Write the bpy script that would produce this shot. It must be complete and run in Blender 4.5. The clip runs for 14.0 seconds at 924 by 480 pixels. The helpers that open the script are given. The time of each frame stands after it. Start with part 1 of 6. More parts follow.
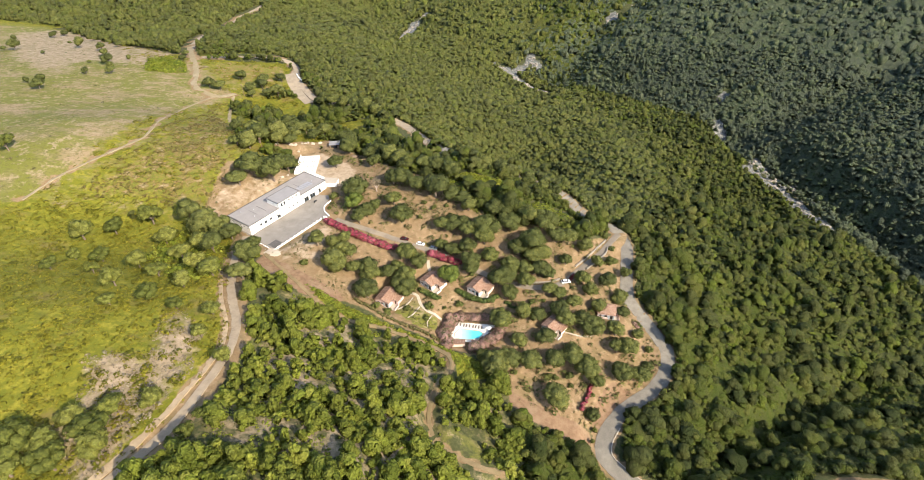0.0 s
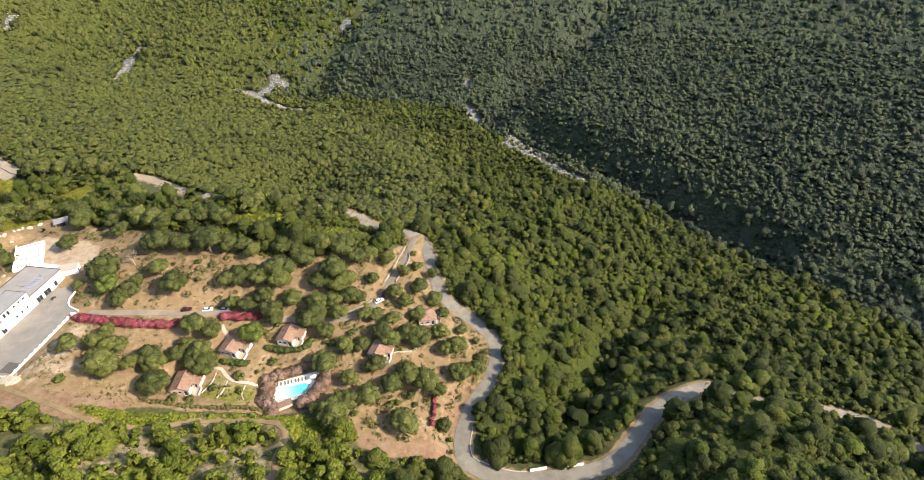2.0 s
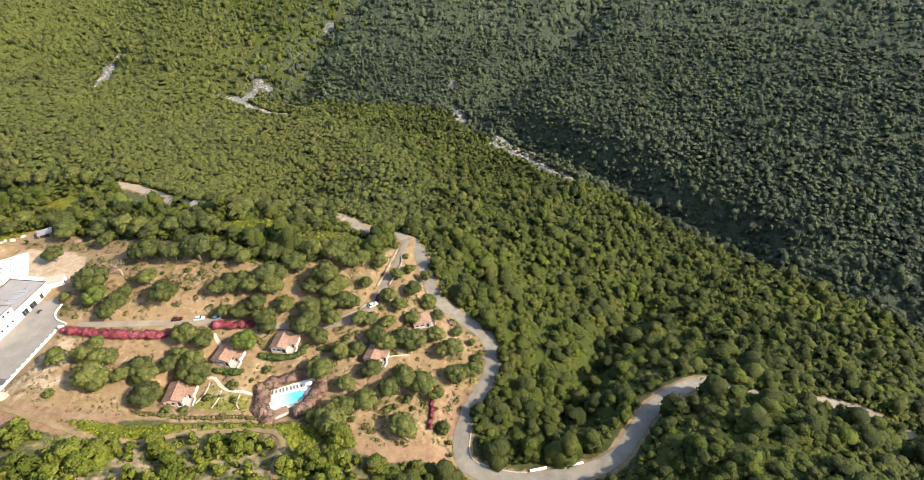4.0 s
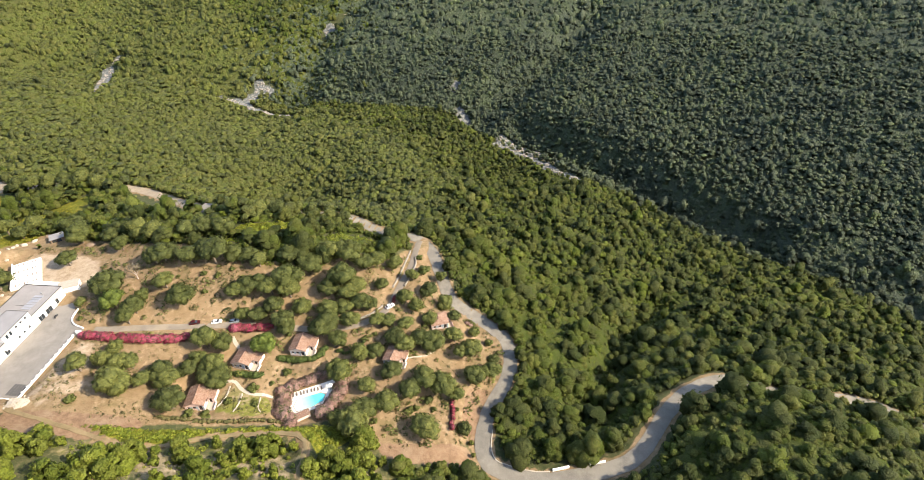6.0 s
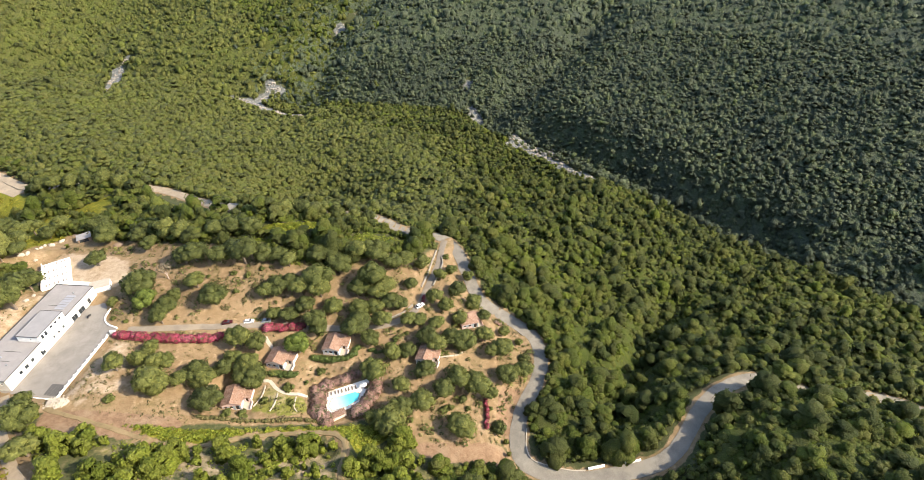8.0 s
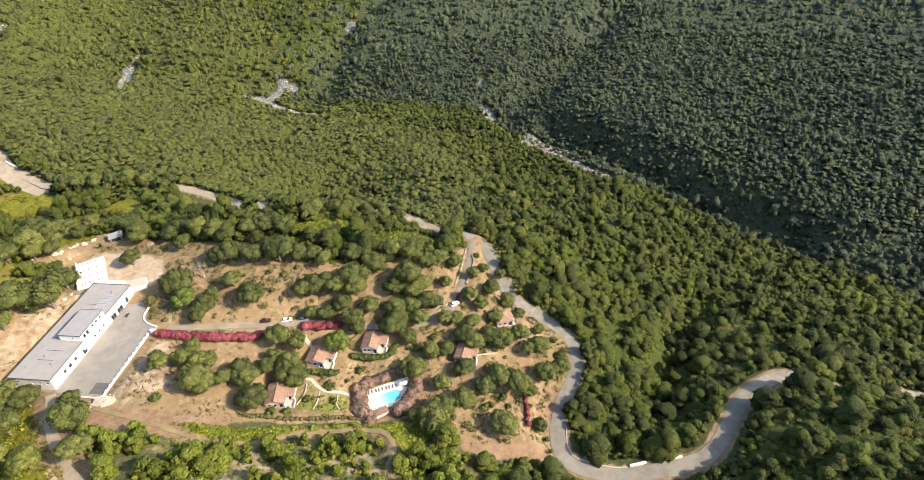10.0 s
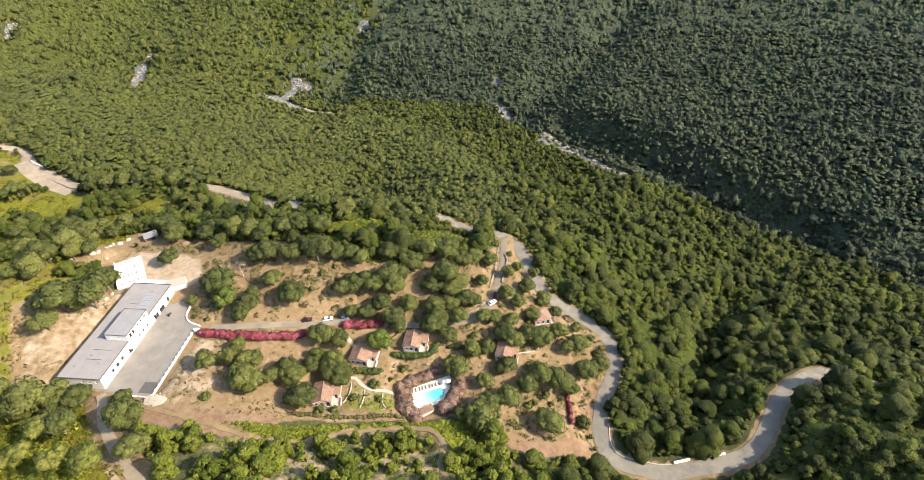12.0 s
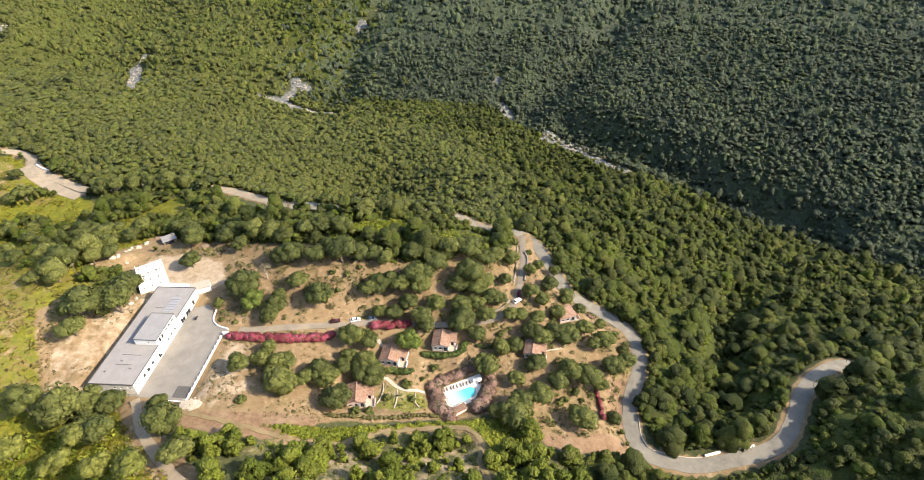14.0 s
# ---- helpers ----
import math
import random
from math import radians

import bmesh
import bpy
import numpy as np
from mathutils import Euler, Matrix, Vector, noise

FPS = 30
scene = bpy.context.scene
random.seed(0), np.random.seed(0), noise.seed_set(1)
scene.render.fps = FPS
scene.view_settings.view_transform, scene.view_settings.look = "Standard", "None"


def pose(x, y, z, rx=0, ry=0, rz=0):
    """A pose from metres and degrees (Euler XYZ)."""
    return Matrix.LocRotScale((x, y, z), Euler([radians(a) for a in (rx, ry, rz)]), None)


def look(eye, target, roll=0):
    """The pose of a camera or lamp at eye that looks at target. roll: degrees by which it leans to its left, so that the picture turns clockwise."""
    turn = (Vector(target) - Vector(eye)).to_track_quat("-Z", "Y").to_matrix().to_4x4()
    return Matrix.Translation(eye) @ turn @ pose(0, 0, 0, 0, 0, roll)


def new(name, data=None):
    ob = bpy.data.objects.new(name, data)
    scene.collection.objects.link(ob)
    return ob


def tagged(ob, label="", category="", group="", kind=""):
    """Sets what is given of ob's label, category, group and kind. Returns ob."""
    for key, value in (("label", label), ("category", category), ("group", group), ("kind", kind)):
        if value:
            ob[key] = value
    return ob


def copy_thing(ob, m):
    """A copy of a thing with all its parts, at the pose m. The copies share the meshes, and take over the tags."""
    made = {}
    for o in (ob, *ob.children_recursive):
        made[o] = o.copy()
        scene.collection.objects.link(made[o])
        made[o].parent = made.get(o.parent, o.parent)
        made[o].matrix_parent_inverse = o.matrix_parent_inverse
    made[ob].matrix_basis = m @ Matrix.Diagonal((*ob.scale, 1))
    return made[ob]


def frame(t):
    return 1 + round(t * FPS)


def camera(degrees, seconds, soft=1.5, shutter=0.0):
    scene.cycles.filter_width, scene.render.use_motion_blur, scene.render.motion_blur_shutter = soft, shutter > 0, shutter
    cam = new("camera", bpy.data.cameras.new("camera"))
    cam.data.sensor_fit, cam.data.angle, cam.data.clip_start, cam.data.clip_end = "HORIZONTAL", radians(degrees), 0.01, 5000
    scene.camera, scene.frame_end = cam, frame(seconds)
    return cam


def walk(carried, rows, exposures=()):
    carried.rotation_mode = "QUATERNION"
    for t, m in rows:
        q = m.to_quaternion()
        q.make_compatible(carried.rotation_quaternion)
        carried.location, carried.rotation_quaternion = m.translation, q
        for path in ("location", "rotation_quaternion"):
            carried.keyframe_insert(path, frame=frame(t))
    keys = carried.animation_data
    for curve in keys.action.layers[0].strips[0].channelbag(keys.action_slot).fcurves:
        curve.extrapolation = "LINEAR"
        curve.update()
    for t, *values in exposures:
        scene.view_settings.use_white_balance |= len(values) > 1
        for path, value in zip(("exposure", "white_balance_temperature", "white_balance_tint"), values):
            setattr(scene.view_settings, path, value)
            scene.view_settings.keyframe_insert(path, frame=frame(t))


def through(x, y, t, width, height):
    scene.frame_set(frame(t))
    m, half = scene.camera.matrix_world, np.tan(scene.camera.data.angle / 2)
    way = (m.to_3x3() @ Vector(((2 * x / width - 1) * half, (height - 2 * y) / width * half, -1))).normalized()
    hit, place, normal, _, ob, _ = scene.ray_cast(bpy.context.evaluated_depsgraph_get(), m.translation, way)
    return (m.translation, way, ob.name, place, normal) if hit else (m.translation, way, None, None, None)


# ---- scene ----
cam = camera(79.4, 14.0, soft=0.6)
PATH = [
    (0, (-0.104, 0.598, 139.222), (-0.174, 2.184, 138.005), -1.9),
    (0.5, (-0.338, 2.827, 139.541), (-0.405, 4.411, 138.322), -1.8),
    (1, (1.848, 5.547, 140.408), (1.914, 7.128, 139.185), -2.1),
    (1.5, (2.179, 8.89, 138.575), (2.573, 10.425, 137.355), -2.1),
    (2, (0.475, 12.005, 137.02), (1.114, 13.459, 135.805), -1.9),
    (2.5, (0.331, 12.498, 136.702), (0.999, 13.941, 135.488), -2.0),
    (5, (-4.569, 15.258, 137.093), (-3.872, 16.687, 135.88), -2.4),
    (5.5, (-6.674, 16.286, 137.3), (-5.974, 17.713, 136.086), -2.4),
    (6, (-8.919, 17.339, 137.312), (-8.219, 18.767, 136.099), -2.4),
    (6.5, (-11.18, 18.502, 137.431), (-10.48, 19.929, 136.218), -2.4),
    (7, (-13.789, 19.77, 137.685), (-13.09, 21.197, 136.471), -2.4),
    (7.5, (-16.447, 21.072, 137.825), (-15.748, 22.499, 136.61), -2.5),
    (8, (-19.59, 22.632, 138.014), (-18.888, 24.057, 136.799), -2.4),
    (10.5, (-36.114, 30.539, 139.254), (-35.406, 31.956, 138.032), -2.3),
    (11, (-39.502, 32.235, 139.673), (-38.794, 33.65, 138.449), -2.3),
    (11.5, (-42.714, 33.731, 139.884), (-42.006, 35.145, 138.66), -2.4),
    (12, (-46.404, 35.545, 140.248), (-45.694, 36.957, 139.023), -2.3),
    (12.5, (-49.547, 37.093, 140.4), (-48.822, 38.497, 139.174), -2.3),
    (13, (-53.306, 39.057, 140.636), (-52.571, 40.455, 139.408), -2.3),
    (13.5, (-56.473, 40.726, 140.949), (-55.73, 42.118, 139.721), -2.2),
    (14, (-59.254, 42.019, 141.114), (-58.506, 43.408, 139.885), -2.1),
]
walk(cam, [(t, look(eye, target, roll)) for t, eye, target, roll in PATH], [(0.0, 1.34), (1.5, 1.34), (2.5, 1.40), (5.0, 1.49), (14.0, 1.47)])

# ---- light ----
SUN_DIR = Vector((0.73, -0.68, 0.0)).normalized()
SUN_ELEV = radians(35)
world = bpy.data.worlds.new("sky")
scene.world = world
world.use_nodes = True
wn = world.node_tree.nodes
sky = wn.new("ShaderNodeTexSky")
sky.sky_type = 'NISHITA'
sky.sun_disc = False
sky.sun_elevation = SUN_ELEV
sky.sun_rotation = math.atan2(SUN_DIR.x, SUN_DIR.y)
sky.air_density, sky.dust_density = 1.0, 1.5
wn["Background"].inputs[1].default_value = 0.15
world.node_tree.links.new(sky.outputs[0], wn["Background"].inputs[0])
sun = new("sun", bpy.data.lights.new("sun", 'SUN'))
sun.data.energy, sun.data.angle, sun.data.color = 3.8, radians(0.6), (1.0, 0.89, 0.72)
sun.matrix_basis = look((SUN_DIR * math.cos(SUN_ELEV) + Vector((0, 0, math.sin(SUN_ELEV)))) * 400, (0, 0, 0))


# ---- plan of the ground ----
BASE = (-17.6, -4.0, 1.8)
# broad hills and hollows, 160 m apart, rows from south to north
BROAD = np.array([
    [43.7, 6.9, 45.7, 6.7, 16.3, -77.0, 72.1, -40.7],
    [4.0, 15.2, 17.8, -47.4, 66.2, -92.7, 54.9, -67.4],
    [2.3, 10.7, 17.8, 21.8, -51.3, 1.6, 13.9, 29.5],
    [-4.0, 14.0, -39.6, 67.7, -62.4, 31.2, -25.2, 24.9],
    [7.7, -19.8, 56.8, -104.1, 29.3, -37.2, 26.6, 34.2],
    [-17.2, -30.8, -27.6, 13.8, 2.2, 35.8, 24.5, 8.4],
    [-37.2, 58.2, -65.4, 7.9, -16.7, -14.8, 3.7, -0.6],
    [-52.1, -2.9, -2.8, 1.2, 26.0, 6.3, 1.0, -0.1]])
# smaller swells of the spur, 60 m apart
SMALL = np.array([
    [-10.4, -10.7, 53.2, -66.2, 48.9, -13.2, 10.9],
    [18.4, 4.7, -39.1, 38.8, -40.1, 11.2, -4.3],
    [-56.3, 16.7, -12.3, -9.2, 22.3, -9.1, 1.3],
    [61.7, -41.4, 20.6, 20.6, -34.7, 36.7, -9.8],
    [-43.0, 13.5, -10.9, -57.6, 51.5, -49.7, 17.0]])
RIVER = [(-260, 840), (-86, 703), (38, 568), (120, 490), (192, 424), (212, 355), (250, 250), (278, 170), (305, 95), (335, 15), (380, -120)]
FAR_GULLY = [(420, 500), (297, 430), (248, 416), (205, 410)]
SIDE_GULLY = [(215, 650), (166, 622), (139, 614), (100, 560), (70, 535)]
GORGE = [(226, 376), (236, 350), (246, 318), (262, 262), (288, 185)]
NEAR_GULLY = [(170, 159), (131, 140), (104, 121), (85, 107)]


def line_distance(x, y, line):
    d = np.full(np.shape(x), 1e9)
    for (x0, y0), (x1, y1) in zip(line, line[1:]):
        vx, vy = x1 - x0, y1 - y0
        t = np.clip(((x - x0) * vx + (y - y0) * vy) / (vx * vx + vy * vy), 0, 1)
        d = np.minimum(d, np.hypot(x - x0 - t * vx, y - y0 - t * vy))
    return d


def inside(x, y, poly):
    """Signed distance to a closed outline, positive inside."""
    odd = np.zeros(np.shape(x), bool)
    for (x0, y0), (x1, y1) in zip(poly, poly[1:] + poly[:1]):
        cut = (y0 > y) != (y1 > y)
        odd ^= cut & (x < (x1 - x0) * (y - y0) / ((y1 - y0) or 1e-9) + x0)
    return np.where(odd, 1, -1) * line_distance(x, y, poly + poly[:1])


def ease(a, b, v):
    t = np.clip((v - a) / (b - a), 0, 1)
    return t * t * (3 - 2 * t)


def ripple(x, y, scale, seed=0):
    """Smooth uneven waves between about -1 and 1."""
    r = np.random.RandomState(seed)
    out = np.zeros(np.shape(x))
    for k in range(7):
        a, p, f = r.uniform(0, 6.28), r.uniform(0, 6.28), r.uniform(0.6, 2.2)
        out += np.sin((x * np.cos(a) + y * np.sin(a)) * 6.28 * f / scale + p)
    return out / 3.2


def hills(x, y):
    z = BASE[0] + BASE[1] * x / 100 + BASE[2] * y / 100
    far = np.maximum(np.hypot(x - 50, y - 350) - 900, 0)
    z = z * np.exp(-far / 900) - 20 * (1 - np.exp(-far / 900))
    for j, row in enumerate(BROAD):
        gy = np.exp(-(y - (-140 + 160 * j)) ** 2 / (2 * 130.0 ** 2))
        for i, h in enumerate(row):
            z = z + h * gy * np.exp(-(x - (-460 + 160 * i)) ** 2 / (2 * 130.0 ** 2))
    for j, row in enumerate(SMALL):
        gy = np.exp(-(y - (70 + 60 * j)) ** 2 / (2 * 50.0 ** 2))
        for i, h in enumerate(row):
            z = z + h * gy * np.exp(-(x - (-140 + 60 * i)) ** 2 / (2 * 50.0 ** 2))
    z = z - 10 * np.exp(-((x + 160) ** 2 + (y - 250) ** 2) / 1250) + 9 * np.exp(-((x + 175) ** 2 + (y - 338) ** 2) / 2048)
    z = z - 9 * np.exp(-(line_distance(x, y, RIVER) / 24) ** 2)
    z = z - 11 * np.exp(-(line_distance(x, y, FAR_GULLY) / 20) ** 2)
    z = z - 9 * np.exp(-(line_distance(x, y, SIDE_GULLY) / 20) ** 2)
    z = z - 15 * np.exp(-(line_distance(x, y, GORGE) / 13) ** 2)
    z = z - 8 * np.exp(-(line_distance(x, y, NEAR_GULLY) / 8) ** 2)
    z = z + 4.5 * np.exp(-((x - 161) ** 2 + (y - 263) ** 2) / 900) - 9 * np.exp(-((x + 96) ** 2 + (y - 655) ** 2) / 900) + 3 * np.exp(-((x + 24) ** 2 + (y - 270) ** 2) / 500)
    return z


def glide(points, step=2.5):
    """A smooth line through the points, at even steps."""
    p = np.array(points, float)
    p = np.vstack([2 * p[0] - p[1], p, 2 * p[-1] - p[-2]])
    out = []
    for i in range(1, len(p) - 2):
        n = max(2, int(np.linalg.norm(p[i + 1] - p[i]) / step))
        for t in np.linspace(0, 1, n, endpoint=False):
            a, b, c, d = p[i - 1], p[i], p[i + 1], p[i + 2]
            out.append(0.5 * (2 * b + (c - a) * t + (2 * a - 5 * b + 4 * c - d) * t * t + (3 * b - a - 3 * c + d) * t ** 3))
    return np.array(out + [p[-2]])


def road_line(points, half, sway=9):
    xy = glide(points)
    z = hills(xy[:, 0], xy[:, 1])
    pad = np.pad(z, sway, mode="edge")
    z = np.convolve(pad, np.ones(2 * sway + 1) / (2 * sway + 1), mode="valid")
    return np.column_stack([xy, z]), half


ROADS = {
    "road": road_line([(-21, 268), (0, 252), (25, 243), (40, 236), (47, 227), (55, 219), (64, 213), (66, 201), (63, 186), (61, 172), (65, 162), (69, 153), (71, 144), (67, 135),
                       (60, 128), (51, 122), (45, 116), (41, 110), (40, 104), (45, 98), (53, 92), (64, 88), (76, 84), (86, 84), (96, 88), (106, 92), (118, 95), (131, 95),
                       (139, 92), (144, 86), (150, 81), (158, 77), (168, 72), (185, 60), (200, 30)], 2.6),
    "road_upper": road_line([(-20, 268), (-31, 293), (-40, 310), (-53, 325), (-80, 345), (-111, 361), (-120, 371), (-128, 383), (-135, 391), (-140, 402), (-140, 414), (-154, 427),
                             (-172, 427), (-192, 424), (-221, 420), (-233, 446), (-263, 551), (-277, 648), (-266, 698), (-250, 780)], 2.5),
    "layby": road_line([(-141, 404), (-136, 391), (-128, 376), (-116, 360)], 5.2, 4),
    "drive": road_line([(64, 211), (58, 202), (53, 194), (42, 181), (35, 173), (29, 169), (20, 168), (9, 171), (-6, 178), (-18, 184), (-34, 189), (-49, 194), (-60, 198), (-69, 202)], 1.4),
    "dirt_track": road_line([(-87, 172), (-78, 164), (-66, 153), (-59, 147), (-52, 143), (-44, 142), (-34, 141), (-20, 136), (-12, 131), (-11, 125), (-15, 117), (-17, 105), (-14, 96), (-5, 90), (5, 87)], 0.65),
    "lane": road_line([(-98, 183), (-97, 169), (-92, 152), (-87, 140), (-80, 126), (-77, 114), (-77, 106), (-78, 97), (-79, 87), (-82, 77), (-88, 66), (-95, 50), (-100, 30)], 1.4),
    "field_path": road_line([(-167.1, 358.6), (-176.9, 347.9), (-181.3, 332.6), (-182.2, 315.1), (-177.9, 292.6), (-173.1, 271.6), (-169.8, 258.0), (-168.8, 248.2), (-171.4, 240.7), (-174.6, 233.3), (-180.5, 222.2), (-188.6, 207.5), (-193.0, 191.6)], 0.75, 3),
    "meadow_track": road_line([(-235.8, 448.2), (-220.8, 419.5), (-204.8, 388.3), (-194.7, 360.7), (-177.5, 349.8), (-167.1, 358.6)], 2.0, 3),
    "spur_path": road_line([(-167.8, 356.1), (-160.7, 329.6), (-151.9, 306.6)], 1.0, 3),
}
YARD = [(-97.5, 186.2), (-85.0, 177.1), (-70.6, 198.8), (-67.6, 200.8), (-71.0, 207.8), (-70.6, 215.5), (-73.0, 224.2), (-84.5, 232.0), (-110.2, 196.0)]
NORTH_YARD = [(-86, 232), (-73, 224), (-63, 226), (-62, 240), (-72, 252), (-84, 258), (-96, 254), (-93, 238)]
LEVEL = [  # outline, height, width of the slope round it
    (YARD, -1.2, 5.0),
    (NORTH_YARD, -0.6, 8.0),
    ([(-14, 153), (-4, 155), (6, 152), (6, 146), (-3, 140.5), (-13, 139.5), (-15, 146)], -18.1, 5.0),
    ([(-44, 162), (-37, 167), (-29, 162), (-35, 152)], -12.7, 3.5),
    ([(-26, 172), (-18, 174), (-13, 166), (-19, 160)], -12.9, 3.5),
    ([(-7, 170), (1, 172), (6, 164), (0, 158)], -14.4, 3.5),
    ([(22, 153), (29, 154), (32, 146), (27, 141)], -18.8, 3.5),
    ([(44, 161), (52, 163), (56, 155), (49, 151)], -20.4, 3.5),
]
_near = {}
for _k, (_l, _h) in ROADS.items():
    _near[_k] = (_l[:, 0].min() - 20, _l[:, 0].max() + 20, _l[:, 1].min() - 20, _l[:, 1].max() + 20)


def road_distance(x, y, name):
    """Distance to a road's middle line and the road's height there."""
    d, z = np.full(len(x), 1e6), np.zeros(len(x))
    x0, x1, y0, y1 = _near[name]
    pick = np.where((x > x0) & (x < x1) & (y > y0) & (y < y1))[0]
    line = ROADS[name][0]
    for s in range(0, len(pick), 20000):
        q = pick[s:s + 20000]
        dd = np.hypot(x[q][:, None] - line[None, :, 0], y[q][:, None] - line[None, :, 1])
        k = dd.argmin(1)
        d[q], z[q] = dd[np.arange(len(q)), k], line[k, 2]
    return d, z


def hgt(x, y, fine=True):
    x, y = np.atleast_1d(np.asarray(x, float)), np.atleast_1d(np.asarray(y, float))
    z = hills(x, y)
    if fine:
        z = z + 0.35 * ripple(x, y, 24, 3) + 0.12 * ripple(x, y, 8, 5)
    for name, (line, half) in ROADS.items():
        d, rz = road_distance(x, y, name)
        w = 1 - ease(half + 0.6, half + (7 if half > 2 else 4), d)
        z = z * (1 - w) + (rz - 0.05) * w
    for poly, level, slope in LEVEL:
        w = ease(-slope, 0.0, inside(x, y, poly))
        z = z * (1 - w) + level * w
    return z


def ground_at(x, y):
    return float(hgt(x, y)[0])


GARDEN = [(-91, 253), (-78, 271), (-63, 259), (-48, 244), (-22, 226), (1, 207), (14, 201), (31, 203), (50, 201), (61, 209), (64, 199), (59, 171), (68, 152), (68, 138), (57, 127),
          (44, 119), (37, 112), (12, 118), (4, 133), (-16, 140), (-52, 152), (-66, 159), (-86, 171), (-97, 180), (-112, 194), (-124, 193), (-123, 233), (-109, 240), (-93, 237)]
HILL = [(-240, 150), (-197, 185), (-178, 200), (-149, 193), (-122, 189), (-104, 185), (-92, 148), (-77, 114), (-80, 91), (-86, 69), (-112, 50), (-190, 60), (-250, 100)]
MEADOW = [(-240, 150), (-197, 185), (-149.7, 193.9), (-122, 189), (-111, 208), (-110.5, 224.9), (-103.5, 241.1), (-128.3, 263.8), (-167.6, 347.8), (-138.2, 367.1), (-133, 380.2), (-148, 421), (-212, 414),
          (-240, 426), (-309, 471), (-424, 566), (-520, 560), (-520, 300)]
DRY_FIELD = [(-240, 185), (-199, 190), (-186.1, 202.2), (-181.2, 232.6), (-182.9, 302.5), (-167.4, 353.2), (-214, 407), (-236.1, 380.6), (-309, 471), (-414, 551), (-500, 530), (-500, 300)]
BRACKEN = [(-80, 165), (-67, 157), (-52, 150), (-17, 139), (3, 132), (2, 126), (-8, 122), (-11, 132), (-20, 137), (-33, 142), (-43, 143), (-51, 144), (-59, 148), (-65, 154)]
RED_EARTH = [[(9, 122), (17, 119), (37, 112), (35, 105), (19, 110), (9, 116)], [(47, 131), (55, 129), (44, 118), (39, 112), (37, 117), (41, 124)], [(-88, 172), (-66, 161), (-53, 155), (-51, 147), (-60, 149), (-69, 152), (-88, 163)]]
BANK = [(-124, 193), (-112, 194), (-84, 233), (-92, 240), (-110, 225), (-124, 215)]
BARE = [[(-114, 104), (-105, 108.4), (-98, 107.2), (-103, 125.4), (-97.3, 128.7), (-86.5, 121.7), (-82.5, 102.3), (-84, 91.5), (-88, 75), (-90, 66), (-97, 64), (-104, 72), (-111, 77.3), (-107.2, 86.4), (-111.4, 96.9)]]
STREAM_BED = [[(-91, 600), (-89, 625), (-87, 660), (-80, 708), (-68, 720)], [(16, 574), (24, 566), (35, 538), (48, 510), (60, 494)], [(204, 376), (211, 362), (218, 343), (222, 320), (227, 301)], [(212, 384), (220, 368), (228, 350), (234, 328)], [(132, 608), (141, 618), (161, 627)], [(-196, 850), (-202, 820)], [(38, 560), (52, 576), (58, 566)]]
BED_GAP = (7.5, 7.0, 4.5, 4.0, 5.0, 6.0, 7.0)
PARK = [(-203.7, 393.5), (-152, 419), (-135, 381.2), (-112.2, 351.6), (-92, 318), (-72, 321), (-73, 296), (-84, 276), (-101.6, 263.5), (-112.1, 249.5), (-127.7, 258.5), (-169.1, 352.6)]
GLADE_SCRUB = [[(-10.4, 235.1), (3.7, 227.1), (-0, 221.5), (-11.6, 228.2)], [(23.5, 219.2), (39.2, 215.7), (46.7, 210.1), (29.5, 208.9), (22.1, 213.8)], [(-32.1, 235.6), (-19.8, 230.4), (-8.1, 224), (-1.1, 210.5), (-0.2, 204.3), (-5.1, 207.4), (-9.1, 218.6), (-21.1, 226.8)]]
GLADES = [[(-92, 311), (-72, 321), (-66, 306), (-73, 294), (-92, 297)], [(-8, 236), (14, 231), (10, 222), (-11, 228)], [(-139.9, 366.6), (-119, 359), (-107.2, 337.6), (-124.6, 326)]]
RUST_FIELD = [(-206, 410), (-152, 419), (-140, 398), (-150, 374), (-188, 378)]
RUST = [(-174.5, 203.6), (-169.3, 218.4), (-162.5, 239.4), (-163.3, 265.7), (-168.5, 339.1), (-125.7, 254.3), (-117.6, 238.7), (-126.4, 223.6), (-114.9, 210.6), (-133.5, 205.1), (-158.5, 204.6)]
YOUNG_GROUND = [(-70, 152), (-40, 139), (-16, 132), (-14, 118), (-15, 100), (0, 88), (10, 84), (10, 70), (-70, 70), (-72, 112)]
ROAD_NORTH = [(-40, 290), (-21, 268), (0, 252), (25, 243), (40, 236), (47, 227), (55, 219), (64, 213), (120, 213), (120, 330), (-40, 330)]
HILL_THICKET = [(-131, 187), (-113, 181), (-101, 172), (-96, 152), (-106, 146), (-120, 152), (-135, 168)]
RED_FIELD = [(-438, 508), (-418, 557), (-361, 538), (-240, 436), (-224, 415), (-243, 387), (-288, 398), (-303, 364), (-367, 415)]
LAWN = [(-33, 159), (-26, 161.5), (-17, 152), (-16, 146.5), (-24, 146), (-34, 152)]
VIEW = [(-130, 50), (-205, 165), (-285, 270), (-590, 660), (-580, 900), (-215, 1010), (100, 850), (310, 620), (500, 455), (620, 310), (440, 180), (380, 120), (315, 70), (175, 20), (90, 40), (40, 75), (-20, 70), (-60, 50)]
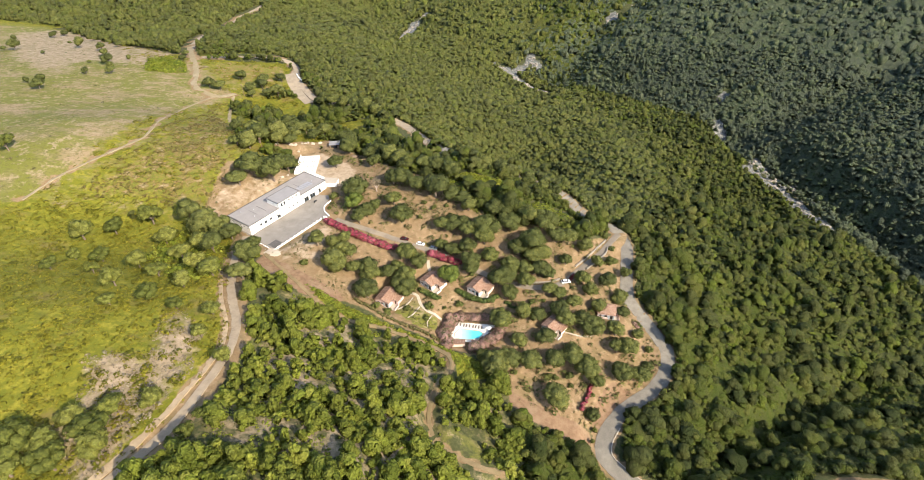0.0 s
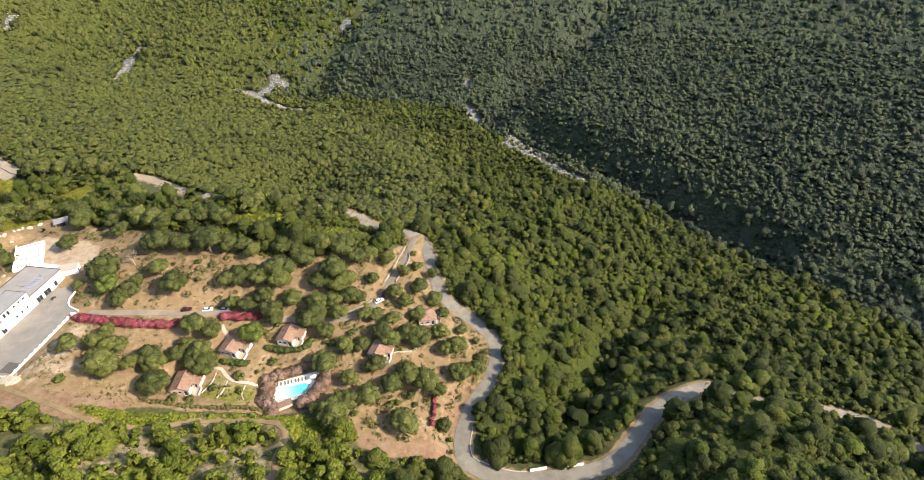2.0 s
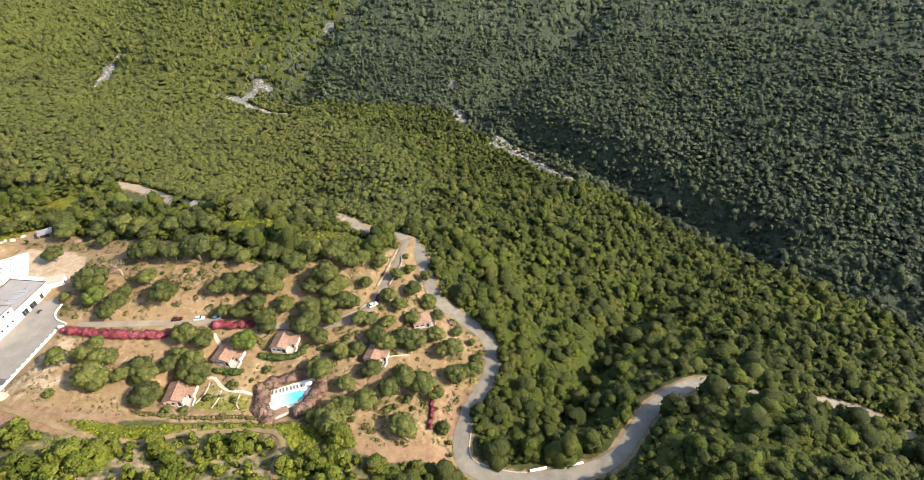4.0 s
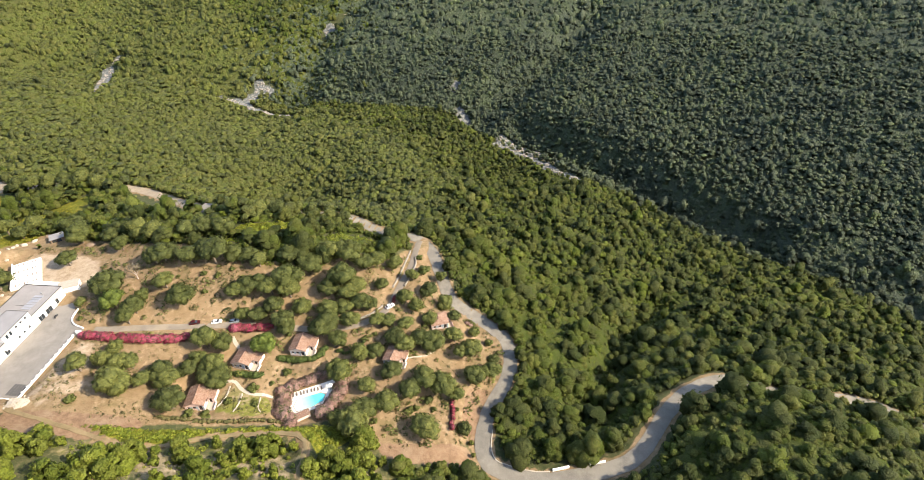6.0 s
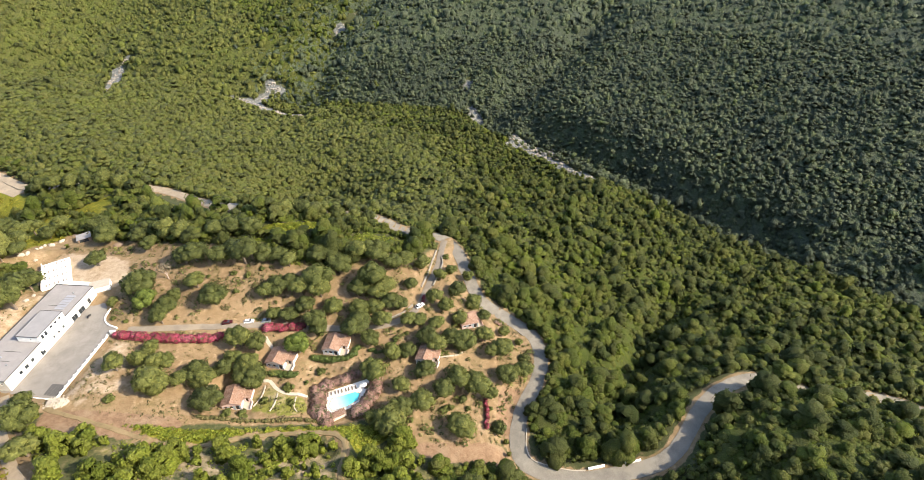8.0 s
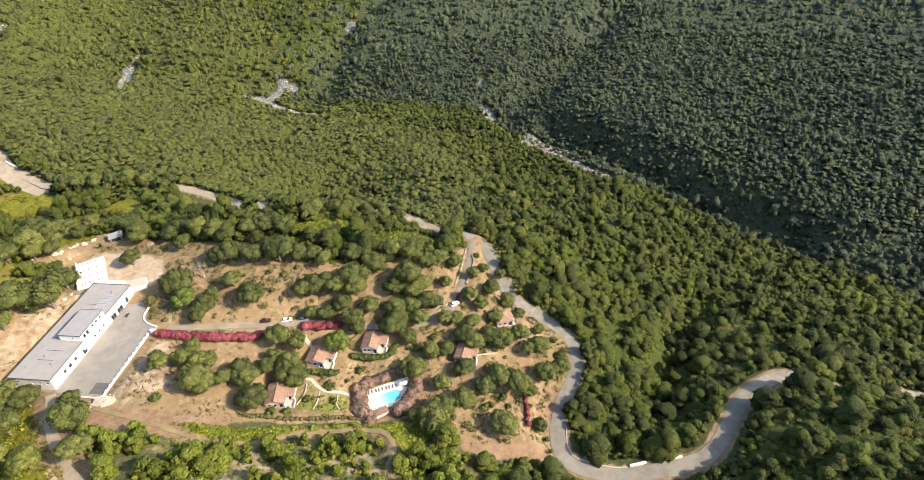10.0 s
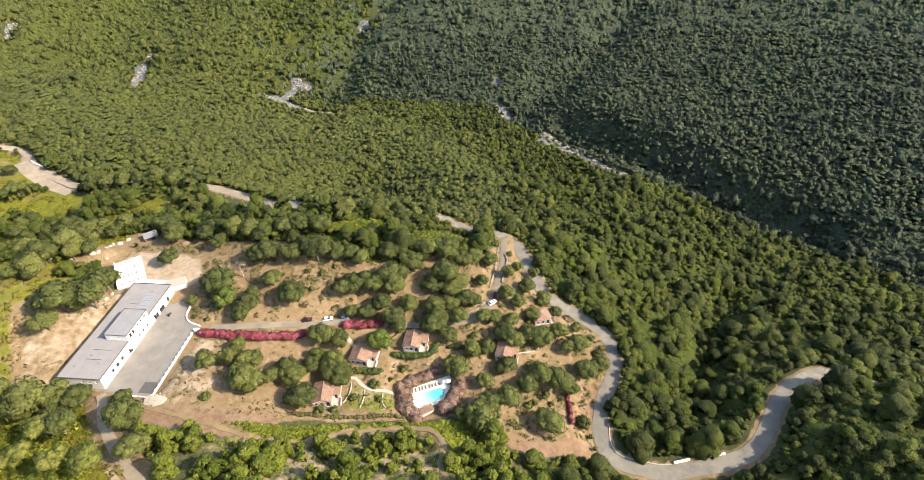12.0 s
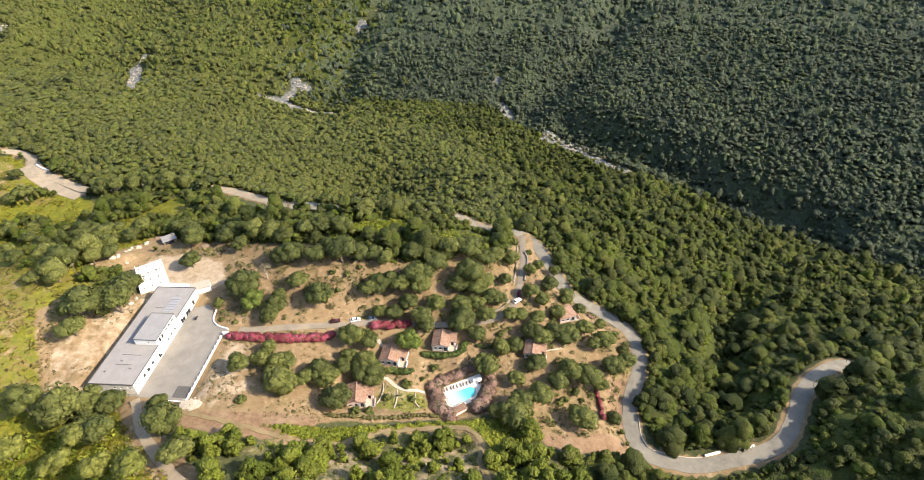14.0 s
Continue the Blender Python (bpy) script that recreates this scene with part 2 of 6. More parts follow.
BANK_TOP = [(-112, 251), (-104, 261.5), (-97, 268), (-86, 277), (-77, 272), (-90, 256), (-96, 249)]
CLEARED = [(-52, 324), (-38, 300), (-19, 268), (-15, 258), (-22, 252), (-31, 262), (-48, 294), (-56, 314)]
MAQUIS = [(-150, 432), (-111, 366), (-80, 350), (-53, 329), (-36, 302), (-18, 272), (0, 257), (25, 248), (40, 241), (58, 226), (82, 236), (112, 290), (126, 380), (96, 470), (20, 566), (-86, 700), (-200, 800), (-330, 1000), (-600, 900), (-560, 720), (-252, 700), (-222, 560), (-205, 450)]
SCARS = [[(209, 457), (203, 451)], [(196, 432), (198, 418)]]


# ---- materials ----
class Mat:
    """A small builder of node materials."""

    def __init__(self, name):
        self.m = bpy.data.materials.new(name)
        self.m.use_nodes = True
        self.t = self.m.node_tree
        self.b = self.t.nodes["Principled BSDF"]

    def n(self, kind, **kw):
        node = self.t.nodes.new("ShaderNode" + kind)
        for k, v in kw.items():
            setattr(node, k, v)
        return node

    def put(self, sock, v):
        if hasattr(v, "is_output"):
            self.t.links.new(v, sock)
        else:
            sock.default_value = v

    def pos(self):
        return self.n("NewGeometry").outputs["Position"]

    def local(self):
        return self.n("TexCoord").outputs["Object"]

    def noise(self, size, detail=4.0, rough=0.6, vec=None):
        k = self.n("TexNoise")
        self.put(k.inputs["Vector"], vec or self.pos())
        k.inputs["Scale"].default_value, k.inputs["Detail"].default_value, k.inputs["Roughness"].default_value = 1.0 / size, detail, rough
        return k.outputs["Fac"]

    def ramp(self, fac, *stops):
        r = self.n("ValToRGB")
        self.put(r.inputs["Fac"], fac)
        e = r.color_ramp.elements
        while len(e) < len(stops):
            e.new(0.5)
        for el, (p, c) in zip(e, stops):
            el.position, el.color = p, (*c, 1) if len(c) == 3 else c
        return r.outputs["Color"]

    def mix(self, fac, a, b, mode='MIX'):
        k = self.n("Mix", data_type='RGBA', blend_type=mode)
        self.put(k.inputs[0], fac)
        for s, v in ((k.inputs[6], a), (k.inputs[7], b)):
            self.put(s, (*v, 1) if isinstance(v, tuple) and len(v) == 3 else v)
        return k.outputs[2]

    def math(self, op, a, b=0.0):
        k = self.n("Math", operation=op)
        self.put(k.inputs[0], a)
        self.put(k.inputs[1], b)
        return k.outputs[0]

    def attr(self, name):
        return self.n("Attribute", attribute_name=name).outputs["Fac"]

    def bump(self, height, dist, strength=1.0):
        k = self.n("Bump")
        self.put(k.inputs["Height"], height)
        k.inputs["Distance"].default_value, k.inputs["Strength"].default_value = dist, strength
        self.t.links.new(k.outputs[0], self.b.inputs["Normal"])

    def done(self, color, rough=0.8, spec=0.3, metal=0.0):
        self.put(self.b.inputs["Base Color"], (*color, 1) if isinstance(color, tuple) and len(color) == 3 else color)
        self.put(self.b.inputs["Roughness"], rough)
        self.b.inputs["Specular IOR Level"].default_value = spec
        self.b.inputs["Metallic"].default_value = metal
        return self.m


def plain(name, color, rough=0.7, vary=0.12, size=0.8, spec=0.3, metal=0.0, relief=0.0):
    """Paint, plaster, stone: two scales of stains over one colour."""
    k = Mat(name)
    lo, hi = tuple(c * (1 - vary) for c in color), tuple(min(1, c * (1 + vary * 0.6)) for c in color)
    c = k.ramp(k.noise(size, 5), (0.3, lo), (0.7, hi))
    c = k.mix(0.35, c, k.ramp(k.noise(size * 0.12, 2), (0.3, lo), (0.7, hi)))
    if relief:
        k.bump(k.noise(size * 0.15, 3), relief)
    return k.done(c, rough, spec, metal)


def leaf(name, tones, through=0.22, spots=None, grain_size=0.9, calm=0.0, clump=0.0):
    """Foliage: each plant has its own tone, each spray of leaves its own shade, and leaf clusters stand out in relief."""
    k = Mat(name)
    tone = k.math('ADD', k.attr("tone"), k.math('MULTIPLY', k.math('SUBTRACT', k.noise(70, 3), 0.5), 0.9))
    c = k.ramp(tone, *((i / (len(tones) - 1), t) for i, t in enumerate(tones)))
    isle = k.n("NewGeometry").outputs["Random Per Island"]
    if calm < 1:
        c = k.mix(1.0 - calm, c, k.ramp(isle, (0.0, (0.66, 0.68, 0.64)), (0.6, (1.0, 1.0, 1.0)), (1.0, (1.30, 1.24, 1.16))), 'MULTIPLY')
    if spots:
        far, pick = spots
        c = k.mix(k.math('GREATER_THAN', k.math('FRACT', k.math('MULTIPLY', isle, 7.31)), 1 - pick), c, far)
    grain = k.noise(grain_size, 4, 0.65)
    c = k.mix(1.0, c, k.ramp(grain, (0.3, (0.66, 0.68, 0.64) if clump else (0.74, 0.74, 0.74)), (0.7, (1.4, 1.38, 1.32) if clump else (1.3, 1.3, 1.3))), 'MULTIPLY')
    if clump:
        cells = k.n("TexVoronoi", feature='SMOOTH_F1')
        k.put(cells.inputs["Vector"], k.pos())
        cells.inputs["Scale"].default_value, cells.inputs["Smoothness"].default_value = 1.0 / clump, 0.35
        k.bump(k.math('SUBTRACT', k.math('MULTIPLY', grain, 0.7), cells.outputs["Distance"]), clump * 1.3, 1.0)
    else:
        k.bump(grain, 0.9, 0.9)
    k.done(c, 0.62, 0.25)
    tr = k.n("BsdfTranslucent")
    k.put(tr.inputs[0], c)
    mx = k.n("MixShader")
    mx.inputs[0].default_value = through
    k.t.links.new(k.b.outputs[0], mx.inputs[1])
    k.t.links.new(tr.outputs[0], mx.inputs[2])
    k.t.links.new(mx.outputs[0], k.t.nodes["Material Output"].inputs[0])
    return k.m


def ground_material():
    k = Mat("earth and grass")
    n1, n2, n3 = k.noise(9, 6), k.noise(1.6, 5), k.noise(32, 4)
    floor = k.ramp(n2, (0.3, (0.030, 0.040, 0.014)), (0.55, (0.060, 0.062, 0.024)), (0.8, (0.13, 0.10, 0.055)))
    soil = k.ramp(n1, (0.25, (0.135, 0.087, 0.043)), (0.5, (0.195, 0.131, 0.069)), (0.75, (0.260, 0.182, 0.105)))
    soil = k.mix(0.4, soil, k.ramp(n2, (0.3, (0.129, 0.083, 0.041)), (0.7, (0.282, 0.196, 0.112))))
    soil = k.mix(k.ramp(k.noise(6, 6, 0.7), (0.52, (0, 0, 0)), (0.66, (0.75, 0.75, 0.75))), soil, (0.129, 0.101, 0.043))
    soil = k.mix(k.ramp(k.noise(0.8, 5, 0.7), (0.52, (0, 0, 0)), (0.66, (0.6, 0.6, 0.6))), soil, (0.104, 0.076, 0.035))
    soil = k.mix(k.ramp(k.noise(2.6, 6, 0.7), (0.54, (0, 0, 0)), (0.66, (0.6, 0.6, 0.6))), soil, (0.343, 0.242, 0.146))
    red = k.ramp(n2, (0.25, (0.128, 0.076, 0.043)), (0.7, (0.215, 0.140, 0.084)))
    red = k.mix(k.ramp(n1, (0.5, (0, 0, 0)), (0.75, (0.8, 0.8, 0.8))), red, (0.245, 0.178, 0.112))
    green = k.ramp(n1, (0.28, (0.106, 0.105, 0.008)), (0.5, (0.163, 0.149, 0.011)), (0.72, (0.220, 0.184, 0.018)))
    green = k.mix(k.ramp(n2, (0.38, (0.75, 0.75, 0.75)), (0.62, (0, 0, 0))), green, (0.082, 0.092, 0.010))
    green = k.mix(k.ramp(k.noise(0.7, 5, 0.7), (0.40, (0.7, 0.7, 0.7)), (0.60, (0, 0, 0))), green, (0.095, 0.098, 0.012))
    green = k.mix(k.ramp(k.noise(3.2, 5, 0.7), (0.52, (0, 0, 0)), (0.68, (0.7, 0.7, 0.7))), green, (0.235, 0.205, 0.030))
    green = k.mix(k.ramp(k.noise(17, 6, 0.75), (0.54, (0, 0, 0)), (0.66, (0.8, 0.8, 0.8))), green, (0.145, 0.108, 0.036))
    dry = k.ramp(n3, (0.42, (0.120, 0.122, 0.022)), (0.5, (0.170, 0.138, 0.058)), (0.58, (0.235, 0.170, 0.10)))
    dry = k.mix(k.ramp(k.noise(5, 6, 0.7), (0.45, (0, 0, 0)), (0.7, (0.7, 0.7, 0.7))), dry, (0.125, 0.115, 0.035))
    stretch = k.n("VectorMath", operation='MULTIPLY')
    k.put(stretch.inputs[0], k.pos())
    stretch.inputs[1].default_value = (0.35, 1.0, 1.0)
    dry = k.mix(k.ramp(k.noise(11, 6, 0.72, stretch.outputs[0]), (0.47, (0, 0, 0)), (0.55, (0.85, 0.85, 0.85))), dry, (0.125, 0.125, 0.022))
    dry = k.mix(k.ramp(k.noise(4.5, 6, 0.75), (0.52, (0, 0, 0)), (0.60, (0.8, 0.8, 0.8))), dry, (0.26, 0.20, 0.12))
    dry = k.mix(k.ramp(k.noise(1.3, 5, 0.75), (0.50, (0, 0, 0)), (0.62, (0.7, 0.7, 0.7))), dry, (0.088, 0.082, 0.026))
    rust = k.ramp(k.noise(4.0, 6, 0.75), (0.38, (0.105, 0.116, 0.016)), (0.48, (0.150, 0.140, 0.022)), (0.54, (0.165, 0.112, 0.040)), (0.62, (0.265, 0.200, 0.115)))
    rust = k.mix(k.ramp(k.noise(0.9, 5, 0.7), (0.42, (0.6, 0.6, 0.6)), (0.56, (0, 0, 0))), rust, (0.095, 0.090, 0.020))
    rust = k.mix(k.ramp(k.noise(1.8, 5, 0.7), (0.54, (0, 0, 0)), (0.64, (0.8, 0.8, 0.8))), rust, (0.185, 0.120, 0.046))
    barren = k.ramp(k.noise(4, 6, 0.7), (0.3, (0.135, 0.112, 0.048)), (0.5, (0.235, 0.178, 0.112)), (0.7, (0.33, 0.255, 0.175)))
    rock = k.ramp(n2, (0.35, (0.07, 0.072, 0.066)), (0.52, (0.13, 0.13, 0.118)), (0.68, (0.27, 0.26, 0.23)))
    edge = k.math('MULTIPLY', k.math('SUBTRACT', k.noise(5, 6, 0.65), 0.5), 0.9)

    def mask(name):
        return k.ramp(k.math('ADD', k.attr(name), edge), (0.42, (0, 0, 0)), (0.58, (1, 1, 1)))
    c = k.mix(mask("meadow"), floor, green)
    c = k.mix(mask("dry"), c, dry)
    c = k.mix(mask("rust"), c, rust)
    c = k.mix(mask("barren"), c, barren)
    c = k.mix(mask("garden"), c, soil)
    c = k.mix(mask("dust"), c, k.ramp(k.noise(2.2, 6, 0.7), (0.3, (0.235, 0.168, 0.104)), (0.55, (0.340, 0.260, 0.175)), (0.75, (0.420, 0.340, 0.245))))
    c = k.mix(mask("red"), c, red)
    c = k.mix(mask("rock"), c, rock)
    k.bump(k.math('ADD', k.math('MULTIPLY', n2, 0.35), k.math('MULTIPLY', k.noise(0.5, 4), 0.25)), 0.9, 0.8)
    return k.done(c, 0.95, 0.15)


def asphalt_material(name, lo, hi, patch):
    k = Mat(name)
    c = k.ramp(k.noise(3.5, 6, 0.65), (0.3, lo), (0.7, hi))
    c = k.mix(k.ramp(k.noise(0.35, 4), (0.5, (0, 0, 0)), (0.75, (0.5, 0.5, 0.5))), c, patch)
    c = k.mix(k.ramp(k.noise(14, 5, 0.7), (0.5, (0, 0, 0)), (0.62, (0.6, 0.6, 0.6))), c, patch)
    k.bump(k.noise(0.12, 3), 0.02)
    return k.done(c, 0.9, 0.2)


def tile_material():
    k = Mat("terracotta tiles")
    vec = k.local()
    w = k.n("TexWave", wave_type='BANDS', bands_direction='Y')
    k.put(w.inputs["Vector"], vec)
    w.inputs["Scale"].default_value, w.inputs["Distortion"].default_value = 1.25, 0.6
    c = k.ramp(k.noise(0.4, 5, 0.75, vec), (0.34, (0.12, 0.062, 0.040)), (0.46, (0.24, 0.130, 0.084)), (0.56, (0.33, 0.205, 0.140)), (0.68, (0.43, 0.320, 0.240)))
    c = k.mix(k.ramp(k.noise(1.3, 5, 0.75, vec), (0.48, (0, 0, 0)), (0.60, (0.65, 0.65, 0.65))), c, (0.35, 0.250, 0.185))
    c = k.mix(k.ramp(w.outputs["Fac"], (0.0, (0.6, 0.6, 0.6)), (0.4, (0, 0, 0))), c, (0.15, 0.075, 0.045))
    k.bump(w.outputs["Fac"], 0.08)
    return k.done(c, 0.85, 0.2)


def water_material():
    """Pool water: pale over the shallow end, turquoise over the deep."""
    k = Mat("pool water")
    axis = k.n("SeparateXYZ")
    k.put(axis.inputs[0], k.pos())
    depth = k.math('ADD', k.math('MULTIPLY', k.math('ADD', axis.outputs[0], 10.0), 0.14), k.math('MULTIPLY', k.math('SUBTRACT', k.noise(1.4, 3), 0.5), 0.25))
    c = k.ramp(depth, (0.0, (0.66, 0.80, 0.76)), (0.35, (0.36, 0.72, 0.70)), (0.9, (0.10, 0.58, 0.60)))
    k.bump(k.noise(0.5, 3), 0.03)
    return k.done(c, 0.08, 0.5)


M_GROUND = ground_material()
M_ROAD = asphalt_material("worn asphalt", (0.132, 0.117, 0.094), (0.192, 0.172, 0.139), (0.240, 0.212, 0.166))
M_YARD = asphalt_material("grey asphalt", (0.163, 0.145, 0.123), (0.211, 0.189, 0.163), (0.238, 0.211, 0.176))
M_DRIVE = asphalt_material("dusty drive", (0.154, 0.128, 0.097), (0.207, 0.172, 0.132), (0.238, 0.194, 0.136))
M_DIRT = asphalt_material("dusty dirt", (0.238, 0.172, 0.101), (0.334, 0.251, 0.158), (0.370, 0.282, 0.176))
M_LANE = asphalt_material("dusty gravel", (0.205, 0.164, 0.116), (0.282, 0.230, 0.166), (0.335, 0.265, 0.182))
M_DUSTY = asphalt_material("dusty earth lane", (0.222, 0.170, 0.112), (0.295, 0.232, 0.158), (0.335, 0.262, 0.176))
M_FIELD = asphalt_material("trodden field earth", (0.180, 0.142, 0.078), (0.250, 0.200, 0.122), (0.285, 0.232, 0.145))
M_TRACK = asphalt_material("earth track", (0.130, 0.096, 0.048), (0.225, 0.165, 0.092), (0.150, 0.118, 0.050))
M_TILE = tile_material()
M_WHITE = plain("white render", (0.76, 0.735, 0.68), 0.75, 0.10, 1.5)
M_TERRACE = plain("dusty whitewashed concrete", (0.58, 0.55, 0.49), 0.85, 0.16, 1.4)
M_CREAM = plain("cream render", (0.64, 0.53, 0.45), 0.85, 0.16, 1.2)
M_PINK = plain("pinkish render", (0.58, 0.42, 0.37), 0.85, 0.16, 1.2)
M_FLAT = plain("grey roof felt", (0.245, 0.222, 0.204), 0.9, 0.16, 4.0)
M_FLAT_B = plain("pale roof felt", (0.235, 0.221, 0.212), 0.9, 0.14, 2.5)
M_EDGE = plain("dark flashing", (0.06, 0.055, 0.05), 0.6, 0.2)
M_GLASS = plain("dark window glass", (0.025, 0.03, 0.035), 0.08, 0.2, spec=0.5)
M_FRAME = plain("brown window frame", (0.16, 0.085, 0.05), 0.5, 0.2)
M_SHUT = plain("blue-grey shutter", (0.28, 0.33, 0.36), 0.6, 0.15)
M_PAVE = plain("pale paving", (0.370, 0.317, 0.246), 0.85, 0.18, 0.9)
M_DECK = plain("white paving", (0.70, 0.645, 0.55), 0.8, 0.12, 0.9)
M_STONE = plain("grey field stone", (0.26, 0.225, 0.18), 0.95, 0.35, 0.7, relief=0.06)
M_BARK = plain("grey-brown bark", (0.15, 0.115, 0.085), 0.95, 0.35, 0.4)
M_DEAD = plain("dead wood", (0.36, 0.29, 0.24), 0.95, 0.25, 0.4)
M_TIMBER = plain("weathered timber", (0.20, 0.14, 0.095), 0.85, 0.25, 0.5)
M_RUBBER = plain("tyre rubber", (0.02, 0.02, 0.02), 0.8, 0.2)
M_CARW = plain("white car paint", (0.78, 0.78, 0.77), 0.25, 0.03, spec=0.5)
M_CARR = plain("dark red car paint", (0.055, 0.010, 0.012), 0.25, 0.05, spec=0.5)
M_CARG = plain("grey car paint", (0.30, 0.32, 0.35), 0.25, 0.05, spec=0.5, metal=0.3)
M_CHROME = plain("grey metal", (0.45, 0.45, 0.45), 0.35, 0.1, metal=0.9)
M_LAMP = plain("red lamp glass", (0.4, 0.02, 0.02), 0.2, 0.1)
M_PANEL = plain("roof light panel", (0.25, 0.245, 0.25), 0.4, 0.12, spec=0.4)
M_TAR = plain("dark tar", (0.085, 0.078, 0.070), 0.85, 0.2)
M_BLACK = plain("black cloth", (0.03, 0.03, 0.035), 0.9, 0.2)
M_SEAT = plain("brown canvas", (0.17, 0.13, 0.10), 0.9, 0.2)
M_WATER = water_material()
L_WOOD = leaf("evergreen oak leaves", ((0.046, 0.062, 0.013), (0.095, 0.103, 0.027), (0.081, 0.108, 0.013), (0.135, 0.139, 0.032), (0.124, 0.157, 0.017)), 0.45, None, 0.45, 1.0, 0.5)
L_MAQUIS = leaf("maquis and hazy far leaves", ((0.088, 0.101, 0.032), (0.126, 0.133, 0.040), (0.120, 0.140, 0.030), (0.160, 0.162, 0.044), (0.156, 0.178, 0.037)), 0.48, None, 0.8, 1.0, 0.7)
# wood across the river: distance haze is tinted into a bluer, greyer leaf colour
L_FAR = leaf("haze-tinted far oak leaves", ((0.080, 0.101, 0.067), (0.118, 0.139, 0.091), (0.116, 0.147, 0.076), (0.152, 0.173, 0.104), (0.154, 0.192, 0.082)), 0.55, None, 0.9, 1.0, 0.8)
L_YOUNG = leaf("young oak leaves", ((0.113, 0.140, 0.017), (0.176, 0.193, 0.032), (0.194, 0.226, 0.028), (0.267, 0.274, 0.049), (0.288, 0.320, 0.043)), 0.48, None, 0.7, 1.0, 0.7)
L_GARDEN = leaf("garden oak leaves", ((0.071, 0.082, 0.024), (0.123, 0.136, 0.035), (0.195, 0.199, 0.053)), 0.38)
L_HILL = leaf("pale olive oak leaves", ((0.122, 0.140, 0.028), (0.182, 0.198, 0.040), (0.260, 0.262, 0.062)), 0.48)
L_SCRUB = leaf("maquis scrub", ((0.118, 0.118, 0.010), (0.182, 0.168, 0.014), (0.250, 0.212, 0.024)), 0.4)
L_RUST = leaf("rusty bracken", ((0.105, 0.082, 0.024), (0.145, 0.112, 0.032), (0.20, 0.155, 0.046)), 0.3)
L_TUFT = leaf("dry tufts", ((0.085, 0.085, 0.028), (0.14, 0.125, 0.045), (0.22, 0.18, 0.075)))
L_FERN = leaf("bracken fronds", ((0.135, 0.170, 0.018), (0.200, 0.232, 0.026), (0.280, 0.290, 0.042)), 0.4)
L_HEDGE = leaf("clipped hedge", ((0.05, 0.07, 0.016), (0.075, 0.10, 0.022), (0.11, 0.135, 0.032)))
L_PINE = leaf("umbrella pine needles", ((0.085, 0.115, 0.022), (0.125, 0.160, 0.030), (0.180, 0.210, 0.042)), 0.4)
L_PINKS = leaf("oleander in pink bloom", ((0.20, 0.026, 0.045), (0.30, 0.046, 0.080), (0.42, 0.105, 0.155)), 0.25, ((0.085, 0.095, 0.03), 0.22), 0.9, 0.3)
L_OLD = leaf("oleander with faded bloom", ((0.20, 0.120, 0.090), (0.30, 0.180, 0.140), (0.40, 0.255, 0.215)), 0.3, ((0.12, 0.125, 0.05), 0.2), 0.7, 0.5)
L_DEADLEAF = leaf("dry twigs", ((0.17, 0.135, 0.088), (0.245, 0.200, 0.140), (0.34, 0.285, 0.21)), 0.25)


# ---- building helpers ----
def thing(name, m, label, category, group="", kind=""):
    ob = new(name)
    ob.empty_display_size = 0.5
    ob.matrix_basis = m
    return tagged(ob, label, category, group, kind)


def mesh_of(name, bm, material):
    me = bpy.data.meshes.new(name)
    bm.to_mesh(me)
    bm.free()
    me.materials.append(material)
    return me


def part(name, bm, material, parent, label="", m=None):
    ob = new(name, mesh_of(name, bm, material))
    ob.parent = parent
    if m is not None:
        ob.matrix_basis = m
    return tagged(ob, label)


def solid(name, bm, material, label, category, kind="", m=None, group=""):
    ob = new(name, mesh_of(name, bm, material))
    if m is not None:
        ob.matrix_basis = m
    return tagged(ob, label, category, group, kind)


def box(x0, x1, y0, y1, z0, z1, bm=None, bevel=0.0):
    own = bm or bmesh.new()
    made = bmesh.ops.create_cube(own, size=1.0, matrix=Matrix.Translation(((x0 + x1) / 2, (y0 + y1) / 2, (z0 + z1) / 2)) @ Matrix.Diagonal((x1 - x0, y1 - y0, z1 - z0, 1)))
    if bevel:
        edges = list({e for v in made["verts"] for e in v.link_edges})
        bmesh.ops.bevel(own, geom=edges, offset=bevel, segments=2, affect='EDGES', profile=0.6)
    return own


def rod(p, q, r0, r1, bm=None, n=7):
    own = bm or bmesh.new()
    a, b = Vector(p), Vector(q)
    turn = (b - a).to_track_quat("Z", "Y").to_matrix().to_4x4()
    bmesh.ops.create_cone(own, cap_ends=True, segments=n, radius1=r0, radius2=r1, depth=(b - a).length, matrix=Matrix.Translation((a + b) / 2) @ turn)
    return own


def prism(outline, z0, z1, bm=None):
    """A slab over a closed outline in the plane."""
    own = bm or bmesh.new()
    lo = [own.verts.new((x, y, z0)) for x, y in outline]
    hi = [own.verts.new((x, y, z1)) for x, y in outline]
    own.faces.new(hi)
    own.faces.new(lo[::-1])
    for i in range(len(lo)):
        j = (i + 1) % len(lo)
        own.faces.new((lo[i], lo[j], hi[j], hi[i]))
    bmesh.ops.recalc_face_normals(own, faces=own.faces)
    return own


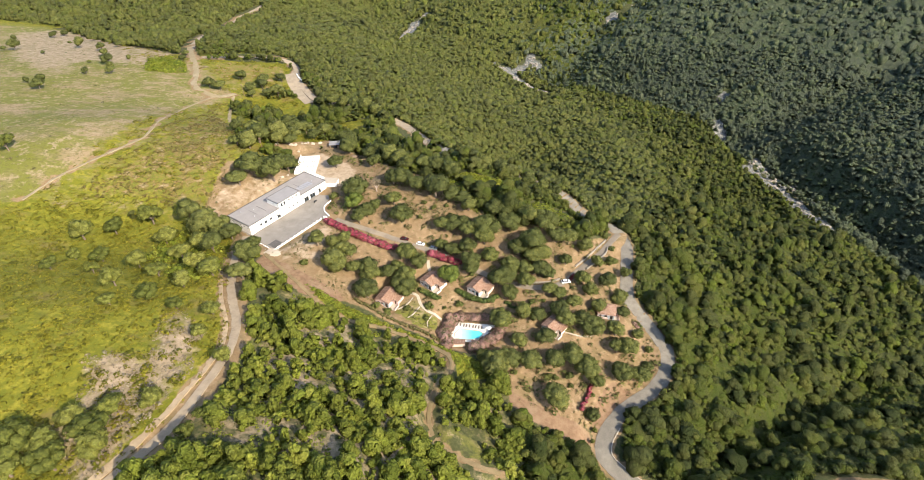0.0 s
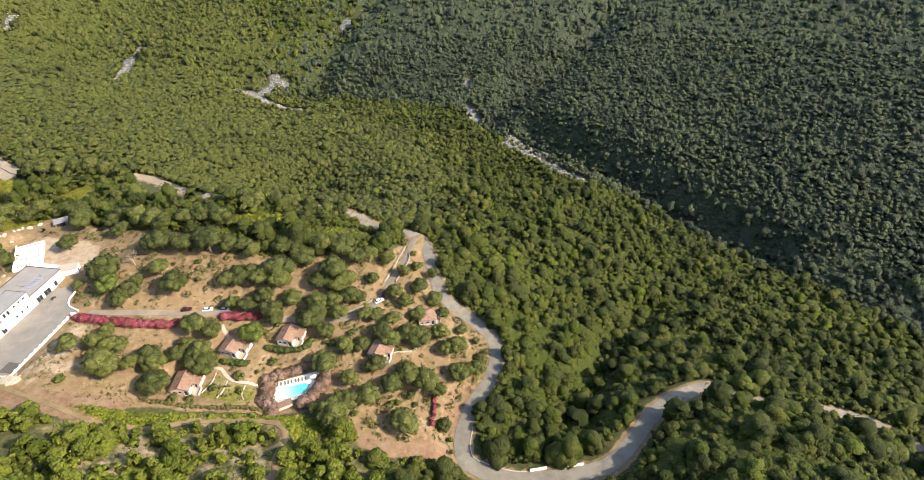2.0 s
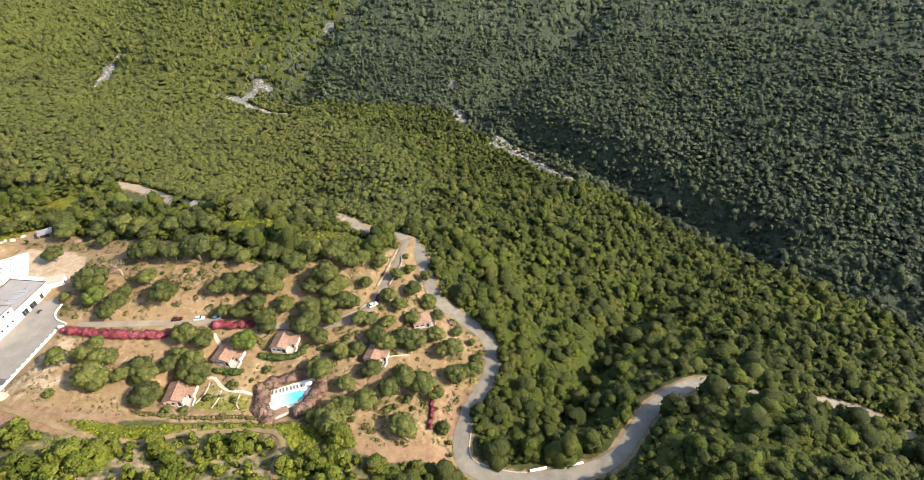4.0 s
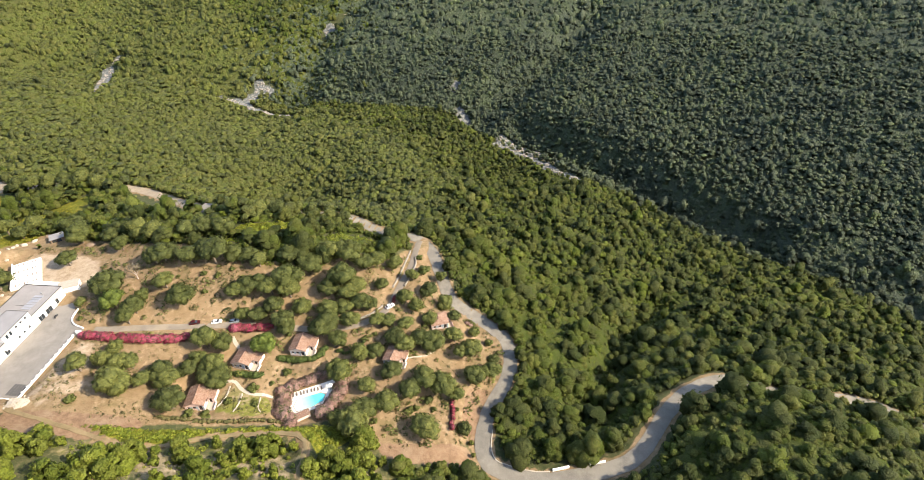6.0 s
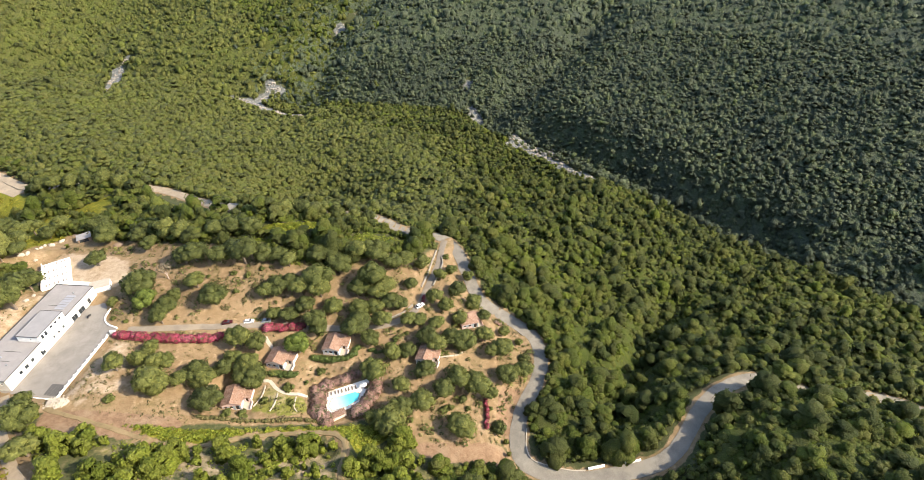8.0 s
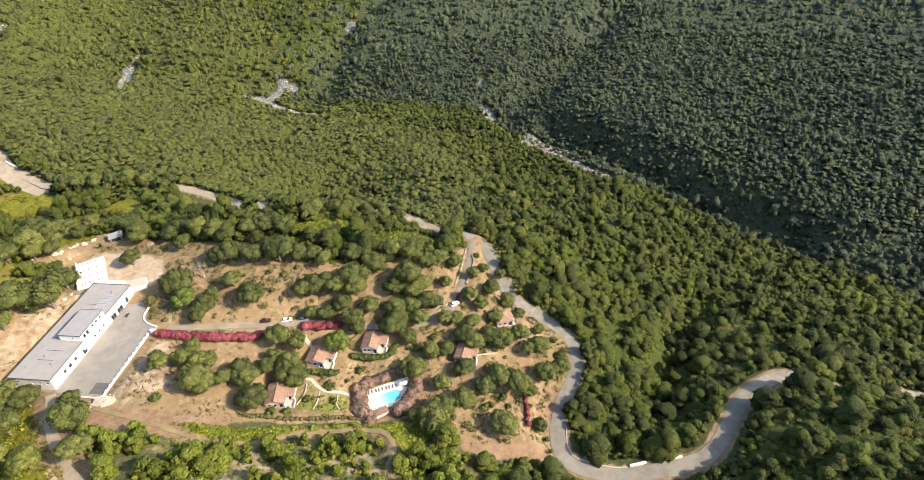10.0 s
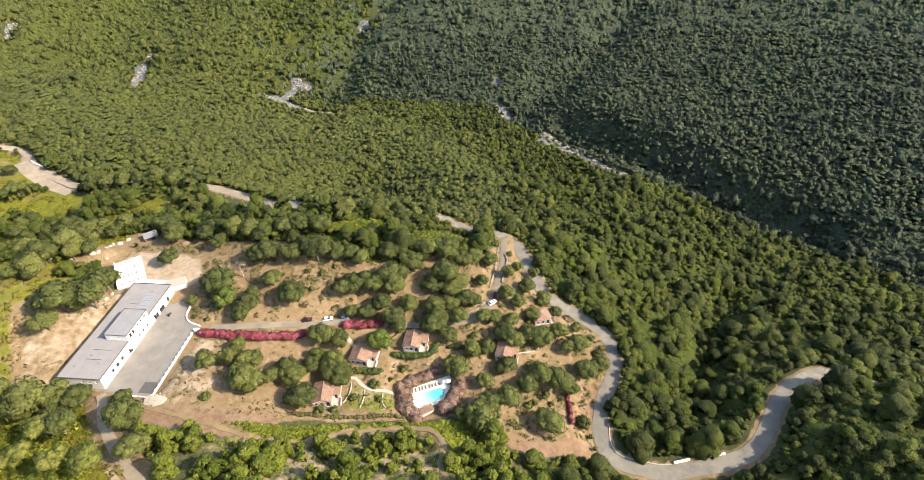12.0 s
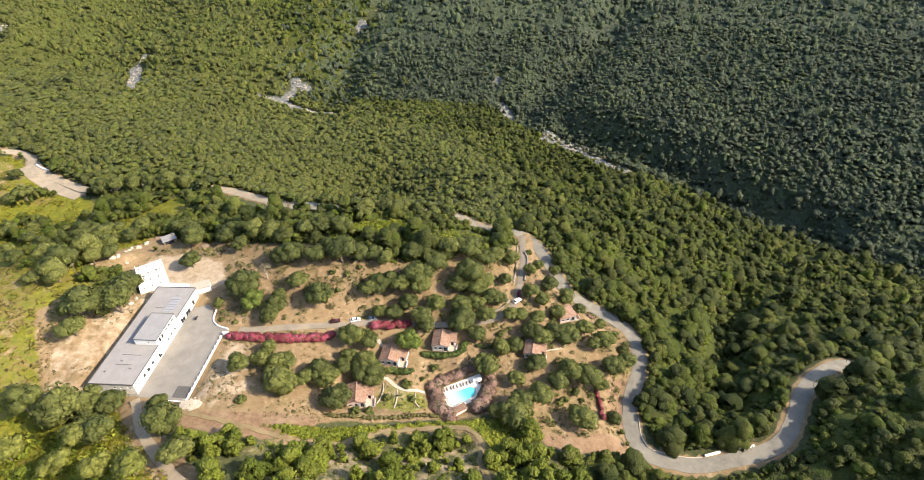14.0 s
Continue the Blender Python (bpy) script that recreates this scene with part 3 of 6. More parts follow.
def wall_with_holes(length, height, thick, holes):
    """A wall along x from 0, its outside at y = 0, with holes (x0, x1, z0, z1) through it."""
    xs = sorted({0.0, length, *(h[0] for h in holes), *(h[1] for h in holes)})
    zs = sorted({0.0, height, *(h[2] for h in holes), *(h[3] for h in holes)})
    bm = bmesh.new()
    open_cell = lambda x, z: any(h[0] < x < h[1] and h[2] < z < h[3] for h in holes)
    grid = {}

    def vert(x, y, z):
        return grid.setdefault((x, y, z), bm.verts.new((x, y, z))) if (x, y, z) not in grid else grid[(x, y, z)]
    cells = {(i, j) for i in range(len(xs) - 1) for j in range(len(zs) - 1) if not open_cell((xs[i] + xs[i + 1]) / 2, (zs[j] + zs[j + 1]) / 2)}
    for i, j in cells:
        x0, x1, z0, z1 = xs[i], xs[i + 1], zs[j], zs[j + 1]
        bm.faces.new([vert(x0, 0, z0), vert(x1, 0, z0), vert(x1, 0, z1), vert(x0, 0, z1)])
        bm.faces.new([vert(x0, thick, z1), vert(x1, thick, z1), vert(x1, thick, z0), vert(x0, thick, z0)])
        for di, dj, a, b in ((-1, 0, (x0, z1), (x0, z0)), (1, 0, (x1, z0), (x1, z1)), (0, -1, (x0, z0), (x1, z0)), (0, 1, (x1, z1), (x0, z1))):
            if (i + di, j + dj) not in cells:
                bm.faces.new([vert(a[0], thick, a[1]), vert(b[0], thick, b[1]), vert(b[0], 0, b[1]), vert(a[0], 0, a[1])])
    bmesh.ops.recalc_face_normals(bm, faces=bm.faces)
    return bm


def window_in(parent, m, w, h, shutters=None, frame_mat=None, depth=0.12):
    """A window for a hole: a frame set back in it, its pane, and open shutters beside it."""
    frame_mat = frame_mat or M_FRAME
    f = 0.07
    bm = box(0, w, depth, depth + 0.06, 0, f)
    box(0, w, depth, depth + 0.06, h - f, h, bm)
    box(0, f, depth, depth + 0.06, f, h - f, bm)
    box(w - f, w, depth, depth + 0.06, f, h - f, bm)
    box(w / 2 - 0.03, w / 2 + 0.03, depth, depth + 0.06, f, h - f, bm)
    win = part("window", bm, frame_mat, parent, "", m)
    part("pane", box(f, w - f, depth + 0.02, depth + 0.04, f, h - f), M_GLASS, win)
    part("sill", box(-0.08, w + 0.08, -0.06, depth, -0.07, -0.005), M_DECK, win)
    if shutters:
        part("shutter", box(-w / 2 - 0.02, -0.03, -0.05, -0.01, 0, h), shutters, win)
        part("shutter", box(w + 0.03, w * 1.5 + 0.02, -0.05, -0.01, 0, h), shutters, win)
    return win


# ---- foliage ----
def ball_quads(n, rs, rough):
    """A lumpy shell of quads: a cube split n times each way and swelled."""
    verts, faces, index = [], [], {}
    ticks = np.linspace(-1, 1, n + 1)

    def vert(p):
        key = tuple(np.round(p, 4))
        if key not in index:
            q = np.array(p) / np.linalg.norm(p)
            index[key] = len(verts)
            verts.append(q * (1 + rs.uniform(-rough, rough)))
        return index[key]
    for axis in range(3):
        for side in (-1, 1):
            for i in range(n):
                for j in range(n):
                    ring = []
                    for a, b in ((0, 0), (1, 0), (1, 1), (0, 1)):
                        p = [0, 0, 0]
                        p[axis], p[(axis + 1) % 3], p[(axis + 2) % 3] = side, ticks[i + a] * side, ticks[j + b]
                        ring.append(vert(p))
                    faces.append(ring)
    return np.array(verts), np.array(faces)


def spray_shape(rs, sprays, size, lumps=1, flat=0.9, low=-0.15, heart=0.0):
    """Crown of unit radius made of small leaf triangles alone, for trees that stand in a closed canopy."""
    if lumps == 1:
        centres, radii = [np.zeros(3)], [0.92]
    else:
        ang = np.linspace(0, 6.28, lumps, endpoint=False) + rs.uniform(0, 6)
        centres = [np.array([rs.uniform(0.35, 0.62) * math.cos(a), rs.uniform(0.35, 0.62) * math.sin(a), rs.uniform(-0.3, 0.25)]) for a in ang] + [np.array([0, 0, 0.3])]
        radii = [rs.uniform(0.36, 0.56) for _ in centres]
    Q, N = [], []
    for c, r in zip(centres, radii):
        if heart:
            v, f = ball_quads(2, rs, 0.25)
            tri = np.concatenate([f[:, [0, 1, 2]], f[:, [0, 2, 3]]])
            Q.append((c + v * r * heart)[tri] * [1, 1, flat])
            N.append((v / np.linalg.norm(v, axis=1, keepdims=True))[tri])
        k = int(sprays / len(centres))
        d = rs.normal(size=(k * 6, 3))
        d /= np.linalg.norm(d, axis=1, keepdims=True)
        d = d[d[:, 2] > low][:k]
        p = c + d * r * rs.uniform(0.84, 1.07, (len(d), 1))
        nrm = d * 2.0 + rs.normal(scale=0.5, size=d.shape)
        nrm /= np.linalg.norm(nrm, axis=1, keepdims=True)
        t1 = np.cross(nrm, rs.normal(size=d.shape))
        t1 /= np.linalg.norm(t1, axis=1, keepdims=True)
        t2 = np.cross(nrm, t1)
        s = size * rs.uniform(0.6, 1.3, (len(d), 1))
        Q.append(np.stack([p - t1 * s, p + t1 * s * 0.9 - nrm * s * 0.3, p + t2 * s * 1.4], 1) * [1, 1, flat])
        mixn = d + nrm * 0.1
        mixn /= np.linalg.norm(mixn, axis=1, keepdims=True)
        N.append(np.repeat(mixn[:, None], 3, 1))
    return np.concatenate(Q), np.concatenate(N)


def clump_shape(rs, lumps, sides, tiers, sprays=0, size=0.12, flat=1.0):
    """Crown of unit radius out of rounded leaf clumps that overlap, with loose sprays over them: faces, normals and a shade for each face."""
    centres, radii = [np.array([0, 0, -0.1])], [0.95]
    if lumps > 1:
        low = max(2, int(round(lumps * 0.65)))
        ang = np.linspace(0, 6.28, low, endpoint=False) + rs.uniform(0, 6) + rs.uniform(-0.3, 0.3, low)
        out = rs.uniform(0.38, 0.56, low)
        centres = [np.array([o * math.cos(a), o * math.sin(a), rs.uniform(-0.42, -0.05)]) for a, o in zip(ang, out)]
        centres += [np.array([rs.uniform(-0.24, 0.24), rs.uniform(-0.24, 0.24), rs.uniform(0.12, 0.42)]) for _ in range(lumps - low)]
        radii = list(rs.uniform(0.42, 0.58, lumps) * (1.2 if lumps < 4 else 1.0))
    Q, N, D = [], [], []
    for c, r in zip(centres, radii):
        shade = rs.normal(0, 0.08)
        v = [np.array([0, 0, 1.0])]
        for el in tiers:
            turn = rs.uniform(0, 6)
            for i in range(sides):
                a = turn + 6.2832 * i / sides
                v.append(np.array([math.cos(a) * math.cos(el), math.sin(a) * math.cos(el), math.sin(el)]))
        v = np.array(v)
        tri = [(0, 1 + i, 1 + (i + 1) % sides) for i in range(sides)]
        for t in range(len(tiers) - 1):
            a, b = 1 + t * sides, 1 + (t + 1) * sides
            for i in range(sides):
                j = (i + 1) % sides
                tri += [(a + i, b + i, b + j), (a + i, b + j, a + j)]
        tri = np.array(tri)
        Q.append((c + v * r * rs.uniform(0.74, 1.2, (len(v), 1)))[tri])
        soft = v + 0.45 * c + [0, 0, 0.25]
        N.append((soft / np.linalg.norm(soft, axis=1, keepdims=True))[tri])
        D.append(np.full(len(tri), shade))
        k = int(sprays / len(centres))
        if k:
            d = rs.normal(size=(k * 6, 3))
            d /= np.linalg.norm(d, axis=1, keepdims=True)
            d = d[d[:, 2] > -0.1][:k]
            p = c + d * r * rs.uniform(0.95, 1.1, (len(d), 1))
            t1 = np.cross(d, rs.normal(size=d.shape))
            t1 /= np.linalg.norm(t1, axis=1, keepdims=True)
            t2 = np.cross(d, t1)
            s = size * rs.uniform(0.6, 1.3, (len(d), 1))
            Q.append(np.stack([p - t1 * s, p + t1 * s * 0.9 - d * s * 0.4, p + t2 * s * 1.4 + d * s * 0.3], 1))
            N.append(np.repeat(d[:, None], 3, 1))
            D.append(shade + rs.normal(0, 0.10, len(d)))
    return np.concatenate(Q) * [1, 1, flat], np.concatenate(N), np.concatenate(D)


def quad_mesh(name, quads, norms, tones, material):
    """One mesh of loose leaf faces, with a tone for each corner."""
    q, c = quads.shape[:2]
    me = bpy.data.meshes.new(name)
    me.vertices.add(q * c)
    me.vertices.foreach_set("co", np.ascontiguousarray(quads, dtype=np.float32).ravel())
    me.loops.add(q * c)
    me.loops.foreach_set("vertex_index", np.arange(q * c, dtype=np.int32))
    me.polygons.add(q)
    me.polygons.foreach_set("loop_start", np.arange(0, q * c, c, dtype=np.int32))
    me.update(calc_edges=True)
    me.polygons.foreach_set("use_smooth", np.ones(q, dtype=bool))
    me.attributes.new("tone", 'FLOAT', 'POINT').data.foreach_set("value", np.ascontiguousarray(np.repeat(tones, c), dtype=np.float32))
    me.normals_split_custom_set_from_vertices(np.ascontiguousarray(norms, dtype=np.float32).reshape(-1, 3))
    me.materials.append(material)
    return me


def strew(shapes, x, y, z, sx, sz, rs, tones):
    """Many plants from a few shapes: corners, normals and tones for one joined mesh."""
    Q, N, T = [], [], []
    kind = rs.randint(0, len(shapes), len(x))
    ang = rs.uniform(0, 6.28, len(x))
    for k, (q, n, *shade) in enumerate(shapes):
        i = np.where(kind == k)[0]
        if not len(i):
            continue
        c, s = np.cos(ang[i]), np.sin(ang[i])
        R = np.zeros((len(i), 3, 3))
        R[:, 0, 0], R[:, 0, 1], R[:, 1, 0], R[:, 1, 1], R[:, 2, 2] = c, -s, s, c, 1
        scale = np.stack([sx[i], sx[i] * rs.uniform(0.85, 1.15, len(i)), sz[i]], 1)
        Q.append((np.einsum("tij,qcj->tqci", R, q) * scale[:, None, None] + np.stack([x[i], y[i], z[i]], 1)[:, None, None]).reshape(-1, q.shape[1], 3))
        N.append(np.einsum("tij,qcj->tqci", R, n).reshape(-1, q.shape[1], 3))
        T.append((tones[i][:, None] + (shade[0] if shade else np.zeros(len(q)))[None]).ravel())
    return np.concatenate(Q), np.concatenate(N), np.concatenate(T)


# ---- ground ----
def spaced(a, b, step, reach, grow=1.05):
    mid = list(np.arange(a, b + 0.1, step))
    s, lo, hi = step, [], []
    x = 0
    while x < reach:
        s *= grow
        x += s
        lo.append(a - x)
        hi.append(mid[-1] + x)
    return np.array(lo[::-1] + mid + hi)


gx, gy = spaced(-130, 165, 2.0, 3200), spaced(72, 262, 2.0, 3200)
GX, GY = np.meshgrid(gx, gy)
fx, fy = GX.ravel(), GY.ravel()
fz = hgt(fx, fy)
me = bpy.data.meshes.new("ground")
nx, ny = len(gx), len(gy)
me.vertices.add(nx * ny)
me.vertices.foreach_set("co", np.column_stack([fx, fy, fz]).astype(np.float32).ravel())
ii = (np.arange(ny - 1)[:, None] * nx + np.arange(nx - 1)[None]).ravel()
quads = np.stack([ii, ii + 1, ii + nx + 1, ii + nx], 1).astype(np.int32)
me.loops.add(len(quads) * 4)
me.loops.foreach_set("vertex_index", quads.ravel())
me.polygons.add(len(quads))
me.polygons.foreach_set("loop_start", np.arange(0, len(quads) * 4, 4, dtype=np.int32))
me.update(calc_edges=True)
me.polygons.foreach_set("use_smooth", np.ones(len(quads), dtype=bool))


def soil_mask(name, values):
    me.attributes.new(name, 'FLOAT', 'POINT').data.foreach_set("value", values.astype(np.float32))


def spread(polys, soft):
    w = np.zeros(len(fx))
    for p in polys:
        w = np.maximum(w, ease(-soft, soft, inside(fx, fy, p)))
    return w


soil_mask("meadow", np.maximum(spread([HILL, MEADOW, PARK] + GLADES, 4), spread([BRACKEN], 1.2)))
soil_mask("barren", np.maximum(0.64 * spread(BARE, 7), np.maximum(0.62 * spread([RED_FIELD], 14), 0.5 * spread([YOUNG_GROUND], 6) * (1 - spread([BRACKEN], 1.5)))))
soil_mask("rust", 0.66 * spread([RUST, RUST_FIELD], 7))
soil_mask("dry", np.maximum(np.maximum(spread([DRY_FIELD], 10), 0.3 * spread(BARE, 8)), np.maximum(spread([LAWN], 1.5), np.maximum(0.44 * spread([MEADOW], 6), np.where((fx < 12) & (fy < 172) & (fx > -80), 0.45, 0) * (1 - spread([BRACKEN], 1.5))))))
d_road = road_distance(fx, fy, "road")[0]
verge = np.maximum(1 - ease(3.0, 5.0, d_road), 1 - ease(2.6, 5.0, road_distance(fx, fy, "road_upper")[0]))
verge = np.maximum(verge, 1 - ease(3.2, 6.0, road_distance(fx, fy, "lane")[0]))
verge = np.maximum(verge, 1 - ease(0.8, 2.2, road_distance(fx, fy, "dirt_track")[0]))
verge = np.maximum(verge, 0.9 * (1 - ease(1.2, 3.0, road_distance(fx, fy, "field_path")[0])))
verge = np.maximum(verge, 0.9 * (1 - ease(2.0, 5.0, road_distance(fx, fy, "meadow_track")[0])))
lawn = spread([LAWN], 1.5)
soil_mask("garden", np.maximum(spread([GARDEN, BANK_TOP], 4) * (1 - 0.75 * lawn) * (1 - spread([BRACKEN], 1.5)), verge))
scar = np.zeros(len(fx))
for s in SCARS:
    scar = np.maximum(scar, 1 - ease(2, 7, line_distance(fx, fy, s)))
soil_mask("dust", np.maximum(0.85 * spread([NORTH_YARD], 5), np.maximum(0.5 * spread([BANK], 5), 0.52 * spread([[(-84, 176), (-70, 198), (-62, 192), (-64, 172), (-80, 167)], [(-100, 184), (-93, 178), (-97, 168), (-102, 176)]], 4))))
soil_mask("red", spread(RED_EARTH, 2) * (1 - 0.8 * spread([BRACKEN], 1.5)))
bed = np.zeros(len(fx))
for s, gap in zip(STREAM_BED, BED_GAP):
    bed = np.maximum(bed, 1 - ease(gap * 0.5, gap * 1.15, line_distance(fx, fy, s)))
soil_mask("rock", np.maximum(bed, scar))
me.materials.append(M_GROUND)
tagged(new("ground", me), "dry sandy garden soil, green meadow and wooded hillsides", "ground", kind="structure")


def ribbon(name, label, material, name_of_line, lift=0.10, thick=0.25):
    line, half = ROADS[name_of_line]
    rs = np.random.RandomState(len(name))
    t = np.gradient(line[:, :2], axis=0)
    t /= np.linalg.norm(t, axis=1, keepdims=True)
    side = np.column_stack([t[:, 1], -t[:, 0]])
    bm = bmesh.new()
    rows = []
    for i, (x, y, z) in enumerate(line):
        w0, w1 = half + rs.uniform(-0.18, 0.18), half + rs.uniform(-0.18, 0.18)
        row = []
        for off, dz in ((-w0 - 0.05, -thick), (-w0, 0), (-half * 0.4, 0.05), (half * 0.4, 0.05), (w1, 0), (w1 + 0.05, -thick)):
            row.append(bm.verts.new((x + side[i, 0] * off, y + side[i, 1] * off, z + lift + dz)))
        rows.append(row)
    for a, b in zip(rows, rows[1:]):
        for j in range(5):
            bm.faces.new((a[j], a[j + 1], b[j + 1], b[j]))
    bmesh.ops.recalc_face_normals(bm, faces=bm.faces)
    return solid(name, bm, material, label, "road", "structure")


ribbon("road", "worn grey asphalt road winding round the hill", M_ROAD, "road")
ribbon("road_upper", "pale worn asphalt road between woods", M_LANE, "road_upper")
ribbon("road_layby", "wide dusty lay-by at the upper road bend", M_LANE, "layby", 0.13)
ribbon("road_drive", "narrow asphalt drive between the trees", M_DRIVE, "drive", 0.09)
ribbon("road_lane", "dusty gravel lane beside the hill", M_DUSTY, "lane")
ribbon("path_track", "pale dirt track through green bracken", M_TRACK, "dirt_track", 0.12)
ribbon("path_field", "trodden dirt path across the dry meadow", M_FIELD, "field_path", 0.12)
ribbon("path_meadow", "wide dusty track leaving the road", M_FIELD, "meadow_track", 0.12)
ribbon("path_spur", "short dusty spur of the meadow path", M_FIELD, "spur_path", 0.1)

# ---- woods ----
WOOD_BOX = (-600, 640, 20, 1020)
rs = np.random.RandomState(11)


def wood_points(step, rs, region):
    x0, x1, y0, y1 = region
    a, b = np.meshgrid(np.arange(x0, x1, step), np.arange(y0, y1, step * 0.87))
    a = a + (np.arange(a.shape[0]) % 2)[:, None] * step / 2
    x, y = a.ravel() + rs.uniform(-0.42, 0.42, a.size) * step, b.ravel() + rs.uniform(-0.42, 0.42, a.size) * step
    return x, y


def wooded(x, y):
    free = (inside(x, y, GARDEN) < 0.5) & (inside(x, y, HILL) < 0) & (inside(x, y, MEADOW) < 0) & (inside(x, y, BRACKEN) < -2.3) & (inside(x, y, YARD) < -3) & (inside(x, y, NORTH_YARD) < -3)
    for name, gap in (("road", 2.7), ("road_upper", 2.8), ("layby", 6.5), ("meadow_track", 4.0), ("drive", 3.5), ("lane", 5.0), ("dirt_track", 3.0)):
        free &= road_distance(x, y, name)[0] > gap
    free &= (road_distance(x, y, "road")[0] > 9.0) | (y < 221) | (x > 62) | (x < 40) | (inside(x, y, ROAD_NORTH) > 0)
    free &= (road_distance(x, y, "road_upper")[0] > 7.0) | ((y < 428) & ((x < -54) | (y < 285))) | (inside(x, y, MAQUIS) > 0)
    free &= (road_distance(x, y, "road")[0] > 3.3) | ((x < 22) & (y > 240)) | (x > 135)
    free &= (road_distance(x, y, "road")[0] > 5.8) | (y > 112) | (x < 38) | (x > 140)
    for p in RED_EARTH:
        free &= inside(x, y, p) < -0.5
    for p in GLADES + GLADE_SCRUB + [CLEARED, BANK_TOP]:
        free &= inside(x, y, p) < 0
    for s, gap in zip(STREAM_BED + SCARS, BED_GAP + (3.0, 3.5)):
        free &= line_distance(x, y, s) > gap
    return free


HEART = (5, 60)
ACROSS = RIVER + [(800, -200), (800, 1200), (-300, 1200)]


def is_young(x, y):
    return (x < 12) & (y < 172) & (np.hypot(x - HEART[0], y - HEART[1]) < 190)


def thin_out(x, y):
    """Where the wood opens into thickets and gaps: below zero is open."""
    v = np.ones(len(x))
    v = np.where(is_young(x, y), ripple(x, y, 17, 15) + 0.30, v)
    v = np.where(inside(x, y, PARK) > -2, ripple(x, y, 30, 16) - 0.32, v)
    return np.where((road_distance(x, y, "road_upper")[0] < 13) & (x > -107) & (x < -53), 1.0, v)


def plateau(x, y):
    """Paler maquis on the dry crest, darker holm oak on the valley side, with its shade and the far haze put into the
    tone.
    """
    return 0.25 * ease(-8, 4, inside(x, y, PARK)) + 0.27 * ease(200, 350, y) * (1 - ease(0, 110, x)) + 0.16 * ease(430, 600, y) - 0.15 * ease(40, 130, x + (200 - y) * 0.15)


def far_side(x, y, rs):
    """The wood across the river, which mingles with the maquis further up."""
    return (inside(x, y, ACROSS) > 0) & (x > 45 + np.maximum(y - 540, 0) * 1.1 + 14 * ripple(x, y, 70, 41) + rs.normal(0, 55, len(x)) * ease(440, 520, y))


def is_heath(x, y, rs):
    """Maquis on the plateau, mingling with the oaks at its edge; the hills far behind take its pale leaves as painted
    haze.
    """
    return (inside(x, y, MAQUIS) > rs.normal(0, 18, len(x)) - 6) | ((np.hypot(x - HEART[0], y - HEART[1]) > 430 + rs.normal(0, 30, len(x))) & (x < 60))


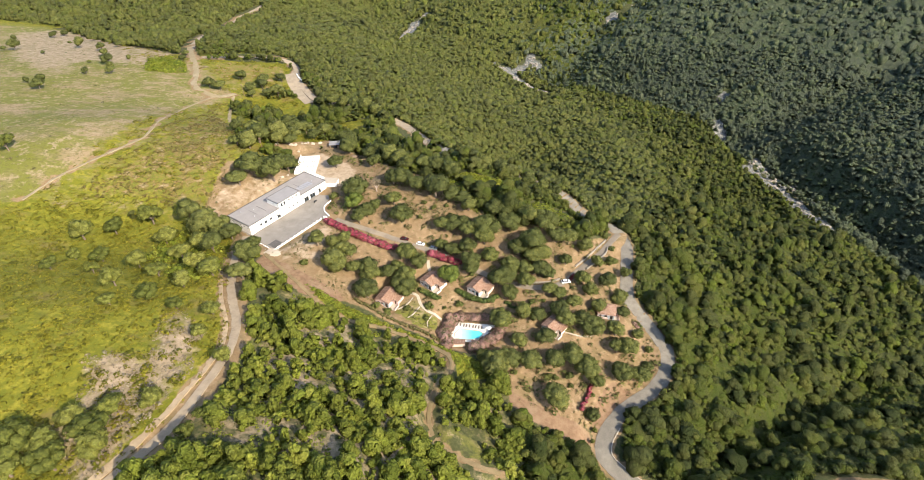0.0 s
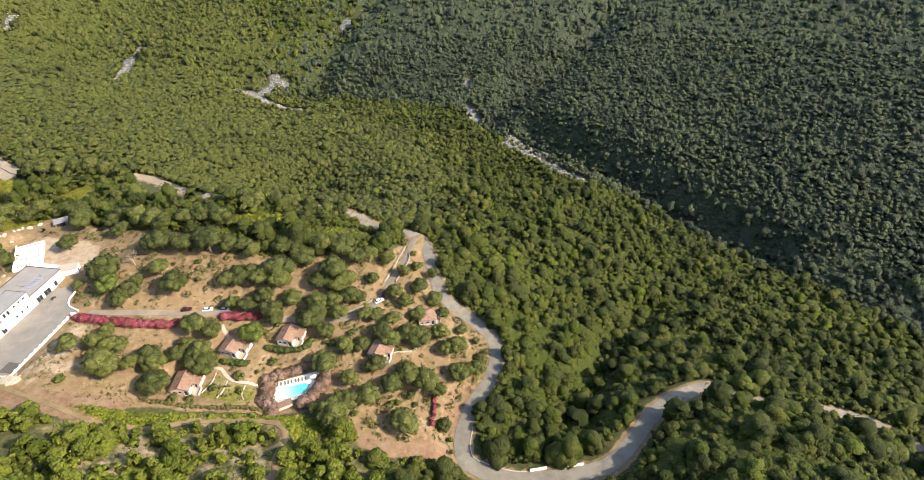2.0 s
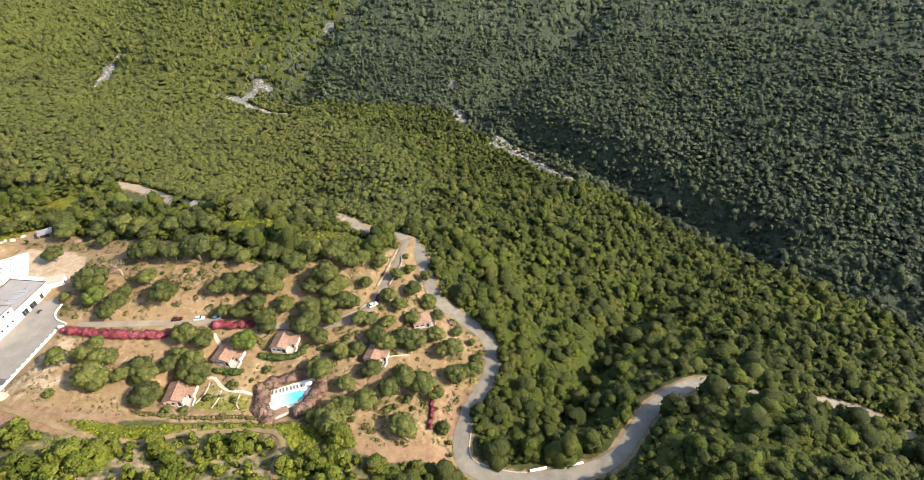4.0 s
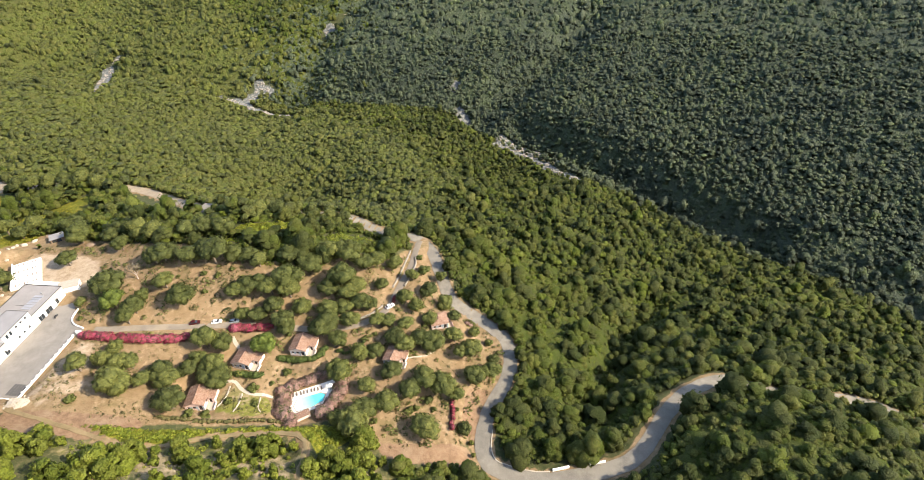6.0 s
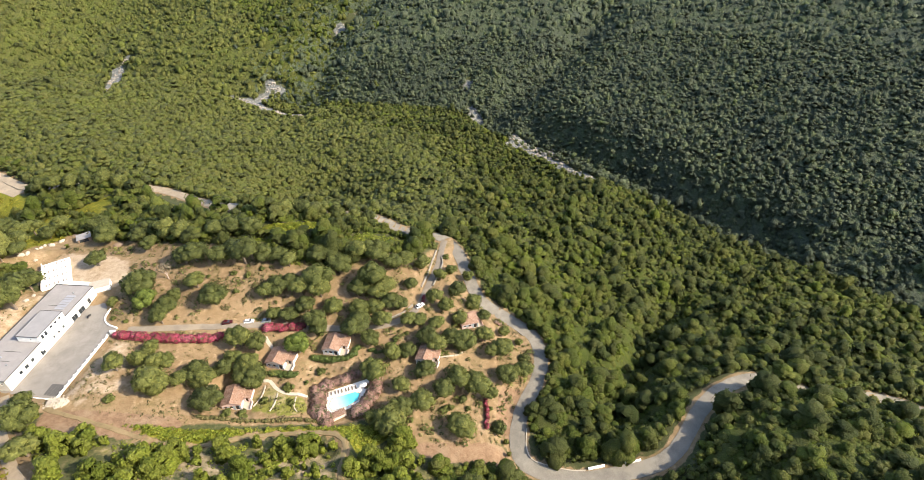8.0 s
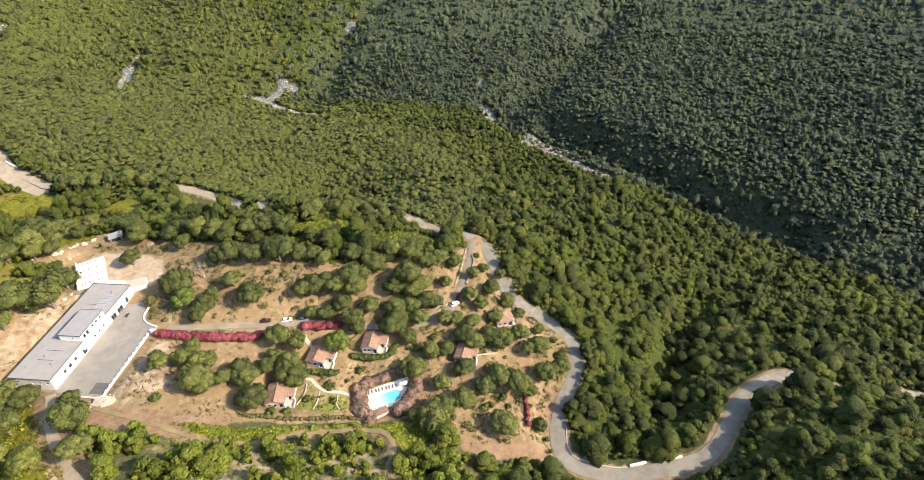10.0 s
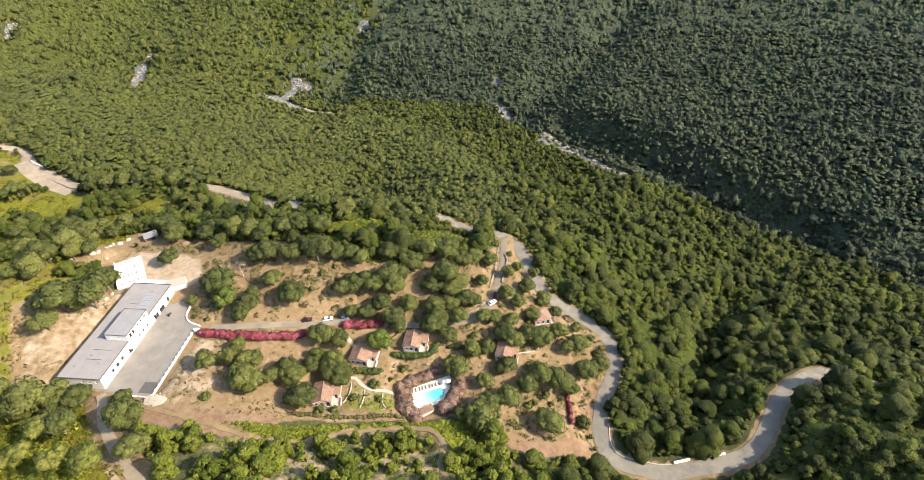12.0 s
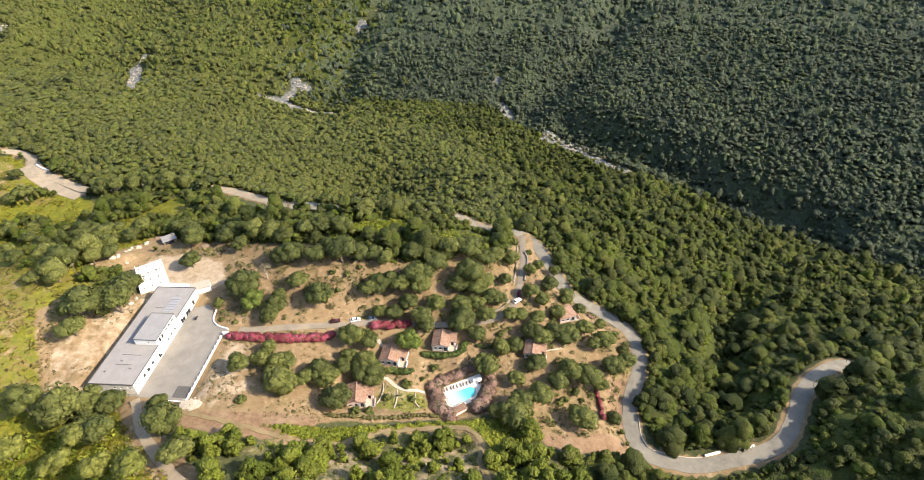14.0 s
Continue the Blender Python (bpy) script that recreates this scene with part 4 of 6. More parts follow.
def undergrowth(step):
    """The closed lower canopy under the crowns, one uneven sheet that drops to the ground at its edges."""
    rs = np.random.RandomState(12)
    xs, ys = np.arange(WOOD_BOX[0], WOOD_BOX[1], step), np.arange(WOOD_BOX[2], WOOD_BOX[3], step)
    X, Y = np.meshgrid(xs, ys)
    x, y = X.ravel() + rs.uniform(-0.3, 0.3, X.size) * step, Y.ravel() + rs.uniform(-0.3, 0.3, X.size) * step
    ok = inside(x, y, VIEW) > 0
    q = np.where(ok)[0]
    ok[q] = wooded(x[q], y[q]) & (thin_out(x[q], y[q]) > 0)
    z = np.zeros(len(x))
    z[q] = hgt(x[q], y[q], False)
    nx = len(xs)
    g = ok.reshape(X.shape)
    core = g.copy()
    core[1:] &= g[:-1]
    core[:-1] &= g[1:]
    core[:, 1:] &= g[:, :-1]
    core[:, :-1] &= g[:, 1:]
    core = core.ravel()
    far = np.hypot(x - HEART[0], y - HEART[1])
    lift = np.where(is_young(x, y), 0.8, 1.9 + 0.9 * ease(330, 420, far) * (inside(x, y, ACROSS) > 0)) + 0.45 * ripple(x, y, 11, 17) + rs.uniform(-0.8, 0.8, len(x))
    z = np.where(core, z + np.maximum(lift, 0.3), z - 0.3)
    ii = (np.arange(len(ys) - 1)[:, None] * nx + np.arange(nx - 1)[None]).ravel()
    quads = np.stack([ii, ii + 1, ii + nx + 1, ii + nx], 1)
    quads = quads[ok[quads].all(1)]
    mid = quads[:, 0]
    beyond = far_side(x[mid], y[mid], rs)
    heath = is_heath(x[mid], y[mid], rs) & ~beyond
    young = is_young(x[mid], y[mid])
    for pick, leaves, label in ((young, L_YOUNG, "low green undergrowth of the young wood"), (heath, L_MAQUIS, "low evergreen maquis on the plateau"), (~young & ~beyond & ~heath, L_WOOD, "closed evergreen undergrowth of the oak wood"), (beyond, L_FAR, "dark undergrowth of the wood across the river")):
        f = quads[pick]
        used_v, inv = np.unique(f.ravel(), return_inverse=True)
        me = bpy.data.meshes.new("undergrowth")
        me.vertices.add(len(used_v))
        me.vertices.foreach_set("co", np.column_stack([x, y, z])[used_v].astype(np.float32).ravel())
        me.loops.add(len(f) * 4)
        me.loops.foreach_set("vertex_index", inv.astype(np.int32).ravel())
        me.polygons.add(len(f))
        me.polygons.foreach_set("loop_start", np.arange(0, len(f) * 4, 4, dtype=np.int32))
        me.update(calc_edges=True)
        tones = np.clip(rs.normal(0.5, 0.16, len(used_v)) + 0.1 * ripple(x[used_v], y[used_v], 60, 4) + plateau(x[used_v], y[used_v]), 0, 1)
        me.attributes.new("tone", 'FLOAT', 'POINT').data.foreach_set("value", tones.astype(np.float32))
        me.polygons.foreach_set("use_smooth", np.ones(len(f), dtype=bool))
        me.materials.append(leaves)
        tagged(new("undergrowth", me), label, "undergrowth", kind="stuff")


undergrowth(2.5)
LOW_DOME = (0.55, -0.5)


def grow(label, region, step, radius, tall, lift, shapes, tone, leaves=None, seed=0, odds=1.0):
    """One layer of the wood: crowns of one size class over a region, joined by the kind of leaf."""
    rs = np.random.RandomState(900 + seed)
    x, y = wood_points(step, rs, WOOD_BOX)
    ok = region(x, y)
    x, y = x[ok], y[ok]
    ok = inside(x, y, VIEW) > 0
    x, y = x[ok], y[ok]
    ok = wooded(x, y) & (thin_out(x, y) + rs.uniform(-0.25, 0.25, len(x)) > 0) & (ripple(x, y, 27, 60 + seed) + rs.uniform(-1.2, 1.2, len(x)) < 4 * odds - 2)
    x, y = x[ok], y[ok]
    big = radius * np.clip(rs.gamma(4.5, 1 / 4.5, len(x)), 0.45, 1.9)
    high = big * tall * rs.uniform(0.65, 1.45, len(x))
    up = hgt(x, y, False) + lift + high * 0.35 + rs.uniform(0.0, 0.35, len(x)) * radius
    tones = np.clip(rs.normal(tone[0], tone[1], len(x)) + 0.12 * ripple(x, y, 60, 4) + 0.13 * ripple(x, y, 17, 71) + 0.5 * plateau(x, y) - 0.12 * ease(-70, -10, x) * is_young(x, y), 0.02, 0.98)
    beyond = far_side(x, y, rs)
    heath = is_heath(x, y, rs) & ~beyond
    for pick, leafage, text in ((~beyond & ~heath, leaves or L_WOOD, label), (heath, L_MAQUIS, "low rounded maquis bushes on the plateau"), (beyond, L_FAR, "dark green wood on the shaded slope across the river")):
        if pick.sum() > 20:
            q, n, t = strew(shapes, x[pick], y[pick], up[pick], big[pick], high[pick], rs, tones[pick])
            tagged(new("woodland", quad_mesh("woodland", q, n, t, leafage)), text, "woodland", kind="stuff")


def range_of(lo, hi, maquis=None):
    """A ring of the wood round its heart, without the young wood, on or off the maquis."""
    def region(x, y):
        far = np.hypot(x - HEART[0], y - HEART[1])
        ok = (far >= lo) & (far < hi) & ~is_young(x, y)
        if maquis is not None:
            ok &= ((inside(x, y, MAQUIS) > 0) & ~far_side(x, y, np.random.RandomState(3))) == maquis
        return ok
    return region


def clumps(count, *args, **kw):
    return [clump_shape(np.random.RandomState(50 + k), *args, flat=(0.9, 1.1, 1.0)[k % 3], **kw) for k in range(count)]


grow("bright green young wood and thickets beside the lane", is_young, 3.5, 2.15, 1.3, 0.9, clumps(10, 7, 5, LOW_DOME, sprays=150, size=0.085), (0.40, 0.22), L_YOUNG, 1, 0.82)
grow("small bright bushes between the young trees", is_young, 2.0, 0.85, 0.85, 0.4, clumps(8, 1, 5, LOW_DOME, sprays=26, size=0.16), (0.55, 0.22), L_YOUNG, 2, 0.7)
grow("dense evergreen oak wood with rounded olive green crowns", range_of(0, 175), 5.0, 3.0, 1.05, 1.3, clumps(12, 8, 6, LOW_DOME, sprays=230, size=0.075), (0.36, 0.30), None, 3, 0.64)
grow("green shrubs between the oak crowns", range_of(0, 175), 1.8, 1.0, 0.9, 1.0, clumps(10, 1, 5, LOW_DOME, sprays=14, size=0.2), (0.74, 0.2), None, 4)
grow("evergreen oak wood covering the valley side", range_of(175, 330, False), 5.0, 2.8, 1.05, 1.5, clumps(12, 5, 5, LOW_DOME, sprays=50, size=0.11), (0.36, 0.30), None, 5, 0.72)
grow("shrubs of the evergreen oak wood on the valley side", range_of(175, 330, False), 2.3, 1.15, 0.9, 1.0, clumps(8, 1, 5, LOW_DOME, sprays=3, size=0.26), (0.72, 0.2), None, 6)
grow("evergreen oak wood on the upper valley side", range_of(330, 500, False), 4.2, 2.1, 1.05, 1.9, clumps(10, 3, 5, LOW_DOME, sprays=8, size=0.2), (0.40, 0.24), None, 7, 0.85)
grow("shrubs of the upper valley side", range_of(330, 500, False), 2.9, 1.5, 1.0, 1.7, clumps(6, 1, 5, LOW_DOME), (0.55, 0.2), None, 8)
grow("distant evergreen wood on the hills", range_of(500, 2000, False), 5.2, 2.7, 1.2, 1.5, clumps(8, 2, 5, LOW_DOME), (0.42, 0.22), None, 9)
grow("low maquis on the plateau", range_of(0, 500, True), 2.6, 1.5, 0.95, 1.15, clumps(8, 1, 6, LOW_DOME), (0.54, 0.2), None, 10)
grow("low maquis on the far plateau", range_of(500, 2000, True), 4.0, 2.2, 0.75, 0.7, clumps(8, 1, 6, LOW_DOME), (0.52, 0.15), None, 11)
grow("scattered oaks standing above the maquis", range_of(0, 2000, True), 6.5, 2.4, 1.0, 1.4, clumps(8, 5, 5, LOW_DOME), (0.18, 0.16), None, 12, 0.46)

# ---- scrub, bracken and tufts ----
def cover(name, label, category, material, polys, step, size, tall, cards, seed, keep_if=None, tone=(0.5, 0.22), hug=0.25):
    rs = np.random.RandomState(seed)
    Q = []
    pts = [np.array(p) for p in polys]
    lo, hi = np.min([p.min(0) for p in pts], 0), np.max([p.max(0) for p in pts], 0)
    x, y = wood_points(step, rs, (lo[0], hi[0], lo[1], hi[1]))
    ok = np.zeros(len(x), bool)
    for p in polys:
        ok |= inside(x, y, p) > 0.5
    for road, (line, half) in ROADS.items():
        ok &= road_distance(x, y, road)[0] > half + 0.9
    if keep_if is not None:
        ok &= keep_if(x, y, rs)
    x, y = x[ok], y[ok]
    s = size * np.clip(rs.gamma(4, 0.25, len(x)), 0.35, 2.0)
    h = s * tall * rs.uniform(0.7, 1.3, len(x))
    tones = np.clip(rs.normal(tone[0], tone[1], len(x)), 0, 1)
    shapes = [spray_shape(np.random.RandomState(seed + k), cards, 0.95 / math.sqrt(cards) * 1.5, 1, 1.0, 0.0) for k in range(6)]
    q, n, t = strew(shapes, x, y, hgt(x, y) + h * hug, s, h, rs, tones)
    return tagged(new(name, quad_mesh(name, q, n, t, material)), label, category, kind="stuff")


def off_yards(x, y, rs):
    ok = (inside(x, y, YARD) < -2) & (inside(x, y, NORTH_YARD) < -1)
    for p, level, slope in LEVEL[2:]:
        ok &= inside(x, y, p) < -1
    return ok


cover("scrub", "low bright green maquis scrub on the hillside", "scrub", L_SCRUB, [HILL], 1.25, 0.62, 0.34, 11, 21,
      lambda x, y, rs: ripple(x, y, 30, 9) + rs.uniform(-0.6, 0.9, len(x)) - 1.6 * ease(-6, 4, inside(x, y, BARE[0])) > -0.45, (0.5, 0.2))
cover("scrub", "knee-high green bushes scattered over the hillside", "scrub", L_SCRUB, [HILL], 3.4, 1.0, 0.6, 26, 33,
      lambda x, y, rs: ripple(x, y, 24, 34) + rs.uniform(-0.5, 0.5, len(x)) + 0.9 * ease(-150, -95, x) > 0.55, (0.22, 0.2))
cover("scrub", "scattered green and brown scrub on dry meadow", "scrub", L_SCRUB, [MEADOW, PARK], 1.7, 0.8, 0.34, 11, 22,
      lambda x, y, rs: (inside(x, y, DRY_FIELD) < 2) & (inside(x, y, BANK) < rs.uniform(-3, 6, len(x))) & (inside(x, y, GARDEN) < 0) & (ripple(x, y, 26, 10) + rs.uniform(-0.8, 0.8, len(x)) - 0.8 * ease(-4, 4, inside(x, y, RUST)) > 0.0) & (x > -330), (0.42, 0.2))
cover("bracken", "rust-brown dry bracken patches on the slope", "bracken", L_RUST, [MEADOW], 1.5, 0.72, 0.36, 11, 28,
      lambda x, y, rs: (inside(x, y, RUST) > -3) & (inside(x, y, BANK) < rs.uniform(-3, 6, len(x))) & (x > -300) & (ripple(x, y, 26, 10) + rs.uniform(-0.5, 0.5, len(x)) < 0.1))
cover("grass_tufts", "sparse low tufts in the dry meadow", "grass", L_TUFT, [DRY_FIELD], 3.6, 0.6, 0.34, 11, 23, lambda x, y, rs: (ripple(x, y, 40, 12) + rs.uniform(-1, 1, len(x)) > 0.2) & (x > -420))
cover("bracken", "bright green bracken along the dirt track", "bracken", L_FERN, [BRACKEN], 0.72, 0.72, 0.38, 14, 24)
cover("dry_shrubs", "small dry shrubs dotted over bare garden soil", "shrubs", L_TUFT, [GARDEN], 1.3, 0.42, 0.75, 14, 25,
      lambda x, y, rs: off_yards(x, y, rs) & (ripple(x, y, 22, 14) + rs.uniform(-0.8, 0.8, len(x)) - 0.7 * (inside(x, y, BANK) > 0) > 0.0), (0.35, 0.3))
cover("bracken", "bright bracken in the gaps of the young wood", "bracken", L_FERN, [YOUNG_GROUND], 1.2, 0.6, 0.5, 14, 35, lambda x, y, rs: (thin_out(x, y) < 0.1) & (ripple(x, y, 13, 36) + rs.uniform(-0.5, 0.5, len(x)) > 0.1))
cover("scrub", "dense bright green bushes above the lane", "scrub", L_FERN, [HILL_THICKET], 1.7, 1.15, 0.75, 26, 37, lambda x, y, rs: ripple(x, y, 16, 38) + rs.uniform(-0.5, 0.5, len(x)) > -0.4)
cover("scrub", "small green bushes between the garden trees", "scrub", L_GARDEN, [GARDEN], 2.7, 0.95, 0.75, 34, 39, lambda x, y, rs: off_yards(x, y, rs) & (ripple(x, y, 19, 40) + rs.uniform(-0.5, 0.5, len(x)) + 0.35 * ease(185, 215, y) + 0.3 * ease(-5, 20, x) + 0.3 * ease(25, 45, x) > 0.42) & (inside(x, y, BANK) < -4) & ((x > -30) | (y > 190)), (0.5, 0.25))
cover("dry_shrubs", "knee-high brown and olive shrubs on the open slope", "shrubs", L_TUFT, [[(-34, 224), (-12, 215), (-10, 205), (-19, 198), (-34, 194), (-42, 204)]], 2.1, 0.95, 0.6, 26, 44, lambda x, y, rs: off_yards(x, y, rs) & (ripple(x, y, 11, 45) + rs.uniform(-0.8, 0.8, len(x)) > 0.1), (0.3, 0.3))
cover("scrub", "bright green low thicket in the clearings above the garden", "scrub", L_FERN, GLADE_SCRUB + [GLADES[1]], 1.1, 0.8, 0.6, 20, 47)
cover("dead_scrub", "grey dead scrub on bare earth beside the lane", "scrub", L_DEADLEAF, BARE, 1.1, 0.5, 0.5, 14, 26, lambda x, y, rs: ripple(x, y, 12, 27) + rs.uniform(-0.6, 0.6, len(x)) > -0.35)
cover("scrub", "green bushes creeping over the bare bank", "scrub", L_SCRUB, BARE, 1.6, 0.8, 0.6, 22, 29, lambda x, y, rs: ripple(x, y, 14, 30) + rs.uniform(-0.5, 0.5, len(x)) > 0.35)
cover("scrub", "thicket of bright green bushes in the meadow", "scrub", L_FERN, [[(-250, 409), (-235, 415), (-216, 400), (-209, 383), (-223, 378), (-238, 382)]], 1.6, 1.2, 0.9, 26, 31)


# ---- trees ----
def unit_tree(seed, lumps, cards, flat, material, bark=None, heart=0.8):
    """A tree with a crown of radius one: tapered trunk with limbs, crown of leaf sprays."""
    rs = np.random.RandomState(seed)
    bark = bark or M_BARK
    ob = thing("tree", Matrix(), "", "tree")
    bm = rod((0, 0, -0.25), (0.03, 0.02, 0.55), 0.085, 0.06)
    for k in range(5):
        a = k * 1.257 + rs.uniform(-0.4, 0.4)
        rod((0.03, 0.02, rs.uniform(0.38, 0.55)), (0.5 * math.cos(a), 0.5 * math.sin(a), rs.uniform(0.8, 1.15)), 0.045, 0.018, bm, 5)
    part("trunk", bm, bark, ob)
    q, n = spray_shape(rs, cards, 0.088, lumps, flat, -0.5, heart)
    q = q + [0, 0, 1.12]
    crown = new("crown", quad_mesh("crown", q, n, np.full(len(q), np.clip(rs.normal(0.48, 0.2), 0.1, 0.95)), material))
    crown.parent = ob
    return ob


KINDS = [unit_tree(300 + k, 6 + k % 4, 1150, (0.85, 1.0, 0.9, 1.1, 0.8, 0.95)[k % 6], L_GARDEN) for k in range(7)]
HILL_KINDS = [unit_tree(320 + k, 6 + k % 3, 900, (0.8, 0.95, 0.7, 0.85)[k], L_HILL) for k in range(4)]
used = set()
trs = np.random.RandomState(5)


def plant(x, y, r, kinds, group, tall=1.0):
    k = kinds[trs.randint(len(kinds))]
    m = pose(x, y, ground_at(x, y), 0, 0, trs.uniform(0, 360)) @ Matrix.Diagonal((r, r * trs.uniform(0.9, 1.1), r * tall * trs.uniform(0.88, 1.15), 1))
    if k.name not in used:
        used.add(k.name)
        k.matrix_basis = m
        ob = k
    else:
        ob = copy_thing(k, m)
        ob.matrix_basis = m
    size = "small round evergreen oak" if r < 3.2 else "evergreen oak" if r < 4.8 else "broad spreading evergreen oak"
    return tagged(ob, size + " with dense olive green crown on dry soil", "tree", group)


TREES_YARD = [(-107.5, 226.6, 6.8), (-98.4, 225.5, 6.5), (-95.5, 239, 5.1), (-111.9, 218.4, 4.8), (-72.8, 243.3, 4.1), (-68, 214.4, 2.1), (-69.2, 260.7, 5.5),
              (-71.6, 272.6, 4.6), (-57.2, 254.9, 4), (-53.5, 243.9, 3.4), (-105.5, 262.5, 5.4), (-109.3, 289.4, 5.5), (-113.5, 255.3, 5.4), (-115.7, 247.1, 4.7),
              (-100, 269.5, 4.3), (-99.2, 286.9, 4.5), (-92.5, 278, 3.7), (-88, 283, 4.1)]
TREES_NORTH = [(-57.7, 215.9, 5.8), (-50.7, 201.6, 3.8), (-53.5, 198.2, 3.1), (-48, 206.2, 2.7), (-39.5, 209.8, 3.9), (-35.1, 199.4, 4.9), (-37.7, 223.6, 4.8),
               (-41.3, 224.9, 3.9), (-29.2, 218.2, 3.8), (-20.7, 214.5, 5.2), (-23.1, 221.7, 3.9), (-13.7, 212.7, 3.6), (-8.7, 210.9, 3.3), (-5.7, 206.5, 3.3),
               (-54.3, 257.8, 3.8), (-46.1, 248.4, 3.9), (-40.5, 243.2, 4.1), (-36.4, 237.5, 3.5), (-27.4, 236.4, 3.8), (-21.5, 235, 3.8), (-14.1, 230.5, 4)]
TREES_MIDDLE = [(-12.6, 196.6, 4.1), (-16.7, 196.3, 3.4), (-7.9, 196.4, 3.7), (-4.7, 192.7, 4.1), (2.1, 192.7, 5), (1.2, 189.5, 4.1), (6, 205.5, 4.3),
                (-12.2, 184.2, 3.1), (-17.5, 186.6, 2.5), (-6.1, 185, 3.4), (-4.2, 177.3, 3.7), (12.5, 197.8, 4.3), (20.9, 201.9, 4.1), (28.7, 198.9, 4.9),
                (32.6, 193.1, 3.7), (37.6, 193.3, 3.7), (44.7, 191.5, 3), (46.2, 203.6, 3.4), (21.3, 186.3, 5.1), (24.7, 181.7, 4.2), (15.2, 185, 3.7),
                (21.3, 180.4, 3.7), (35.2, 181.4, 2.6), (24, 174.8, 3.4), (3.4, 180.9, 3.4), (27.1, 173.7, 2.8), (11.7, 176.2, 3.4), (17.3, 175, 3.2)]
TREES_EAST = [(9.5, 170.5, 4), (17.5, 168.5, 3.4), (27, 165.2, 2.9), (30.5, 163.9, 2.7), (36.2, 160.2, 3), (55.7, 167.5, 3), (52, 173.9, 3.2), (40.9, 172.1, 3.1),
              (43.2, 167.2, 2.8), (48.9, 183.5, 2.5), (61.4, 183, 2.3), (55.4, 186.8, 2.3), (46.4, 160.7, 2.9), (55.6, 158.8, 2.4), (15.9, 154.9, 3),
              (21.5, 154.3, 3.1), (29.5, 155.7, 3.4), (31.9, 151.6, 3.6), (42, 149.3, 3.9), (38.2, 152.7, 3.2), (53.9, 142.4, 4), (50.5, 142.7, 2.8),
              (50.9, 149.4, 3.1), (59.9, 150.7, 2.2), (63.6, 145.7, 1.5), (50.3, 132.4, 3.4), (57.8, 132.8, 3.5), (61.6, 138.3, 1.9)]
TREES_LOW = [(13.6, 141.1, 3), (23.7, 143.8, 3.5), (10.2, 132.6, 3.5), (17.2, 132.3, 4.2), (26.1, 134, 3.6), (32.8, 136.1, 3.9), (37.3, 131.6, 4.4),
             (30.9, 129.8, 1.5), (25.1, 118.8, 4.2), (37.7, 116.8, 2.4), (40.8, 127.8, 2.7), (0.5, 133.4, 2.8), (4.7, 128.1, 4.8), (7.3, 150.3, 4.2),
             (6.7, 168.8, 3.7), (11.3, 163.8, 3.1), (-4.4, 174, 3.1)]
TREES_SOUTH = [(-68, 180.6, 3.3), (-57.7, 184.7, 2.8), (-61, 180.2, 2.9), (-53.6, 176.7, 2.9), (-58, 167.8, 4.4), (-57.4, 176.8, 3.1), (-50.9, 168.7, 2.8),
               (-45.4, 169.6, 3.7), (-44.5, 166.1, 3.4), (-44.3, 156.8, 4.3), (-38.1, 169.8, 3.1), (-34.7, 173.4, 2.7), (-30.6, 169.2, 3.6), (-32.2, 165.6, 3.5),
               (-29.8, 163.2, 4.1), (-30.5, 179.2, 3.9), (-25.6, 176.2, 3.2), (-125.7, 194.1, 5), (-116.7, 187.6, 5.7), (-109.6, 185.6, 4.3), (-103.6, 182.3, 3.8),
               (-110, 181.7, 3.4), (-90.1, 165.3, 4.3), (-91.6, 174.5, 2.9), (-106.4, 171.1, 4.1), (-87.6, 152, 3.7)]
TREES_PARK = [(-185.2, 362.3, 4.1), (-177.5, 360.9, 4.1), (-170.9, 382.9, 3.8), (-158.9, 366.2, 4), (-154.5, 381.3, 4.2), (-141.1, 367.2, 5.3), (-153.5, 340.6, 3.8),
              (-144.3, 328.7, 4.1), (-135.2, 326.7, 4.1), (-130.3, 269.8, 3.4), (-119.1, 265.1, 4.4), (-111.8, 287.4, 4.3), (-102.4, 283.6, 4.2),
              (-108.5, 319.1, 3.9), (-104.9, 256.9, 3.6), (-122.2, 248.5, 3.2), (-117.6, 256.6, 3.9), (-100.1, 260.3, 3.6)]
TREES_ROADSIDE = [(2, 245, 4.2), (9, 242, 4), (16, 240, 4.2), (23, 237.5, 4), (30, 235, 3.6), (35.5, 230.5, 3.2), 
                  (-105, 351, 4.5), (-98, 348, 4.2), (-90, 344, 4.5), (-82, 339, 4.2), (-74, 333.5, 4.5), (-66, 326.5, 4.2), (-60.5, 321.5, 3.8)]
